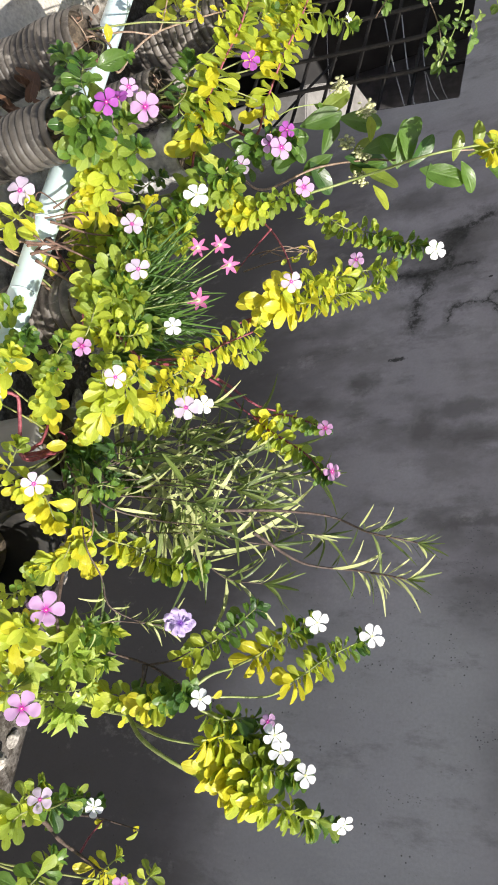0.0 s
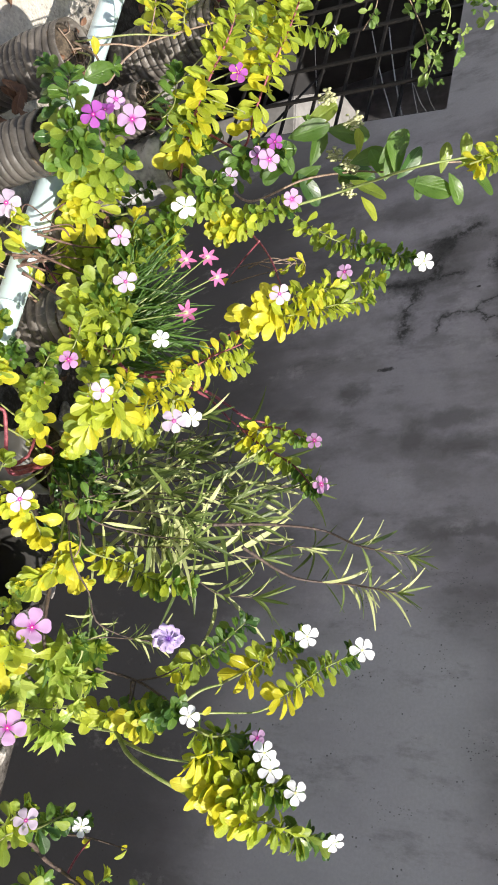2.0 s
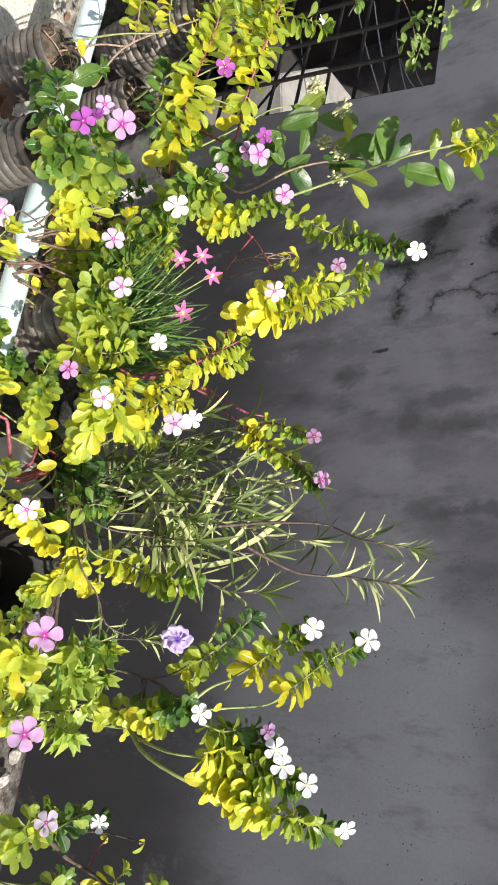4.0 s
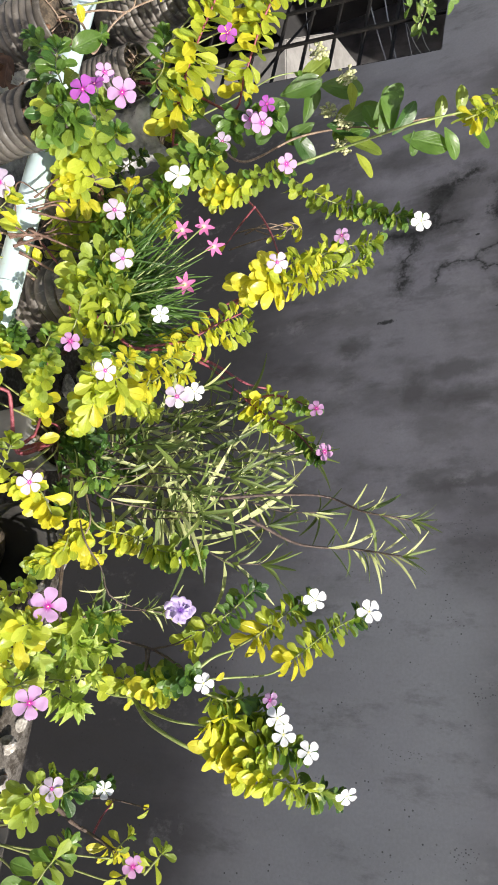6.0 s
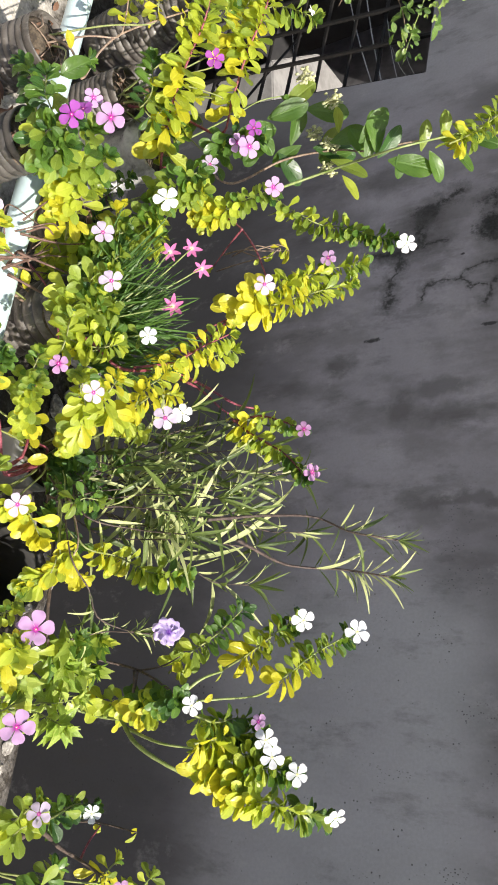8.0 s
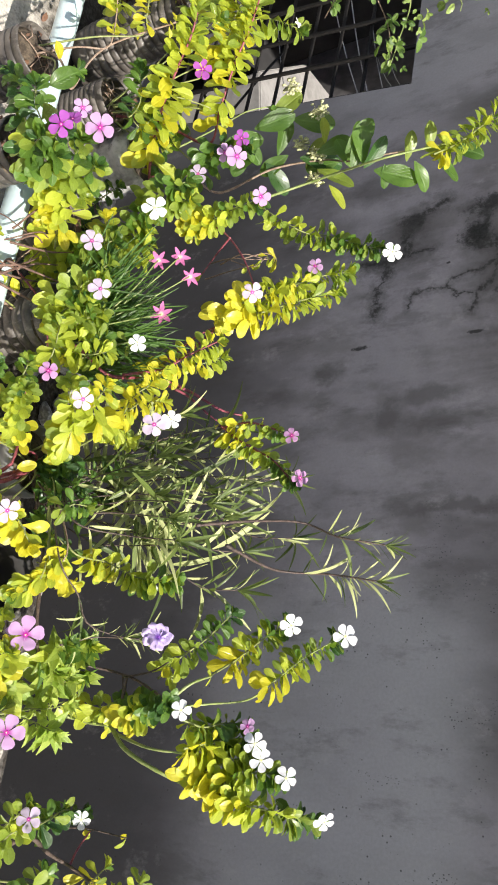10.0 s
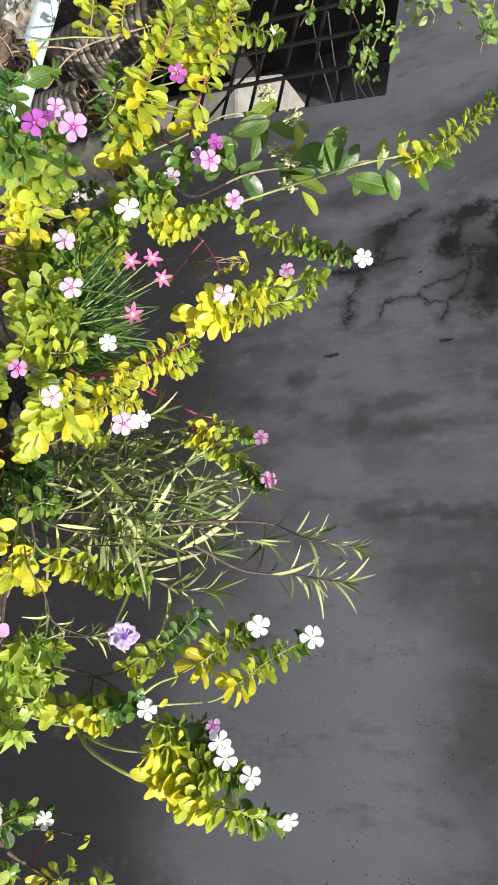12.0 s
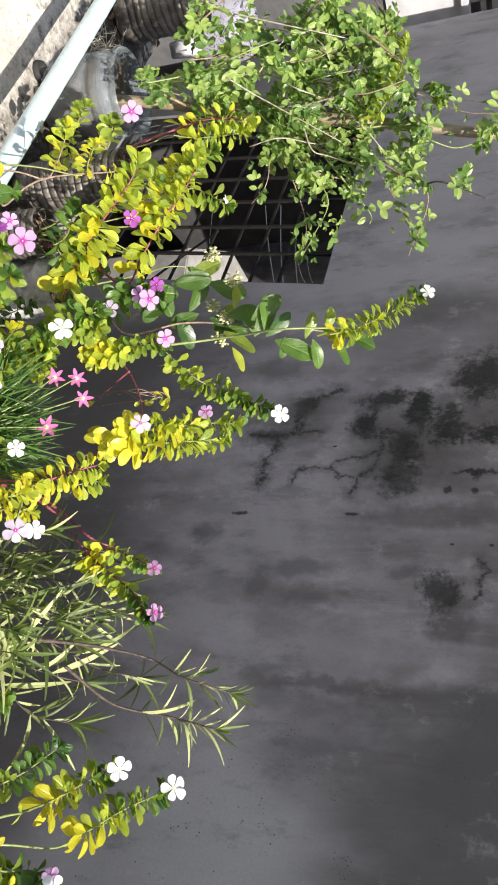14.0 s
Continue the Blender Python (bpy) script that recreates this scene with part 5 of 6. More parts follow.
sprig(vine, [(0.189, -1.660, 0.815), (0.062, -1.660, 0.847), (-0.083, -1.660, 0.864), (-0.220, -1.660, 0.862)], leaf=0.0300, tones=(0.55, 0.45), start=0.05, gap=0.0105, bark="s", kinds=BROAD, root=False)
sprig(vine, [(0.114, -1.660, 0.776), (-0.070, -1.660, 0.789), (-0.219, -1.660, 0.792)], leaf=0.0300, tones=(0.55, 0.45), start=0.05, gap=0.0105, bark="s", kinds=BROAD, root=False)
bare_stem(vine, [(-0.118, -1.600, 0.836), (-0.058, -1.600, 0.921), (0.047, -1.600, 1.077)])
sprig(vine, [(-0.068, -1.600, 0.894), (-0.079, -1.600, 0.940), (0.003, -1.600, 0.952)], leaf=0.0340, tones=(0.55, 0.5), start=0.3, gap=0.012, bark="s", kinds=BROAD, root=False)
bare_stem(vine, [(0.061, -1.892, 0.551), (0.095, -1.868, 0.653), (0.080, -1.837, 0.718), (0.043, -1.780, 0.802)])
bare_stem(vine, [(0.099, -1.794, 0.577), (0.064, -1.815, 0.609), (0.031, -1.817, 0.668), (0.083, -1.813, 0.726), (0.110, -1.784, 0.748)])
bare_stem(vine, [(0.077, -1.735, 0.623), (0.144, -1.747, 0.670), (0.083, -1.682, 0.711), (0.157, -1.641, 0.790), (0.128, -1.549, 0.862), (0.134, -1.529, 0.923)])
bare_stem(vine, [(0.110, -1.661, 0.644), (0.156, -1.621, 0.662), (0.141, -1.568, 0.709), (0.190, -1.560, 0.805)])
bare_stem(vine, [(0.170, -1.651, 0.530), (0.172, -1.659, 0.614), (0.122, -1.611, 0.689), (0.119, -1.614, 0.742)])
bare_stem(vine, [(0.130, -1.795, 0.510), (0.126, -1.742, 0.574), (0.169, -1.688, 0.673), (0.182, -1.629, 0.740)])
ru = plant("ruellia_bush", (1.317, -1.697, 0.185), "airy narrow-leaved bush with one lavender flower", "plant")
sprig(ru, [(1.369, -1.664, 0.203), (1.299, -1.617, 0.266), (1.234, -1.574, 0.337), (1.158, -1.467, 0.379)], leaf=0.0823, tones=(0.5, 0.6), start=0.22, bark="d", r=0.0014, gap=0.0151, narrow=True)
sprig(ru, [(1.369, -1.664, 0.203), (1.282, -1.615, 0.268), (1.215, -1.590, 0.317), (1.186, -1.568, 0.358)], leaf=0.0814, tones=(0.5, 0.6), start=0.22, bark="d", r=0.0014, gap=0.0150, narrow=True)
sprig(ru, [(1.372, -1.664, 0.204), (1.323, -1.594, 0.282), (1.298, -1.553, 0.402), (1.228, -1.368, 0.465)], leaf=0.0815, tones=(0.5, 0.6), start=0.22, bark="d", r=0.0014, gap=0.0150, narrow=True)
sprig(ru, [(1.375, -1.664, 0.205), (1.333, -1.590, 0.283), (1.351, -1.590, 0.418), (1.302, -1.497, 0.457)], leaf=0.0787, tones=(0.5, 0.6), start=0.22, bark="d", r=0.0014, gap=0.0144, narrow=True)
sprig(ru, [(1.378, -1.664, 0.206), (1.349, -1.575, 0.300), (1.379, -1.572, 0.434), (1.367, -1.455, 0.471), (1.336, -1.361, 0.494)], leaf=0.0796, tones=(0.5, 0.6), start=0.22, bark="d", r=0.0014, gap=0.0146, narrow=True)
sprig(ru, [(1.380, -1.664, 0.207), (1.360, -1.584, 0.277), (1.393, -1.591, 0.398), (1.382, -1.571, 0.483)], leaf=0.0770, tones=(0.5, 0.6), start=0.22, bark="d", r=0.0014, gap=0.0141, narrow=True)
sprig(ru, [(1.381, -1.664, 0.207), (1.380, -1.584, 0.260), (1.410, -1.569, 0.368), (1.415, -1.522, 0.455), (1.400, -1.476, 0.469)], leaf=0.0781, tones=(0.5, 0.6), start=0.22, bark="d", r=0.0014, gap=0.0143, narrow=True)
sprig(ru, [(1.368, -1.664, 0.202), (1.323, -1.612, 0.250), (1.282, -1.574, 0.316), (1.227, -1.480, 0.366), (1.189, -1.402, 0.409)], leaf=0.0830, tones=(0.5, 0.6), start=0.22, bark="d", r=0.0014, gap=0.0152, narrow=True)
sprig(ru, [(1.364, -1.664, 0.201), (1.292, -1.647, 0.254), (1.247, -1.612, 0.283), (1.236, -1.568, 0.320)], leaf=0.0811, tones=(0.5, 0.6), start=0.22, bark="d", r=0.0014, gap=0.0149, narrow=True)
sprig(ru, [(1.392, -1.676, 0.224), (1.423, -1.613, 0.264), (1.419, -1.577, 0.291), (1.425, -1.582, 0.381)], leaf=0.0777, tones=(0.5, 0.6), start=0.22, bark="d", r=0.0014, gap=0.0142, narrow=True)
sprig(ru, [(1.393, -1.674, 0.227), (1.391, -1.573, 0.291), (1.445, -1.543, 0.383), (1.467, -1.505, 0.418), (1.463, -1.472, 0.465)], leaf=0.0776, tones=(0.5, 0.6), start=0.22, bark="d", r=0.0014, gap=0.0142, narrow=True)
sprig(ru, [(1.363, -1.651, 0.189), (1.338, -1.559, 0.264), (1.323, -1.562, 0.348), (1.316, -1.538, 0.420)], leaf=0.0804, tones=(0.5, 0.6), start=0.22, bark="d", r=0.0014, gap=0.0148, narrow=True)
sprig(ru, [(1.363, -1.651, 0.189), (1.328, -1.585, 0.232), (1.294, -1.557, 0.288), (1.227, -1.510, 0.331)], leaf=0.0828, tones=(0.5, 0.6), start=0.22, bark="d", r=0.0014, gap=0.0152, narrow=True)
sprig(ru, [(1.408, -1.732, 0.298), (1.382, -1.683, 0.336), (1.381, -1.672, 0.426)], leaf=0.0771, tones=(0.5, 0.6), start=0.1, bark="d", r=0.0014, gap=0.0248, narrow=True)
sprig(ru, [(1.426, -1.732, 0.326), (1.408, -1.677, 0.361), (1.423, -1.682, 0.464)], leaf=0.0751, tones=(0.5, 0.6), start=0.1, bark="d", r=0.0014, gap=0.0242, narrow=True)
sprig(ru, [(1.378, -1.713, 0.282), (1.340, -1.675, 0.333), (1.304, -1.642, 0.388)], leaf=0.0800, tones=(0.5, 0.6), start=0.1, bark="d", r=0.0014, gap=0.0257, narrow=True)
sprig(ru, [(1.444, -1.734, 0.345), (1.442, -1.671, 0.387), (1.457, -1.681, 0.482)], leaf=0.0737, tones=(0.5, 0.6), start=0.1, bark="d", r=0.0014, gap=0.0237, narrow=True)
sprig(ru, [(1.402, -1.704, 0.327), (1.389, -1.672, 0.400), (1.398, -1.662, 0.510)], leaf=0.0753, tones=(0.5, 0.6), start=0.1, bark="d", r=0.0014, gap=0.0243, narrow=True)
sprig(ru, [(1.442, -1.693, 0.521), (1.400, -1.597, 0.549), (1.357, -1.478, 0.567), (1.384, -1.482, 0.629), (1.391, -1.474, 0.670), (1.391, -1.456, 0.697)], leaf=0.0499, tones=(0.5, 0.6), start=0.74, bark="d", r=0.0021, gap=0.0055, narrow=True, root=False)
sprig(ru, [(1.456, -1.650, 0.545), (1.448, -1.537, 0.547), (1.439, -1.483, 0.561), (1.437, -1.462, 0.619), (1.447, -1.458, 0.688)], leaf=0.0515, tones=(0.5, 0.6), start=0.6, bark="d", r=0.0021, gap=0.0055, narrow=True, root=False)
sprig(ru, [(1.508, -1.746, 0.348), (1.537, -1.697, 0.347), (1.571, -1.681, 0.359), (1.578, -1.643, 0.376), (1.581, -1.631, 0.416)], leaf=0.0441, tones=(0.5, 0.6), start=0.3, bark="d", r=0.0015, gap=0.0090, narrow=True)
sprig(ru, [(1.608, -1.702, 0.341), (1.586, -1.657, 0.356), (1.582, -1.641, 0.395)], leaf=0.0363, tones=(0.5, 0.6), start=0.2, bark="d", r=0.0012, gap=0.0090, narrow=True, root=False)
flower(ru, (1.583, -1.655, 0.464), "lavender", 0.0214)
sprig(ru, [(1.618, -1.698, 0.302), (1.606, -1.572, 0.274), (1.614, -1.537, 0.337), (1.647, -1.575, 0.432)], leaf=0.0255, tones=(0.5, 0.6), start=0.98, bark="d", r=0.0028, gap=0.0086, narrow=True)
sprig(ru, [(1.614, -1.540, 0.343), (1.607, -1.547, 0.385), (1.593, -1.549, 0.414)], leaf=0.0172, tones=(0.5, 0.6), start=0.98, bark="d", gap=0.0088, narrow=True, root=False)
sprig(ru, [(1.615, -1.540, 0.333), (1.630, -1.535, 0.332), (1.646, -1.533, 0.331)], leaf=0.0177, tones=(0.5, 0.6), start=0.98, bark="d", r=0.0038, gap=0.0090, narrow=True, root=False)

co = plant("coleus_plant", (1.717, -1.737, 0.185), "pale yellow-green herb with pointed leaves", "plant")
sprig(co, [(1.661, -1.664, 0.258), (1.651, -1.658, 0.274), (1.639, -1.667, 0.309)], leaf=0.0383, tones=(0.24, 0.3), start=0.05, gap=0.0101, kinds=PALE_POINTED)
sprig(co, [(1.675, -1.661, 0.265), (1.660, -1.635, 0.273), (1.642, -1.640, 0.313)], leaf=0.0386, tones=(0.24, 0.3), start=0.05, gap=0.0102, kinds=PALE_POINTED)
sprig(co, [(1.688, -1.668, 0.277), (1.684, -1.645, 0.286), (1.674, -1.631, 0.313)], leaf=0.0382, tones=(0.22, 0.28), start=0.05, gap=0.0100, kinds=PALE_POINTED)
sprig(co, [(1.703, -1.687, 0.294), (1.708, -1.674, 0.312), (1.716, -1.671, 0.336)], leaf=0.0369, tones=(0.22, 0.28), start=0.05, gap=0.0097, kinds=PALE_POINTED)
sprig(co, [(1.653, -1.689, 0.266), (1.671, -1.723, 0.296), (1.684, -1.765, 0.330)], leaf=0.0364, tones=(0.24, 0.3), start=0.05, gap=0.0096, kinds=PALE_POINTED)
sprig(co, [(1.628, -1.680, 0.279), (1.617, -1.686, 0.310), (1.605, -1.691, 0.341)], leaf=0.0409, tones=(0.5, 0.6), start=0.1, gap=0.0066, kinds=POINTED)
sprig(co, [(1.623, -1.639, 0.263), (1.610, -1.628, 0.291), (1.595, -1.639, 0.335)], leaf=0.0425, tones=(0.5, 0.6), start=0.1, gap=0.0069, kinds=POINTED)
sprig(co, [(1.618, -1.698, 0.302), (1.614, -1.613, 0.280), (1.624, -1.599, 0.298)], leaf=0.0425, tones=(0.5, 0.6), start=0.1, gap=0.0069, kinds=POINTED)
v = plant("vinca_plant", (0.925, -1.806, 0.185), "vinca with yellowing leaves and pink flowers in a cut bottle", "plant", "flowering plants in cut-bottle pots")
sprig(v, [(1.005, -1.825, 0.247), (0.980, -1.854, 0.272), (0.956, -1.911, 0.336), (0.954, -1.955, 0.393)], leaf=0.0392, tones=(0.1, 0.7), start=0.1)
sprig(v, [(1.000, -1.825, 0.249), (0.974, -1.850, 0.282), (0.960, -1.862, 0.321)], leaf=0.0382, tones=(0.1, 0.35), start=0.2)
sprig(v, [(0.977, -1.851, 0.233), (0.968, -1.869, 0.263), (0.963, -1.901, 0.286)], leaf=0.0384, tones=(0.1, 0.3), start=0.05, gap=0.0059)
sprig(v, [(0.947, -1.877, 0.293), (0.943, -1.879, 0.324), (0.945, -1.903, 0.374)], leaf=0.0357, tones=(0.4, 0.7), start=0.05, gap=0.0057)
flower(v, (0.929, -1.987, 0.414), "pink", 0.0135)
flower(v, (0.951, -1.964, 0.433), "pink", 0.0204)

v = plant("vinca_plant", (0.917, -1.96, 0.245), "green vinca with deep magenta flowers in a ribbed bottle", "plant", "flowering plants in cut-bottle pots")
sprig(v, [(0.964, -1.969, 0.322), (0.964, -1.977, 0.355), (0.957, -1.986, 0.379)], leaf=0.0339, tones=(0.75, 0.85), start=0.1)
sprig(v, [(0.942, -1.966, 0.305), (0.913, -2.005, 0.314), (0.882, -2.019, 0.313), (0.851, -2.028, 0.289)], leaf=0.0281, tones=(0.8, 0.85), start=0.25)
sprig(v, [(0.971, -1.967, 0.318), (0.982, -1.962, 0.340), (0.988, -1.973, 0.369)], leaf=0.0356, tones=(0.6, 0.7), start=0.1)
sprig(v, [(0.978, -1.966, 0.322), (0.978, -1.988, 0.335), (0.975, -1.997, 0.360)], leaf=0.0391, tones=(0.6, 0.7), start=0.05, gap=0.0050)
sprig(v, [(0.977, -1.959, 0.307), (0.981, -1.954, 0.325), (0.984, -1.959, 0.352)], leaf=0.0396, tones=(0.5, 0.7), start=0.05, gap=0.0055)
sprig(v, [(0.933, -1.986, 0.341), (0.922, -2.011, 0.345), (0.901, -2.025, 0.352)], leaf=0.0345, tones=(0.75, 0.85), start=0.05, gap=0.0055)
flower(v, (0.971, -2.002, 0.400), "magenta", 0.0178)
flower(v, (0.953, -1.992, 0.407), "magenta", 0.0141, tilt=40)

v = plant("vinca_plant", (0.718, -1.972, 0.245), "leggy vinca with a broad dark leaf and bare woody stem", "plant", "flowering plants in cut-bottle pots")
sprig(v, [(0.811, -1.975, 0.310), (0.798, -1.961, 0.327), (0.780, -1.954, 0.332)], leaf=0.0298, tones=(0.8, 0.8), start=0.8)
single_leaf(v, (0.822, -1.974, 0.307), (0.795, -1.961, 0.351), 0.82)
single_leaf(v, (0.852, -1.989, 0.313), (0.867, -1.969, 0.307), 0.8)
single_leaf(v, (0.743, -1.990, 0.310), (0.756, -1.967, 0.307), 0.12)
sprig(v, [(0.784, -1.933, 0.304), (0.714, -1.923, 0.315), (0.665, -1.908, 0.343), (0.629, -1.880, 0.439)], leaf=0.0189, tones=(0.15, 0.2), start=0.93, bark="b", r=0.0021)
sprig(v, [(0.677, -1.912, 0.332), (0.651, -1.920, 0.346), (0.630, -1.940, 0.362), (0.612, -1.963, 0.375)], leaf=0.0322, tones=(0.05, 0.25), start=0.3, bark="b")
sprig(v, [(0.646, -1.892, 0.383), (0.628, -1.905, 0.396), (0.610, -1.923, 0.410)], leaf=0.0280, tones=(0.05, 0.15), start=0.2)

v = plant("vinca_plant", (0.591, -1.62, 0.185), "tall yellow-leaved vinca rooted in a grey plastic bag", "plant", "flowering plants in cut-bottle pots")
sprig(v, [(0.707, -1.662, 0.252), (0.668, -1.700, 0.277), (0.634, -1.742, 0.319), (0.604, -1.783, 0.370), (0.571, -1.816, 0.417), (0.543, -1.839, 0.440)], leaf=0.0492, tones=(0.16, 0.36), start=0.12, bark="r", r=0.0022, gap=0.0093)
sprig(v, [(0.659, -1.671, 0.252), (0.614, -1.694, 0.290), (0.595, -1.708, 0.328)], leaf=0.0473, tones=(0.05, 0.3), start=0.3)
sprig(v, [(0.686, -1.635, 0.229), (0.662, -1.653, 0.260), (0.647, -1.677, 0.290)], leaf=0.0426, tones=(0.6, 0.85), start=0.2)

v = plant("vinca_plant", (0.585, -1.747, 0.185), "vinca with long yellow-green sprays and pink flowers", "plant", "flowering plants in cut-bottle pots")
sprig(v, [(0.603, -1.617, 0.339), (0.577, -1.661, 0.386), (0.520, -1.703, 0.433), (0.473, -1.728, 0.471), (0.443, -1.761, 0.507)], leaf=0.0441, tones=(0.18, 0.42), start=0.15, bark="r", r=0.0022, gap=0.0091)
sprig(v, [(0.679, -1.781, 0.283), (0.639, -1.776, 0.295), (0.591, -1.796, 0.298)], leaf=0.0412, tones=(0.75, 0.8), start=0.1)
sprig(v, [(0.678, -1.768, 0.285), (0.679, -1.751, 0.290), (0.657, -1.747, 0.303)], leaf=0.0386, tones=(0.7, 0.8), start=0.1)
sprig(v, [(0.563, -1.616, 0.287), (0.545, -1.651, 0.287), (0.552, -1.646, 0.264)], leaf=0.0496, tones=(0.7, 0.8), start=0.1)
sprig(v, [(0.716, -1.594, 0.290), (0.696, -1.614, 0.319), (0.684, -1.637, 0.377), (0.690, -1.656, 0.428)], leaf=0.0390, tones=(0.75, 0.6), start=0.2)
sprig(v, [(0.678, -1.631, 0.345), (0.674, -1.662, 0.404), (0.688, -1.650, 0.449)], leaf=0.0385, tones=(0.75, 0.8), start=0.2)
sprig(v, [(0.597, -1.683, 0.383), (0.595, -1.713, 0.356), (0.600, -1.743, 0.327)], leaf=0.0256, tones=(0.3, 0.3), start=0.9, r=0.0020)
flower(v, (0.728, -1.657, 0.364), "palepink", 0.0191, tilt=35)
flower(v, (0.713, -1.673, 0.429), "pink", 0.0168)
flower(v, (0.729, -1.670, 0.454), "pink", 0.0204)
flower(v, (0.688, -1.672, 0.458), "magenta", 0.0149, tilt=45)
flower(v, (0.582, -1.756, 0.406), "magenta", 0.0176, tilt=65)
sprig(v, [(0.533, -1.800, 0.387), (0.538, -1.795, 0.421), (0.529, -1.796, 0.454)], leaf=0.0347, tones=(0.35, 0.5), start=0.2)
sprig(v, [(0.516, -1.702, 0.385), (0.462, -1.732, 0.425), (0.411, -1.750, 0.461), (0.390, -1.764, 0.492)], leaf=0.0448, tones=(0.08, 0.35), start=0.1, gap=0.0076)
sprig(v, [(0.463, -1.701, 0.421), (0.412, -1.704, 0.464), (0.406, -1.681, 0.500), (0.409, -1.655, 0.528)], leaf=0.0404, tones=(0.2, 0.55), start=0.1)
sprig(v, [(0.422, -1.736, 0.376), (0.376, -1.736, 0.421), (0.355, -1.728, 0.471), (0.336, -1.736, 0.507)], leaf=0.0412, tones=(0.25, 0.6), start=0.1)
flower(v, (0.420, -1.673, 0.538), "white", 0.0102, tilt=50)
flower(v, (0.345, -1.751, 0.467), "palepink", 0.0151, tilt=50)

v = plant("vinca_plant", (0.245, -1.725, 0.265), "yellowing vinca with a red stem in a dark bottle", "plant", "flowering plants in cut-bottle pots")
sprig(v, [(0.210, -1.716, 0.265), (0.172, -1.716, 0.341), (0.141, -1.715, 0.411), (0.123, -1.706, 0.467), (0.112, -1.683, 0.527)], leaf=0.0403, tones=(0.05, 0.4), start=0.45, bark="r", r=0.0024)
sprig(v, [(0.187, -1.718, 0.360), (0.176, -1.697, 0.407), (0.155, -1.679, 0.480), (0.144, -1.674, 0.518)], leaf=0.0398, tones=(0.1, 0.45), start=0.3)
sprig(v, [(0.300, -1.722, 0.225), (0.279, -1.772, 0.262), (0.284, -1.805, 0.285)], leaf=0.0470, tones=(0.1, 0.5), start=0.1)
sprig(v, [(0.368, -1.770, 0.173), (0.350, -1.821, 0.212), (0.327, -1.876, 0.264)], leaf=0.0323, tones=(0.3, 0.5), start=0.2)
single_leaf(v, (0.405, -1.860, 0.252), (0.388, -1.892, 0.258), 0.02)
flower(v, (0.299, -1.836, 0.348), "pink", 0.0239, tilt=40)

v = plant("vinca_plant", (0.925, -1.806, 0.185), "bushy green vinca with white and pale pink flowers", "plant", "flowering plants in cut-bottle pots")
sprig(v, [(0.811, -1.695, 0.283), (0.807, -1.698, 0.321), (0.800, -1.703, 0.350), (0.797, -1.705, 0.380)], leaf=0.0450, tones=(0.5, 0.75), start=0.05, gap=0.0054)
sprig(v, [(0.807, -1.696, 0.288), (0.816, -1.681, 0.337), (0.818, -1.684, 0.378)], leaf=0.0386, tones=(0.35, 0.55), start=0.1, gap=0.0060)
flower(v, (0.886, -1.746, 0.363), "white", 0.0236)
sprig(v, [(0.918, -1.711, 0.218), (0.899, -1.703, 0.257), (0.873, -1.706, 0.296), (0.867, -1.718, 0.332)], leaf=0.0484, tones=(0.55, 0.65), start=0.05, gap=0.0059)
sprig(v, [(0.912, -1.709, 0.221), (0.914, -1.697, 0.265), (0.884, -1.695, 0.305)], leaf=0.0484, tones=(0.3, 0.4), start=0.1, gap=0.0064)
sprig(v, [(0.977, -1.726, 0.245), (0.934, -1.726, 0.250), (0.887, -1.747, 0.261)], leaf=0.0433, tones=(0.08, 0.12), start=0.1)
sprig(v, [(0.922, -1.752, 0.156), (0.919, -1.755, 0.193), (0.907, -1.762, 0.230)], leaf=0.0275, tones=(0.85, 0.9), start=0.1, gap=0.0048)
sprig(v, [(0.773, -1.693, 0.151), (0.759, -1.696, 0.181), (0.748, -1.698, 0.211)], leaf=0.0276, tones=(0.75, 0.8), start=0.1)
sprig(v, [(0.952, -1.770, 0.218), (0.957, -1.763, 0.257), (0.948, -1.757, 0.297)], leaf=0.0444, tones=(0.5, 0.6), start=0.05, gap=0.0062)
sprig(v, [(0.963, -1.710, 0.265), (0.936, -1.698, 0.286), (0.901, -1.688, 0.306)], leaf=0.0454, tones=(0.2, 0.4), start=0.05, gap=0.0063)
flower(v, (0.999, -1.815, 0.314), "palepink", 0.0196)

v = plant("vinca_plant", (1.102, -1.772, 0.185), "leafy green vinca with pale pink flowers in a ribbed bottle", "plant", "flowering plants in cut-bottle pots")
sprig(v, [(0.984, -1.763, 0.153), (0.990, -1.767, 0.206), (0.980, -1.758, 0.256)], leaf=0.0469, tones=(0.45, 0.6), start=0.05, gap=0.0057)
sprig(v, [(1.168, -1.843, 0.300), (1.142, -1.831, 0.320), (1.124, -1.825, 0.359)], leaf=0.0384, tones=(0.4, 0.6), start=0.05, gap=0.0053)
sprig(v, [(1.221, -1.817, 0.328), (1.171, -1.815, 0.331), (1.138, -1.824, 0.346)], leaf=0.0344, tones=(0.4, 0.5), start=0.1, gap=0.0053)
sprig(v, [(1.197, -1.836, 0.320), (1.189, -1.804, 0.340), (1.171, -1.783, 0.358)], leaf=0.0309, tones=(0.3, 0.6), start=0.2)
sprig(v, [(1.127, -1.842, 0.290), (1.121, -1.838, 0.334), (1.105, -1.830, 0.367)], leaf=0.0422, tones=(0.4, 0.55), start=0.05, gap=0.0054)
sprig(v, [(0.989, -1.792, 0.189), (0.989, -1.791, 0.235), (0.984, -1.788, 0.276)], leaf=0.0477, tones=(0.45, 0.6), start=0.05, gap=0.0061)
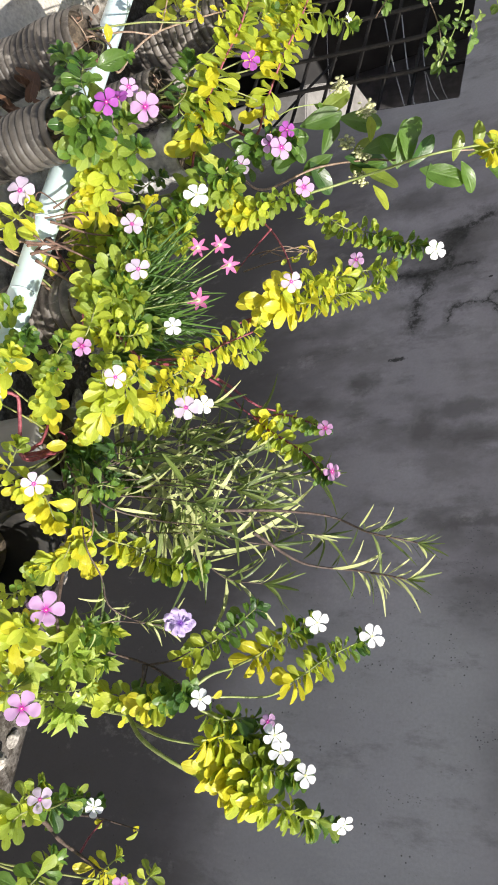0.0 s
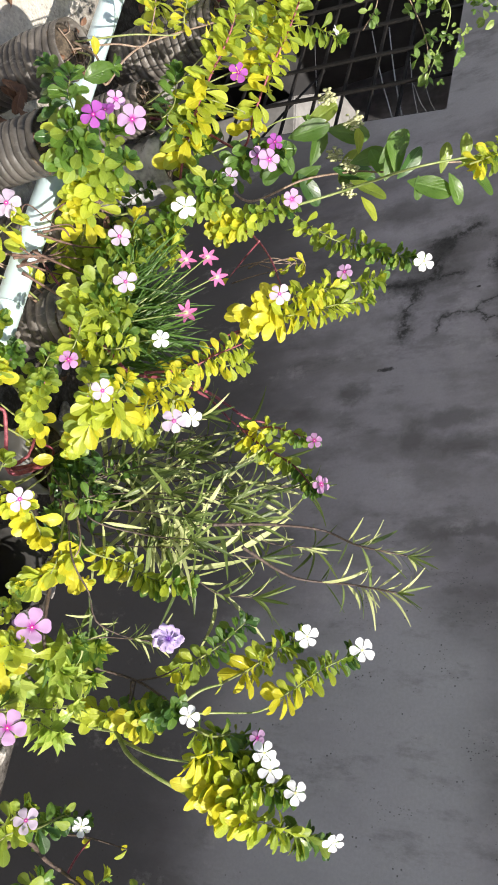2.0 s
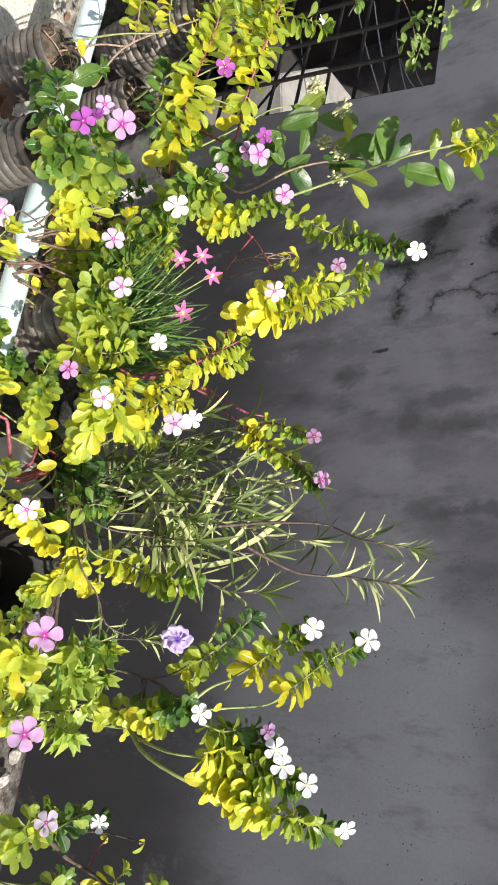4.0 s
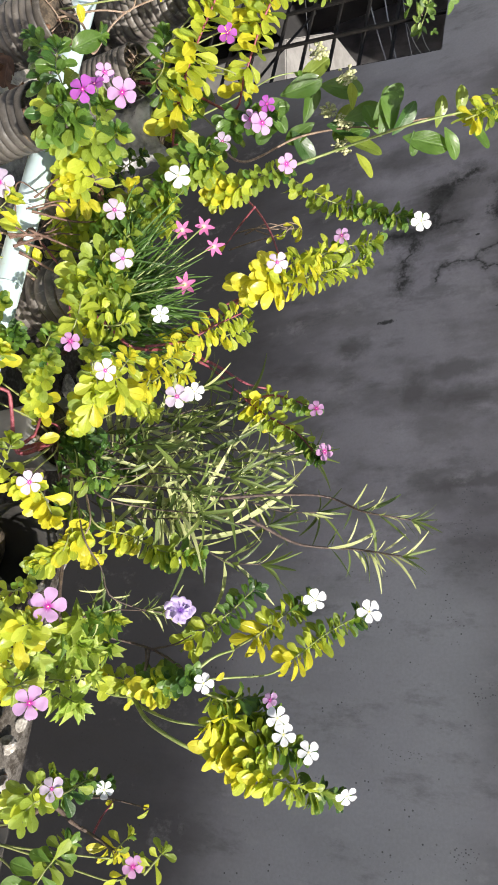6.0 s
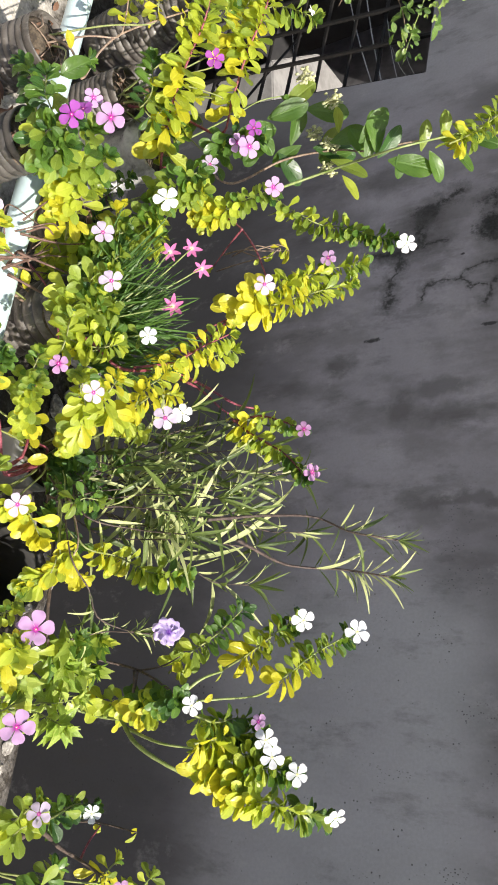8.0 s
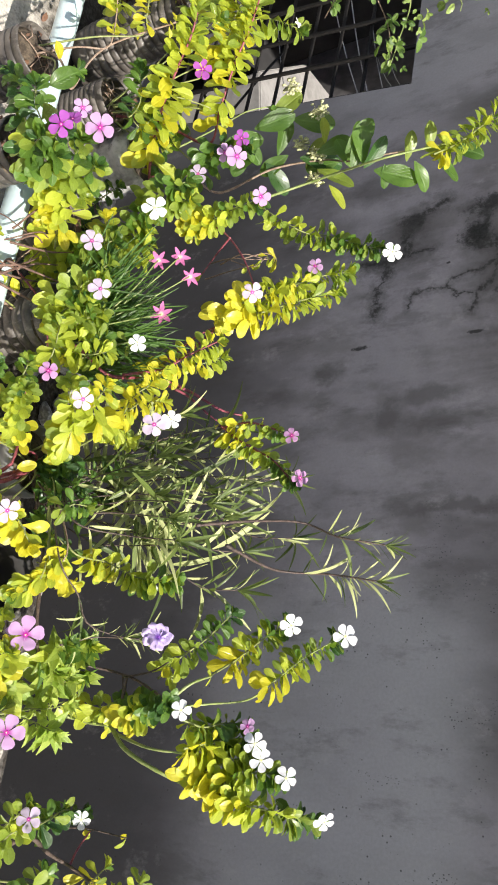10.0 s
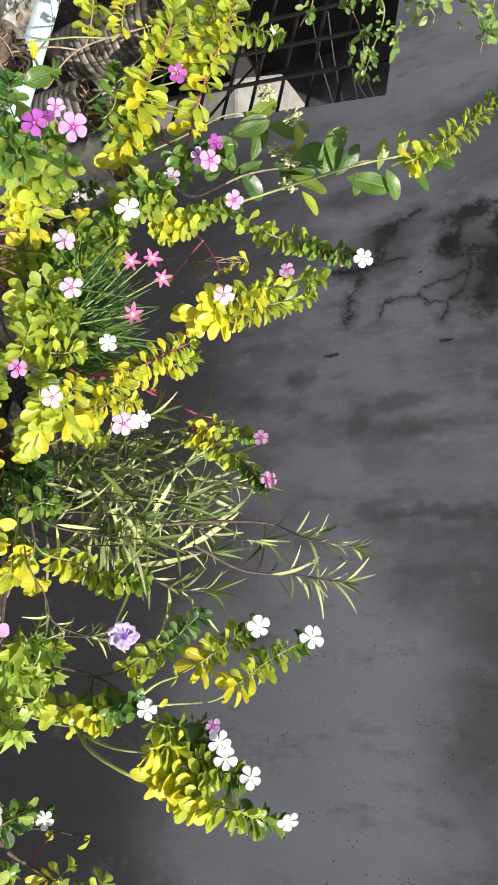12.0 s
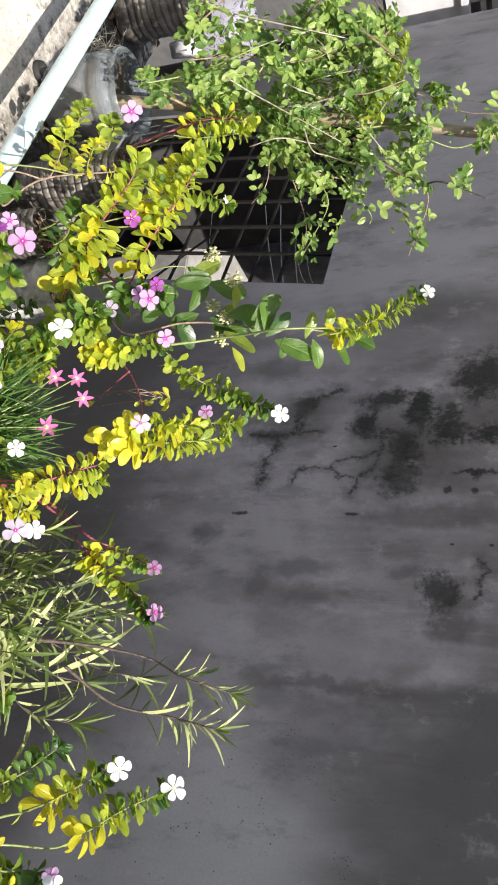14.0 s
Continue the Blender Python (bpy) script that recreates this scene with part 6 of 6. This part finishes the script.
sprig(v, [(1.149, -1.836, 0.299), (1.155, -1.820, 0.326), (1.146, -1.805, 0.355)], leaf=0.0402, tones=(0.35, 0.5), start=0.05, gap=0.0053)
sprig(v, [(1.037, -1.773, 0.283), (1.025, -1.774, 0.301), (1.015, -1.772, 0.316)], leaf=0.0382, tones=(0.5, 0.6), start=0.05, gap=0.0059)
sprig(v, [(1.208, -1.829, 0.324), (1.205, -1.795, 0.344), (1.188, -1.772, 0.360)], leaf=0.0308, tones=(0.2, 0.4), start=0.1, gap=0.0052)
sprig(v, [(1.237, -1.837, 0.319), (1.216, -1.845, 0.333), (1.189, -1.849, 0.334)], leaf=0.0285, tones=(0.3, 0.5), start=0.05, gap=0.0051)
flower(v, (1.134, -1.847, 0.393), "palepink", 0.0175)
flower(v, (1.173, -1.761, 0.406), "white", 0.0154)
sprig(v, [(1.162, -1.736, 0.271), (1.133, -1.715, 0.301), (1.124, -1.705, 0.343)], leaf=0.0242, tones=(0.4, 0.5), start=0.9)
sprig(v, [(1.056, -1.849, 0.206), (1.099, -1.831, 0.244), (1.171, -1.837, 0.293), (1.233, -1.833, 0.313)], leaf=0.0216, tones=(0.3, 0.3), start=0.97, bark="r", r=0.0012)
flower(v, (1.301, -1.898, 0.392), "pink2", 0.0130)
flower(v, (1.068, -1.980, 0.257), "palepink", 0.0223)
sprig(v, [(1.115, -1.951, 0.162), (1.083, -1.909, 0.189), (1.064, -1.859, 0.218), (1.047, -1.845, 0.244)], leaf=0.0187, tones=(0.1, 0.1), start=0.95, bark="b", r=0.0024)
sprig(v, [(1.095, -1.912, 0.173), (1.084, -1.873, 0.192), (1.045, -1.863, 0.224), (1.028, -1.859, 0.238)], leaf=0.0188, tones=(0.1, 0.1), start=0.95, bark="b")
sprig(v, [(1.132, -1.964, 0.184), (1.110, -1.958, 0.220), (1.085, -1.959, 0.255)], leaf=0.0375, tones=(0.1, 0.3), start=0.2)
single_leaf(v, (1.095, -1.877, 0.226), (1.109, -1.888, 0.206), 0.22)
single_leaf(v, (1.096, -1.875, 0.234), (1.116, -1.853, 0.233), 0.02)
single_leaf(v, (1.077, -1.900, 0.225), (1.079, -1.928, 0.205), 0.15)

v = plant("vinca_plant", (1.317, -1.697, 0.185), "straggling vinca with red stems and yellow leaves", "plant", "flowering plants in cut-bottle pots")
sprig(v, [(1.303, -1.890, 0.214), (1.282, -1.889, 0.241), (1.276, -1.903, 0.289)], leaf=0.0283, tones=(0.6, 0.75), start=0.1, gap=0.0047)
sprig(v, [(1.239, -1.914, 0.196), (1.229, -1.914, 0.226), (1.226, -1.916, 0.254)], leaf=0.0291, tones=(0.5, 0.6), start=0.1)
sprig(v, [(1.348, -1.893, 0.227), (1.333, -1.893, 0.252), (1.312, -1.910, 0.283)], leaf=0.0374, tones=(0.05, 0.25), start=0.1)
sprig(v, [(1.273, -1.819, 0.229), (1.261, -1.839, 0.275), (1.239, -1.847, 0.292)], leaf=0.0257, tones=(0.45, 0.6), start=0.1, gap=0.0048)
sprig(v, [(1.329, -1.770, 0.228), (1.318, -1.796, 0.252), (1.312, -1.839, 0.292), (1.301, -1.865, 0.323)], leaf=0.0270, tones=(0.15, 0.5), start=0.1, bark="r", gap=0.0047)
sprig(v, [(1.387, -1.786, 0.213), (1.358, -1.769, 0.226), (1.329, -1.770, 0.228)], leaf=0.0174, tones=(0.2, 0.2), start=0.98, bark="r", r=0.0031)
sprig(v, [(1.397, -1.794, 0.231), (1.349, -1.825, 0.232), (1.328, -1.848, 0.240), (1.331, -1.866, 0.230)], leaf=0.0169, tones=(0.2, 0.2), start=0.98, bark="r", r=0.0034)
single_leaf(v, (1.367, -1.769, 0.240), (1.355, -1.753, 0.261), 0.15)
single_leaf(v, (1.366, -1.769, 0.239), (1.359, -1.763, 0.249), 0.2)
sprig(v, [(1.476, -1.844, 0.241), (1.450, -1.844, 0.267), (1.417, -1.852, 0.283)], leaf=0.0336, tones=(0.1, 0.45), start=0.1)
sprig(v, [(1.449, -1.834, 0.266), (1.464, -1.828, 0.293), (1.466, -1.826, 0.319)], leaf=0.0268, tones=(0.1, 0.2), start=0.2)
flower(v, (1.487, -1.880, 0.370), "palepink", 0.0162)
sprig(v, [(1.450, -1.817, 0.295), (1.467, -1.803, 0.311), (1.493, -1.789, 0.325)], leaf=0.0315, tones=(0.05, 0.12), start=0.2, gap=0.0056)

v = plant("vinca_plant", (1.317, -1.697, 0.185), "yellow-leaved vinca with white pink-eyed flowers", "plant", "flowering plants in cut-bottle pots")
sprig(v, [(1.362, -1.666, 0.226), (1.312, -1.716, 0.263), (1.302, -1.778, 0.336), (1.290, -1.802, 0.376)], leaf=0.0345, tones=(0.08, 0.25), start=0.35, gap=0.0057)
sprig(v, [(1.293, -1.789, 0.356), (1.296, -1.763, 0.368), (1.281, -1.713, 0.352), (1.282, -1.671, 0.351)], leaf=0.0339, tones=(0.15, 0.32), start=0.05, gap=0.0052)
sprig(v, [(1.306, -1.781, 0.349), (1.327, -1.776, 0.333), (1.339, -1.755, 0.298)], leaf=0.0316, tones=(0.12, 0.28), start=0.1, gap=0.0055)
sprig(v, [(1.304, -1.790, 0.372), (1.286, -1.794, 0.388), (1.269, -1.795, 0.399)], leaf=0.0307, tones=(0.2, 0.15), start=0.1, gap=0.0053)
sprig(v, [(1.310, -1.801, 0.361), (1.294, -1.822, 0.363), (1.281, -1.829, 0.369)], leaf=0.0290, tones=(0.3, 0.45), start=0.1, gap=0.0049)
flower(v, (1.316, -1.843, 0.410), "palepink", 0.0159)
sprig(v, [(1.282, -1.721, 0.368), (1.244, -1.722, 0.385), (1.216, -1.712, 0.410)], leaf=0.0308, tones=(0.05, 0.15), start=0.1, gap=0.0057)
sprig(v, [(1.273, -1.723, 0.372), (1.236, -1.697, 0.385), (1.223, -1.670, 0.403)], leaf=0.0242, tones=(0.02, 0.1), start=0.2, gap=0.0053)
flower(v, (1.303, -1.736, 0.449), "palepink", 0.0181)
flower(v, (1.274, -1.696, 0.446), "white", 0.0157)
sprig(v, [(1.432, -1.727, 0.284), (1.462, -1.718, 0.308), (1.473, -1.704, 0.317)], leaf=0.0234, tones=(0.7, 0.75), start=0.3)
sprig(v, [(1.473, -1.723, 0.331), (1.505, -1.729, 0.329), (1.529, -1.750, 0.320), (1.552, -1.773, 0.302)], leaf=0.0289, tones=(0.02, 0.3), start=0.05, bark="b", gap=0.0041)
sprig(v, [(1.517, -1.748, 0.324), (1.543, -1.752, 0.313), (1.556, -1.767, 0.307)], leaf=0.0270, tones=(0.1, 0.5), start=0.05, gap=0.0040)
sprig(v, [(1.500, -1.745, 0.325), (1.513, -1.709, 0.320), (1.516, -1.686, 0.318)], leaf=0.0277, tones=(0.02, 0.05), start=0.1, gap=0.0050)
sprig(v, [(1.477, -1.713, 0.330), (1.474, -1.649, 0.345), (1.490, -1.625, 0.387), (1.492, -1.613, 0.439)], leaf=0.0315, tones=(0.05, 0.7), start=0.15, gap=0.0046)

v = plant("vinca_plant", (1.102, -1.772, 0.185), "yellow vinca spray on red stems before the wall", "plant", "flowering plants in cut-bottle pots")
sprig(v, [(1.168, -1.683, 0.298), (1.107, -1.589, 0.310), (1.044, -1.555, 0.352), (1.013, -1.582, 0.433)], leaf=0.0197, tones=(0.1, 0.1), start=0.98, bark="r", r=0.0024)
sprig(v, [(1.114, -1.611, 0.327), (1.028, -1.571, 0.375), (1.025, -1.589, 0.470)], leaf=0.0197, tones=(0.1, 0.1), start=0.98, bark="r", root=False)
sprig(v, [(0.998, -1.574, 0.404), (1.007, -1.605, 0.475), (0.968, -1.569, 0.516), (0.892, -1.497, 0.547), (0.876, -1.477, 0.596)], leaf=0.0386, tones=(0.03, 0.5), start=0.05, gap=0.0057, root=False)
sprig(v, [(1.013, -1.578, 0.430), (1.020, -1.585, 0.488), (0.970, -1.534, 0.522), (0.911, -1.470, 0.554), (0.900, -1.460, 0.573)], leaf=0.0366, tones=(0.05, 0.45), start=0.05, gap=0.0062, root=False)
flower(v, (1.016, -1.637, 0.511), "palepink", 0.0178)
flower(v, (0.897, -1.533, 0.564), "pink", 0.0139, tilt=45)
sprig(v, [(1.171, -1.685, 0.323), (1.127, -1.623, 0.350), (1.092, -1.603, 0.386), (1.068, -1.592, 0.427)], leaf=0.0324, tones=(0.1, 0.35), start=0.3, bark="r", gap=0.0059, root=False)
sprig(v, [(1.134, -1.623, 0.339), (1.103, -1.582, 0.376), (1.080, -1.563, 0.419)], leaf=0.0331, tones=(0.12, 0.4), start=0.2, gap=0.0064, root=False)
sprig(v, [(1.132, -1.619, 0.323), (1.107, -1.512, 0.333), (1.080, -1.393, 0.327), (1.070, -1.347, 0.351)], leaf=0.0210, tones=(0.1, 0.1), start=0.98, bark="r", r=0.0025, root=False)
sprig(v, [(1.131, -1.611, 0.318), (1.112, -1.509, 0.325), (1.102, -1.421, 0.315), (1.097, -1.378, 0.316)], leaf=0.0209, tones=(0.1, 0.1), start=0.98, bark="r", r=0.0021, root=False)
sprig(v, [(1.196, -1.524, 0.419), (1.188, -1.517, 0.467), (1.199, -1.508, 0.507), (1.215, -1.511, 0.539)], leaf=0.0253, tones=(0.05, 0.75), start=0.05, bark="r", gap=0.0072, root=False)
sprig(v, [(1.193, -1.528, 0.419), (1.213, -1.507, 0.445), (1.230, -1.498, 0.476), (1.251, -1.487, 0.510), (1.288, -1.484, 0.544)], leaf=0.0271, tones=(0.05, 0.85), start=0.05, bark="r", gap=0.0071, root=False)
flower(v, (1.226, -1.524, 0.555), "pink2", 0.0130, tilt=35)
flower(v, (1.289, -1.498, 0.565), "pink2", 0.0137)

v = plant("vinca_plant", (0.591, -1.62, 0.185), "tall leggy vinca with white flowers at the tips", "plant", "flowering plants in cut-bottle pots")
sprig(v, [(0.709, -1.516, 0.247), (0.695, -1.519, 0.332), (0.654, -1.490, 0.394), (0.599, -1.447, 0.447), (0.597, -1.452, 0.537), (0.646, -1.501, 0.663), (0.572, -1.428, 0.761)], leaf=0.0240, tones=(0.4, 0.4), start=0.98, bark="s", r=0.0031)
sprig(v, [(0.710, -1.520, 0.425), (0.728, -1.489, 0.457), (0.733, -1.448, 0.491), (0.724, -1.420, 0.520), (0.753, -1.406, 0.583), (0.769, -1.394, 0.636)], leaf=0.0312, tones=(0.35, 0.75), start=0.05, gap=0.0071, root=False)
flower(v, (0.798, -1.415, 0.659), "white", 0.0200)
sprig(v, [(0.791, -1.598, 0.309), (0.799, -1.606, 0.365), (0.806, -1.624, 0.435), (0.801, -1.622, 0.484)], leaf=0.0348, tones=(0.12, 0.6), start=0.05, gap=0.0061)
sprig(v, [(0.794, -1.590, 0.299), (0.792, -1.606, 0.345), (0.801, -1.646, 0.351)], leaf=0.0311, tones=(0.1, 0.15), start=0.2, gap=0.0074)
flower(v, (0.828, -1.656, 0.509), "pink", 0.0166, tilt=25)
sprig(v, [(0.786, -1.616, 0.347), (0.827, -1.594, 0.402), (0.896, -1.592, 0.451), (0.976, -1.589, 0.488)], leaf=0.0210, tones=(0.1, 0.1), start=0.99, bark="r", r=0.0019)
sprig(v, [(0.846, -1.599, 0.420), (0.860, -1.575, 0.375), (0.890, -1.569, 0.349)], leaf=0.0215, tones=(0.1, 0.1), start=0.99, bark="r", r=0.0014, root=False)
sprig(v, [(0.841, -1.541, 0.341), (0.866, -1.567, 0.407), (0.878, -1.564, 0.454), (0.862, -1.535, 0.484)], leaf=0.0215, tones=(0.1, 0.1), start=0.99, bark="b", r=0.0012, root=False)
sprig(v, [(0.859, -1.551, 0.374), (0.866, -1.571, 0.432), (0.872, -1.556, 0.466)], leaf=0.0214, tones=(0.1, 0.1), start=0.99, bark="b", r=0.0012, root=False)
sprig(v, [(0.871, -1.567, 0.408), (0.896, -1.565, 0.457), (0.863, -1.549, 0.473)], leaf=0.0211, tones=(0.1, 0.1), start=0.99, bark="b", r=0.0011, root=False)
sprig(v, [(0.870, -1.533, 0.331), (0.888, -1.558, 0.394), (0.896, -1.569, 0.448)], leaf=0.0215, tones=(0.1, 0.1), start=0.99, bark="b", r=0.0012, root=False)
sprig(v, [(0.877, -1.571, 0.434), (0.859, -1.553, 0.469), (0.860, -1.540, 0.481)], leaf=0.0212, tones=(0.1, 0.1), start=0.99, bark="b", r=0.0012, root=False)
sprig(v, [(0.625, -1.459, 0.744), (0.564, -1.416, 0.781), (0.473, -1.376, 0.839), (0.443, -1.394, 0.907)], leaf=0.0374, tones=(0.25, 0.65), start=0.05, gap=0.0070, root=False)
flower(v, (0.463, -1.416, 0.925), "white", 0.0183, tilt=30)

v = plant("vinca_plant", (1.717, -1.737, 0.185), "spreading vinca with white flowers on arching stems", "plant", "flowering plants in cut-bottle pots")
sprig(v, [(1.678, -1.549, 0.195), (1.673, -1.494, 0.203), (1.679, -1.490, 0.247), (1.680, -1.493, 0.287)], leaf=0.0188, tones=(0.4, 0.4), start=0.98, bark="s", r=0.0043)
sprig(v, [(1.680, -1.493, 0.287), (1.714, -1.512, 0.338), (1.739, -1.508, 0.402), (1.756, -1.465, 0.453), (1.757, -1.467, 0.493)], leaf=0.0176, tones=(0.4, 0.4), start=0.98, bark="s", r=0.0032, root=False)
sprig(v, [(1.693, -1.498, 0.306), (1.711, -1.537, 0.396), (1.713, -1.532, 0.451)], leaf=0.0173, tones=(0.4, 0.4), start=0.98, bark="s", r=0.0024, root=False)
sprig(v, [(1.648, -1.555, 0.430), (1.622, -1.548, 0.457), (1.604, -1.517, 0.470)], leaf=0.0167, tones=(0.4, 0.4), start=0.98, bark="s", r=0.0023, root=False)
sprig(v, [(1.612, -1.519, 0.378), (1.579, -1.513, 0.407), (1.545, -1.491, 0.433), (1.501, -1.469, 0.458)], leaf=0.0282, tones=(0.25, 0.95), start=0.1, gap=0.0041, root=False)
sprig(v, [(1.602, -1.506, 0.459), (1.564, -1.438, 0.458), (1.518, -1.393, 0.479), (1.490, -1.373, 0.503)], leaf=0.0326, tones=(0.05, 0.75), start=0.34, gap=0.0037, root=False)
flower(v, (1.499, -1.404, 0.532), "white", 0.0196, tilt=12)
sprig(v, [(1.655, -1.542, 0.423), (1.642, -1.509, 0.466), (1.619, -1.423, 0.481), (1.588, -1.398, 0.505), (1.539, -1.355, 0.534), (1.506, -1.338, 0.577)], leaf=0.0321, tones=(0.03, 0.8), start=0.56, bark="s", gap=0.0037, root=False)
flower(v, (1.507, -1.372, 0.610), "white", 0.0212, tilt=16)
sprig(v, [(1.649, -1.487, 0.190), (1.656, -1.489, 0.249), (1.654, -1.500, 0.323), (1.654, -1.569, 0.437)], leaf=0.0345, tones=(0.3, 0.9), start=0.1, gap=0.0051)
sprig(v, [(1.670, -1.510, 0.324), (1.665, -1.517, 0.343), (1.657, -1.537, 0.381)], leaf=0.0353, tones=(0.02, 0.3), start=0.1, gap=0.0045, root=False)
flower(v, (1.667, -1.607, 0.487), "white", 0.0147)
sprig(v, [(1.672, -1.559, 0.457), (1.675, -1.520, 0.471), (1.661, -1.469, 0.474), (1.658, -1.447, 0.491)], leaf=0.0271, tones=(0.5, 0.7), start=0.1, gap=0.0048, root=False)
flower(v, (1.664, -1.479, 0.518), "pink", 0.0114, tilt=40)
sprig(v, [(1.707, -1.536, 0.455), (1.694, -1.499, 0.467), (1.682, -1.466, 0.476), (1.680, -1.452, 0.502)], leaf=0.0340, tones=(0.1, 0.75), start=0.02, gap=0.0031, root=False)
sprig(v, [(1.739, -1.487, 0.436), (1.723, -1.477, 0.471), (1.709, -1.468, 0.496), (1.701, -1.459, 0.522)], leaf=0.0342, tones=(0.05, 0.6), start=0.02, gap=0.0031, root=False)
flower(v, (1.703, -1.635, 0.618), "white", 0.0153, tilt=5)
flower(v, (1.722, -1.650, 0.637), "white", 0.0156, tilt=5)
sprig(v, [(1.748, -1.470, 0.453), (1.732, -1.472, 0.495), (1.723, -1.464, 0.533), (1.724, -1.453, 0.561)], leaf=0.0322, tones=(0.05, 0.75), start=0.02, gap=0.0031, root=False)
flower(v, (1.729, -1.517, 0.606), "white", 0.0162, tilt=30)
sprig(v, [(1.748, -1.469, 0.468), (1.763, -1.463, 0.504), (1.768, -1.444, 0.545), (1.770, -1.359, 0.578)], leaf=0.0345, tones=(0.05, 0.85), start=0.05, gap=0.0035, root=False)
flower(v, (1.771, -1.384, 0.607), "white", 0.0179, tilt=35)
single_leaf(v, (1.765, -1.453, 0.465), (1.793, -1.451, 0.467), 0.05)
single_leaf(v, (1.653, -1.548, 0.467), (1.643, -1.543, 0.478), 0.35)
sprig(v, [(1.646, -1.825, 0.390), (1.645, -1.842, 0.377), (1.642, -1.852, 0.359)], leaf=0.0325, tones=(0.3, 0.6), start=0.1, gap=0.0051)
flower(v, (1.626, -1.829, 0.401), "pink", 0.0208)
flower(v, (1.628, -1.822, 0.380), "pink", 0.0161, tilt=30)
flower(v, (1.733, -1.804, 0.385), "pink", 0.0198)
sprig(v, [(1.711, -1.813, 0.332), (1.694, -1.803, 0.342), (1.677, -1.789, 0.340)], leaf=0.0295, tones=(0.1, 0.4), start=0.1)
sprig(v, [(1.717, -1.813, 0.336), (1.717, -1.807, 0.358), (1.706, -1.793, 0.361)], leaf=0.0262, tones=(0.4, 0.5), start=0.1)
sprig(v, [(1.681, -1.820, 0.314), (1.666, -1.821, 0.349), (1.649, -1.834, 0.381)], leaf=0.0391, tones=(0.02, 0.35), start=0.1, gap=0.0059)
sprig(v, [(1.614, -1.827, 0.310), (1.609, -1.830, 0.340), (1.602, -1.832, 0.359)], leaf=0.0206, tones=(0.35, 0.45), start=0.1)

v = plant("vinca_plant", (1.891, -1.654, 0.185), "small vinca with dark stems and pale flowers", "plant", "flowering plants in cut-bottle pots")
sprig(v, [(1.848, -1.720, 0.299), (1.831, -1.733, 0.349), (1.808, -1.730, 0.373)], leaf=0.0276, tones=(0.35, 0.55), start=0.1, gap=0.0055)
sprig(v, [(1.859, -1.726, 0.334), (1.838, -1.733, 0.361), (1.829, -1.726, 0.374)], leaf=0.0273, tones=(0.4, 0.6), start=0.1)
flower(v, (1.819, -1.735, 0.386), "palepink", 0.0147)
sprig(v, [(1.836, -1.699, 0.346), (1.823, -1.650, 0.334), (1.805, -1.584, 0.310), (1.806, -1.543, 0.306)], leaf=0.0283, tones=(0.8, 0.8), start=0.2, gap=0.0055)
single_leaf(v, (1.801, -1.578, 0.302), (1.789, -1.569, 0.313), 0.55)
single_leaf(v, (1.815, -1.636, 0.329), (1.793, -1.635, 0.330), 0.85)
flower(v, (1.814, -1.557, 0.320), "white", 0.0141)
sprig(v, [(1.840, -1.686, 0.345), (1.860, -1.595, 0.310), (1.874, -1.544, 0.310), (1.888, -1.534, 0.342)], leaf=0.0254, tones=(0.1, 0.2), start=0.9, bark="d", r=0.0036)
sprig(v, [(1.829, -1.598, 0.305), (1.825, -1.514, 0.295), (1.829, -1.486, 0.350)], leaf=0.0176, tones=(0.1, 0.1), start=0.99, bark="d", root=False)
sprig(v, [(1.872, -1.547, 0.308), (1.851, -1.532, 0.304), (1.827, -1.516, 0.307)], leaf=0.0178, tones=(0.1, 0.1), start=0.99, bark="r", r=0.0013, root=False)
sprig(v, [(1.895, -1.542, 0.344), (1.883, -1.528, 0.340), (1.870, -1.516, 0.344)], leaf=0.0260, tones=(0.15, 0.35), start=0.1, gap=0.0105)
sprig(v, [(1.933, -1.666, 0.324), (1.912, -1.662, 0.339), (1.884, -1.638, 0.342)], leaf=0.0341, tones=(0.6, 0.65), start=0.1, gap=0.0049)
sprig(v, [(1.918, -1.573, 0.375), (1.906, -1.555, 0.385), (1.895, -1.542, 0.385)], leaf=0.0250, tones=(0.2, 0.4), start=0.1, gap=0.0105)
flower(v, (1.897, -1.563, 0.397), "pink2", 0.0135)
sprig(v, [(1.904, -1.553, 0.409), (1.889, -1.543, 0.415), (1.877, -1.537, 0.420)], leaf=0.0251, tones=(0.3, 0.4), start=0.3, root=False)

flush_foliage()
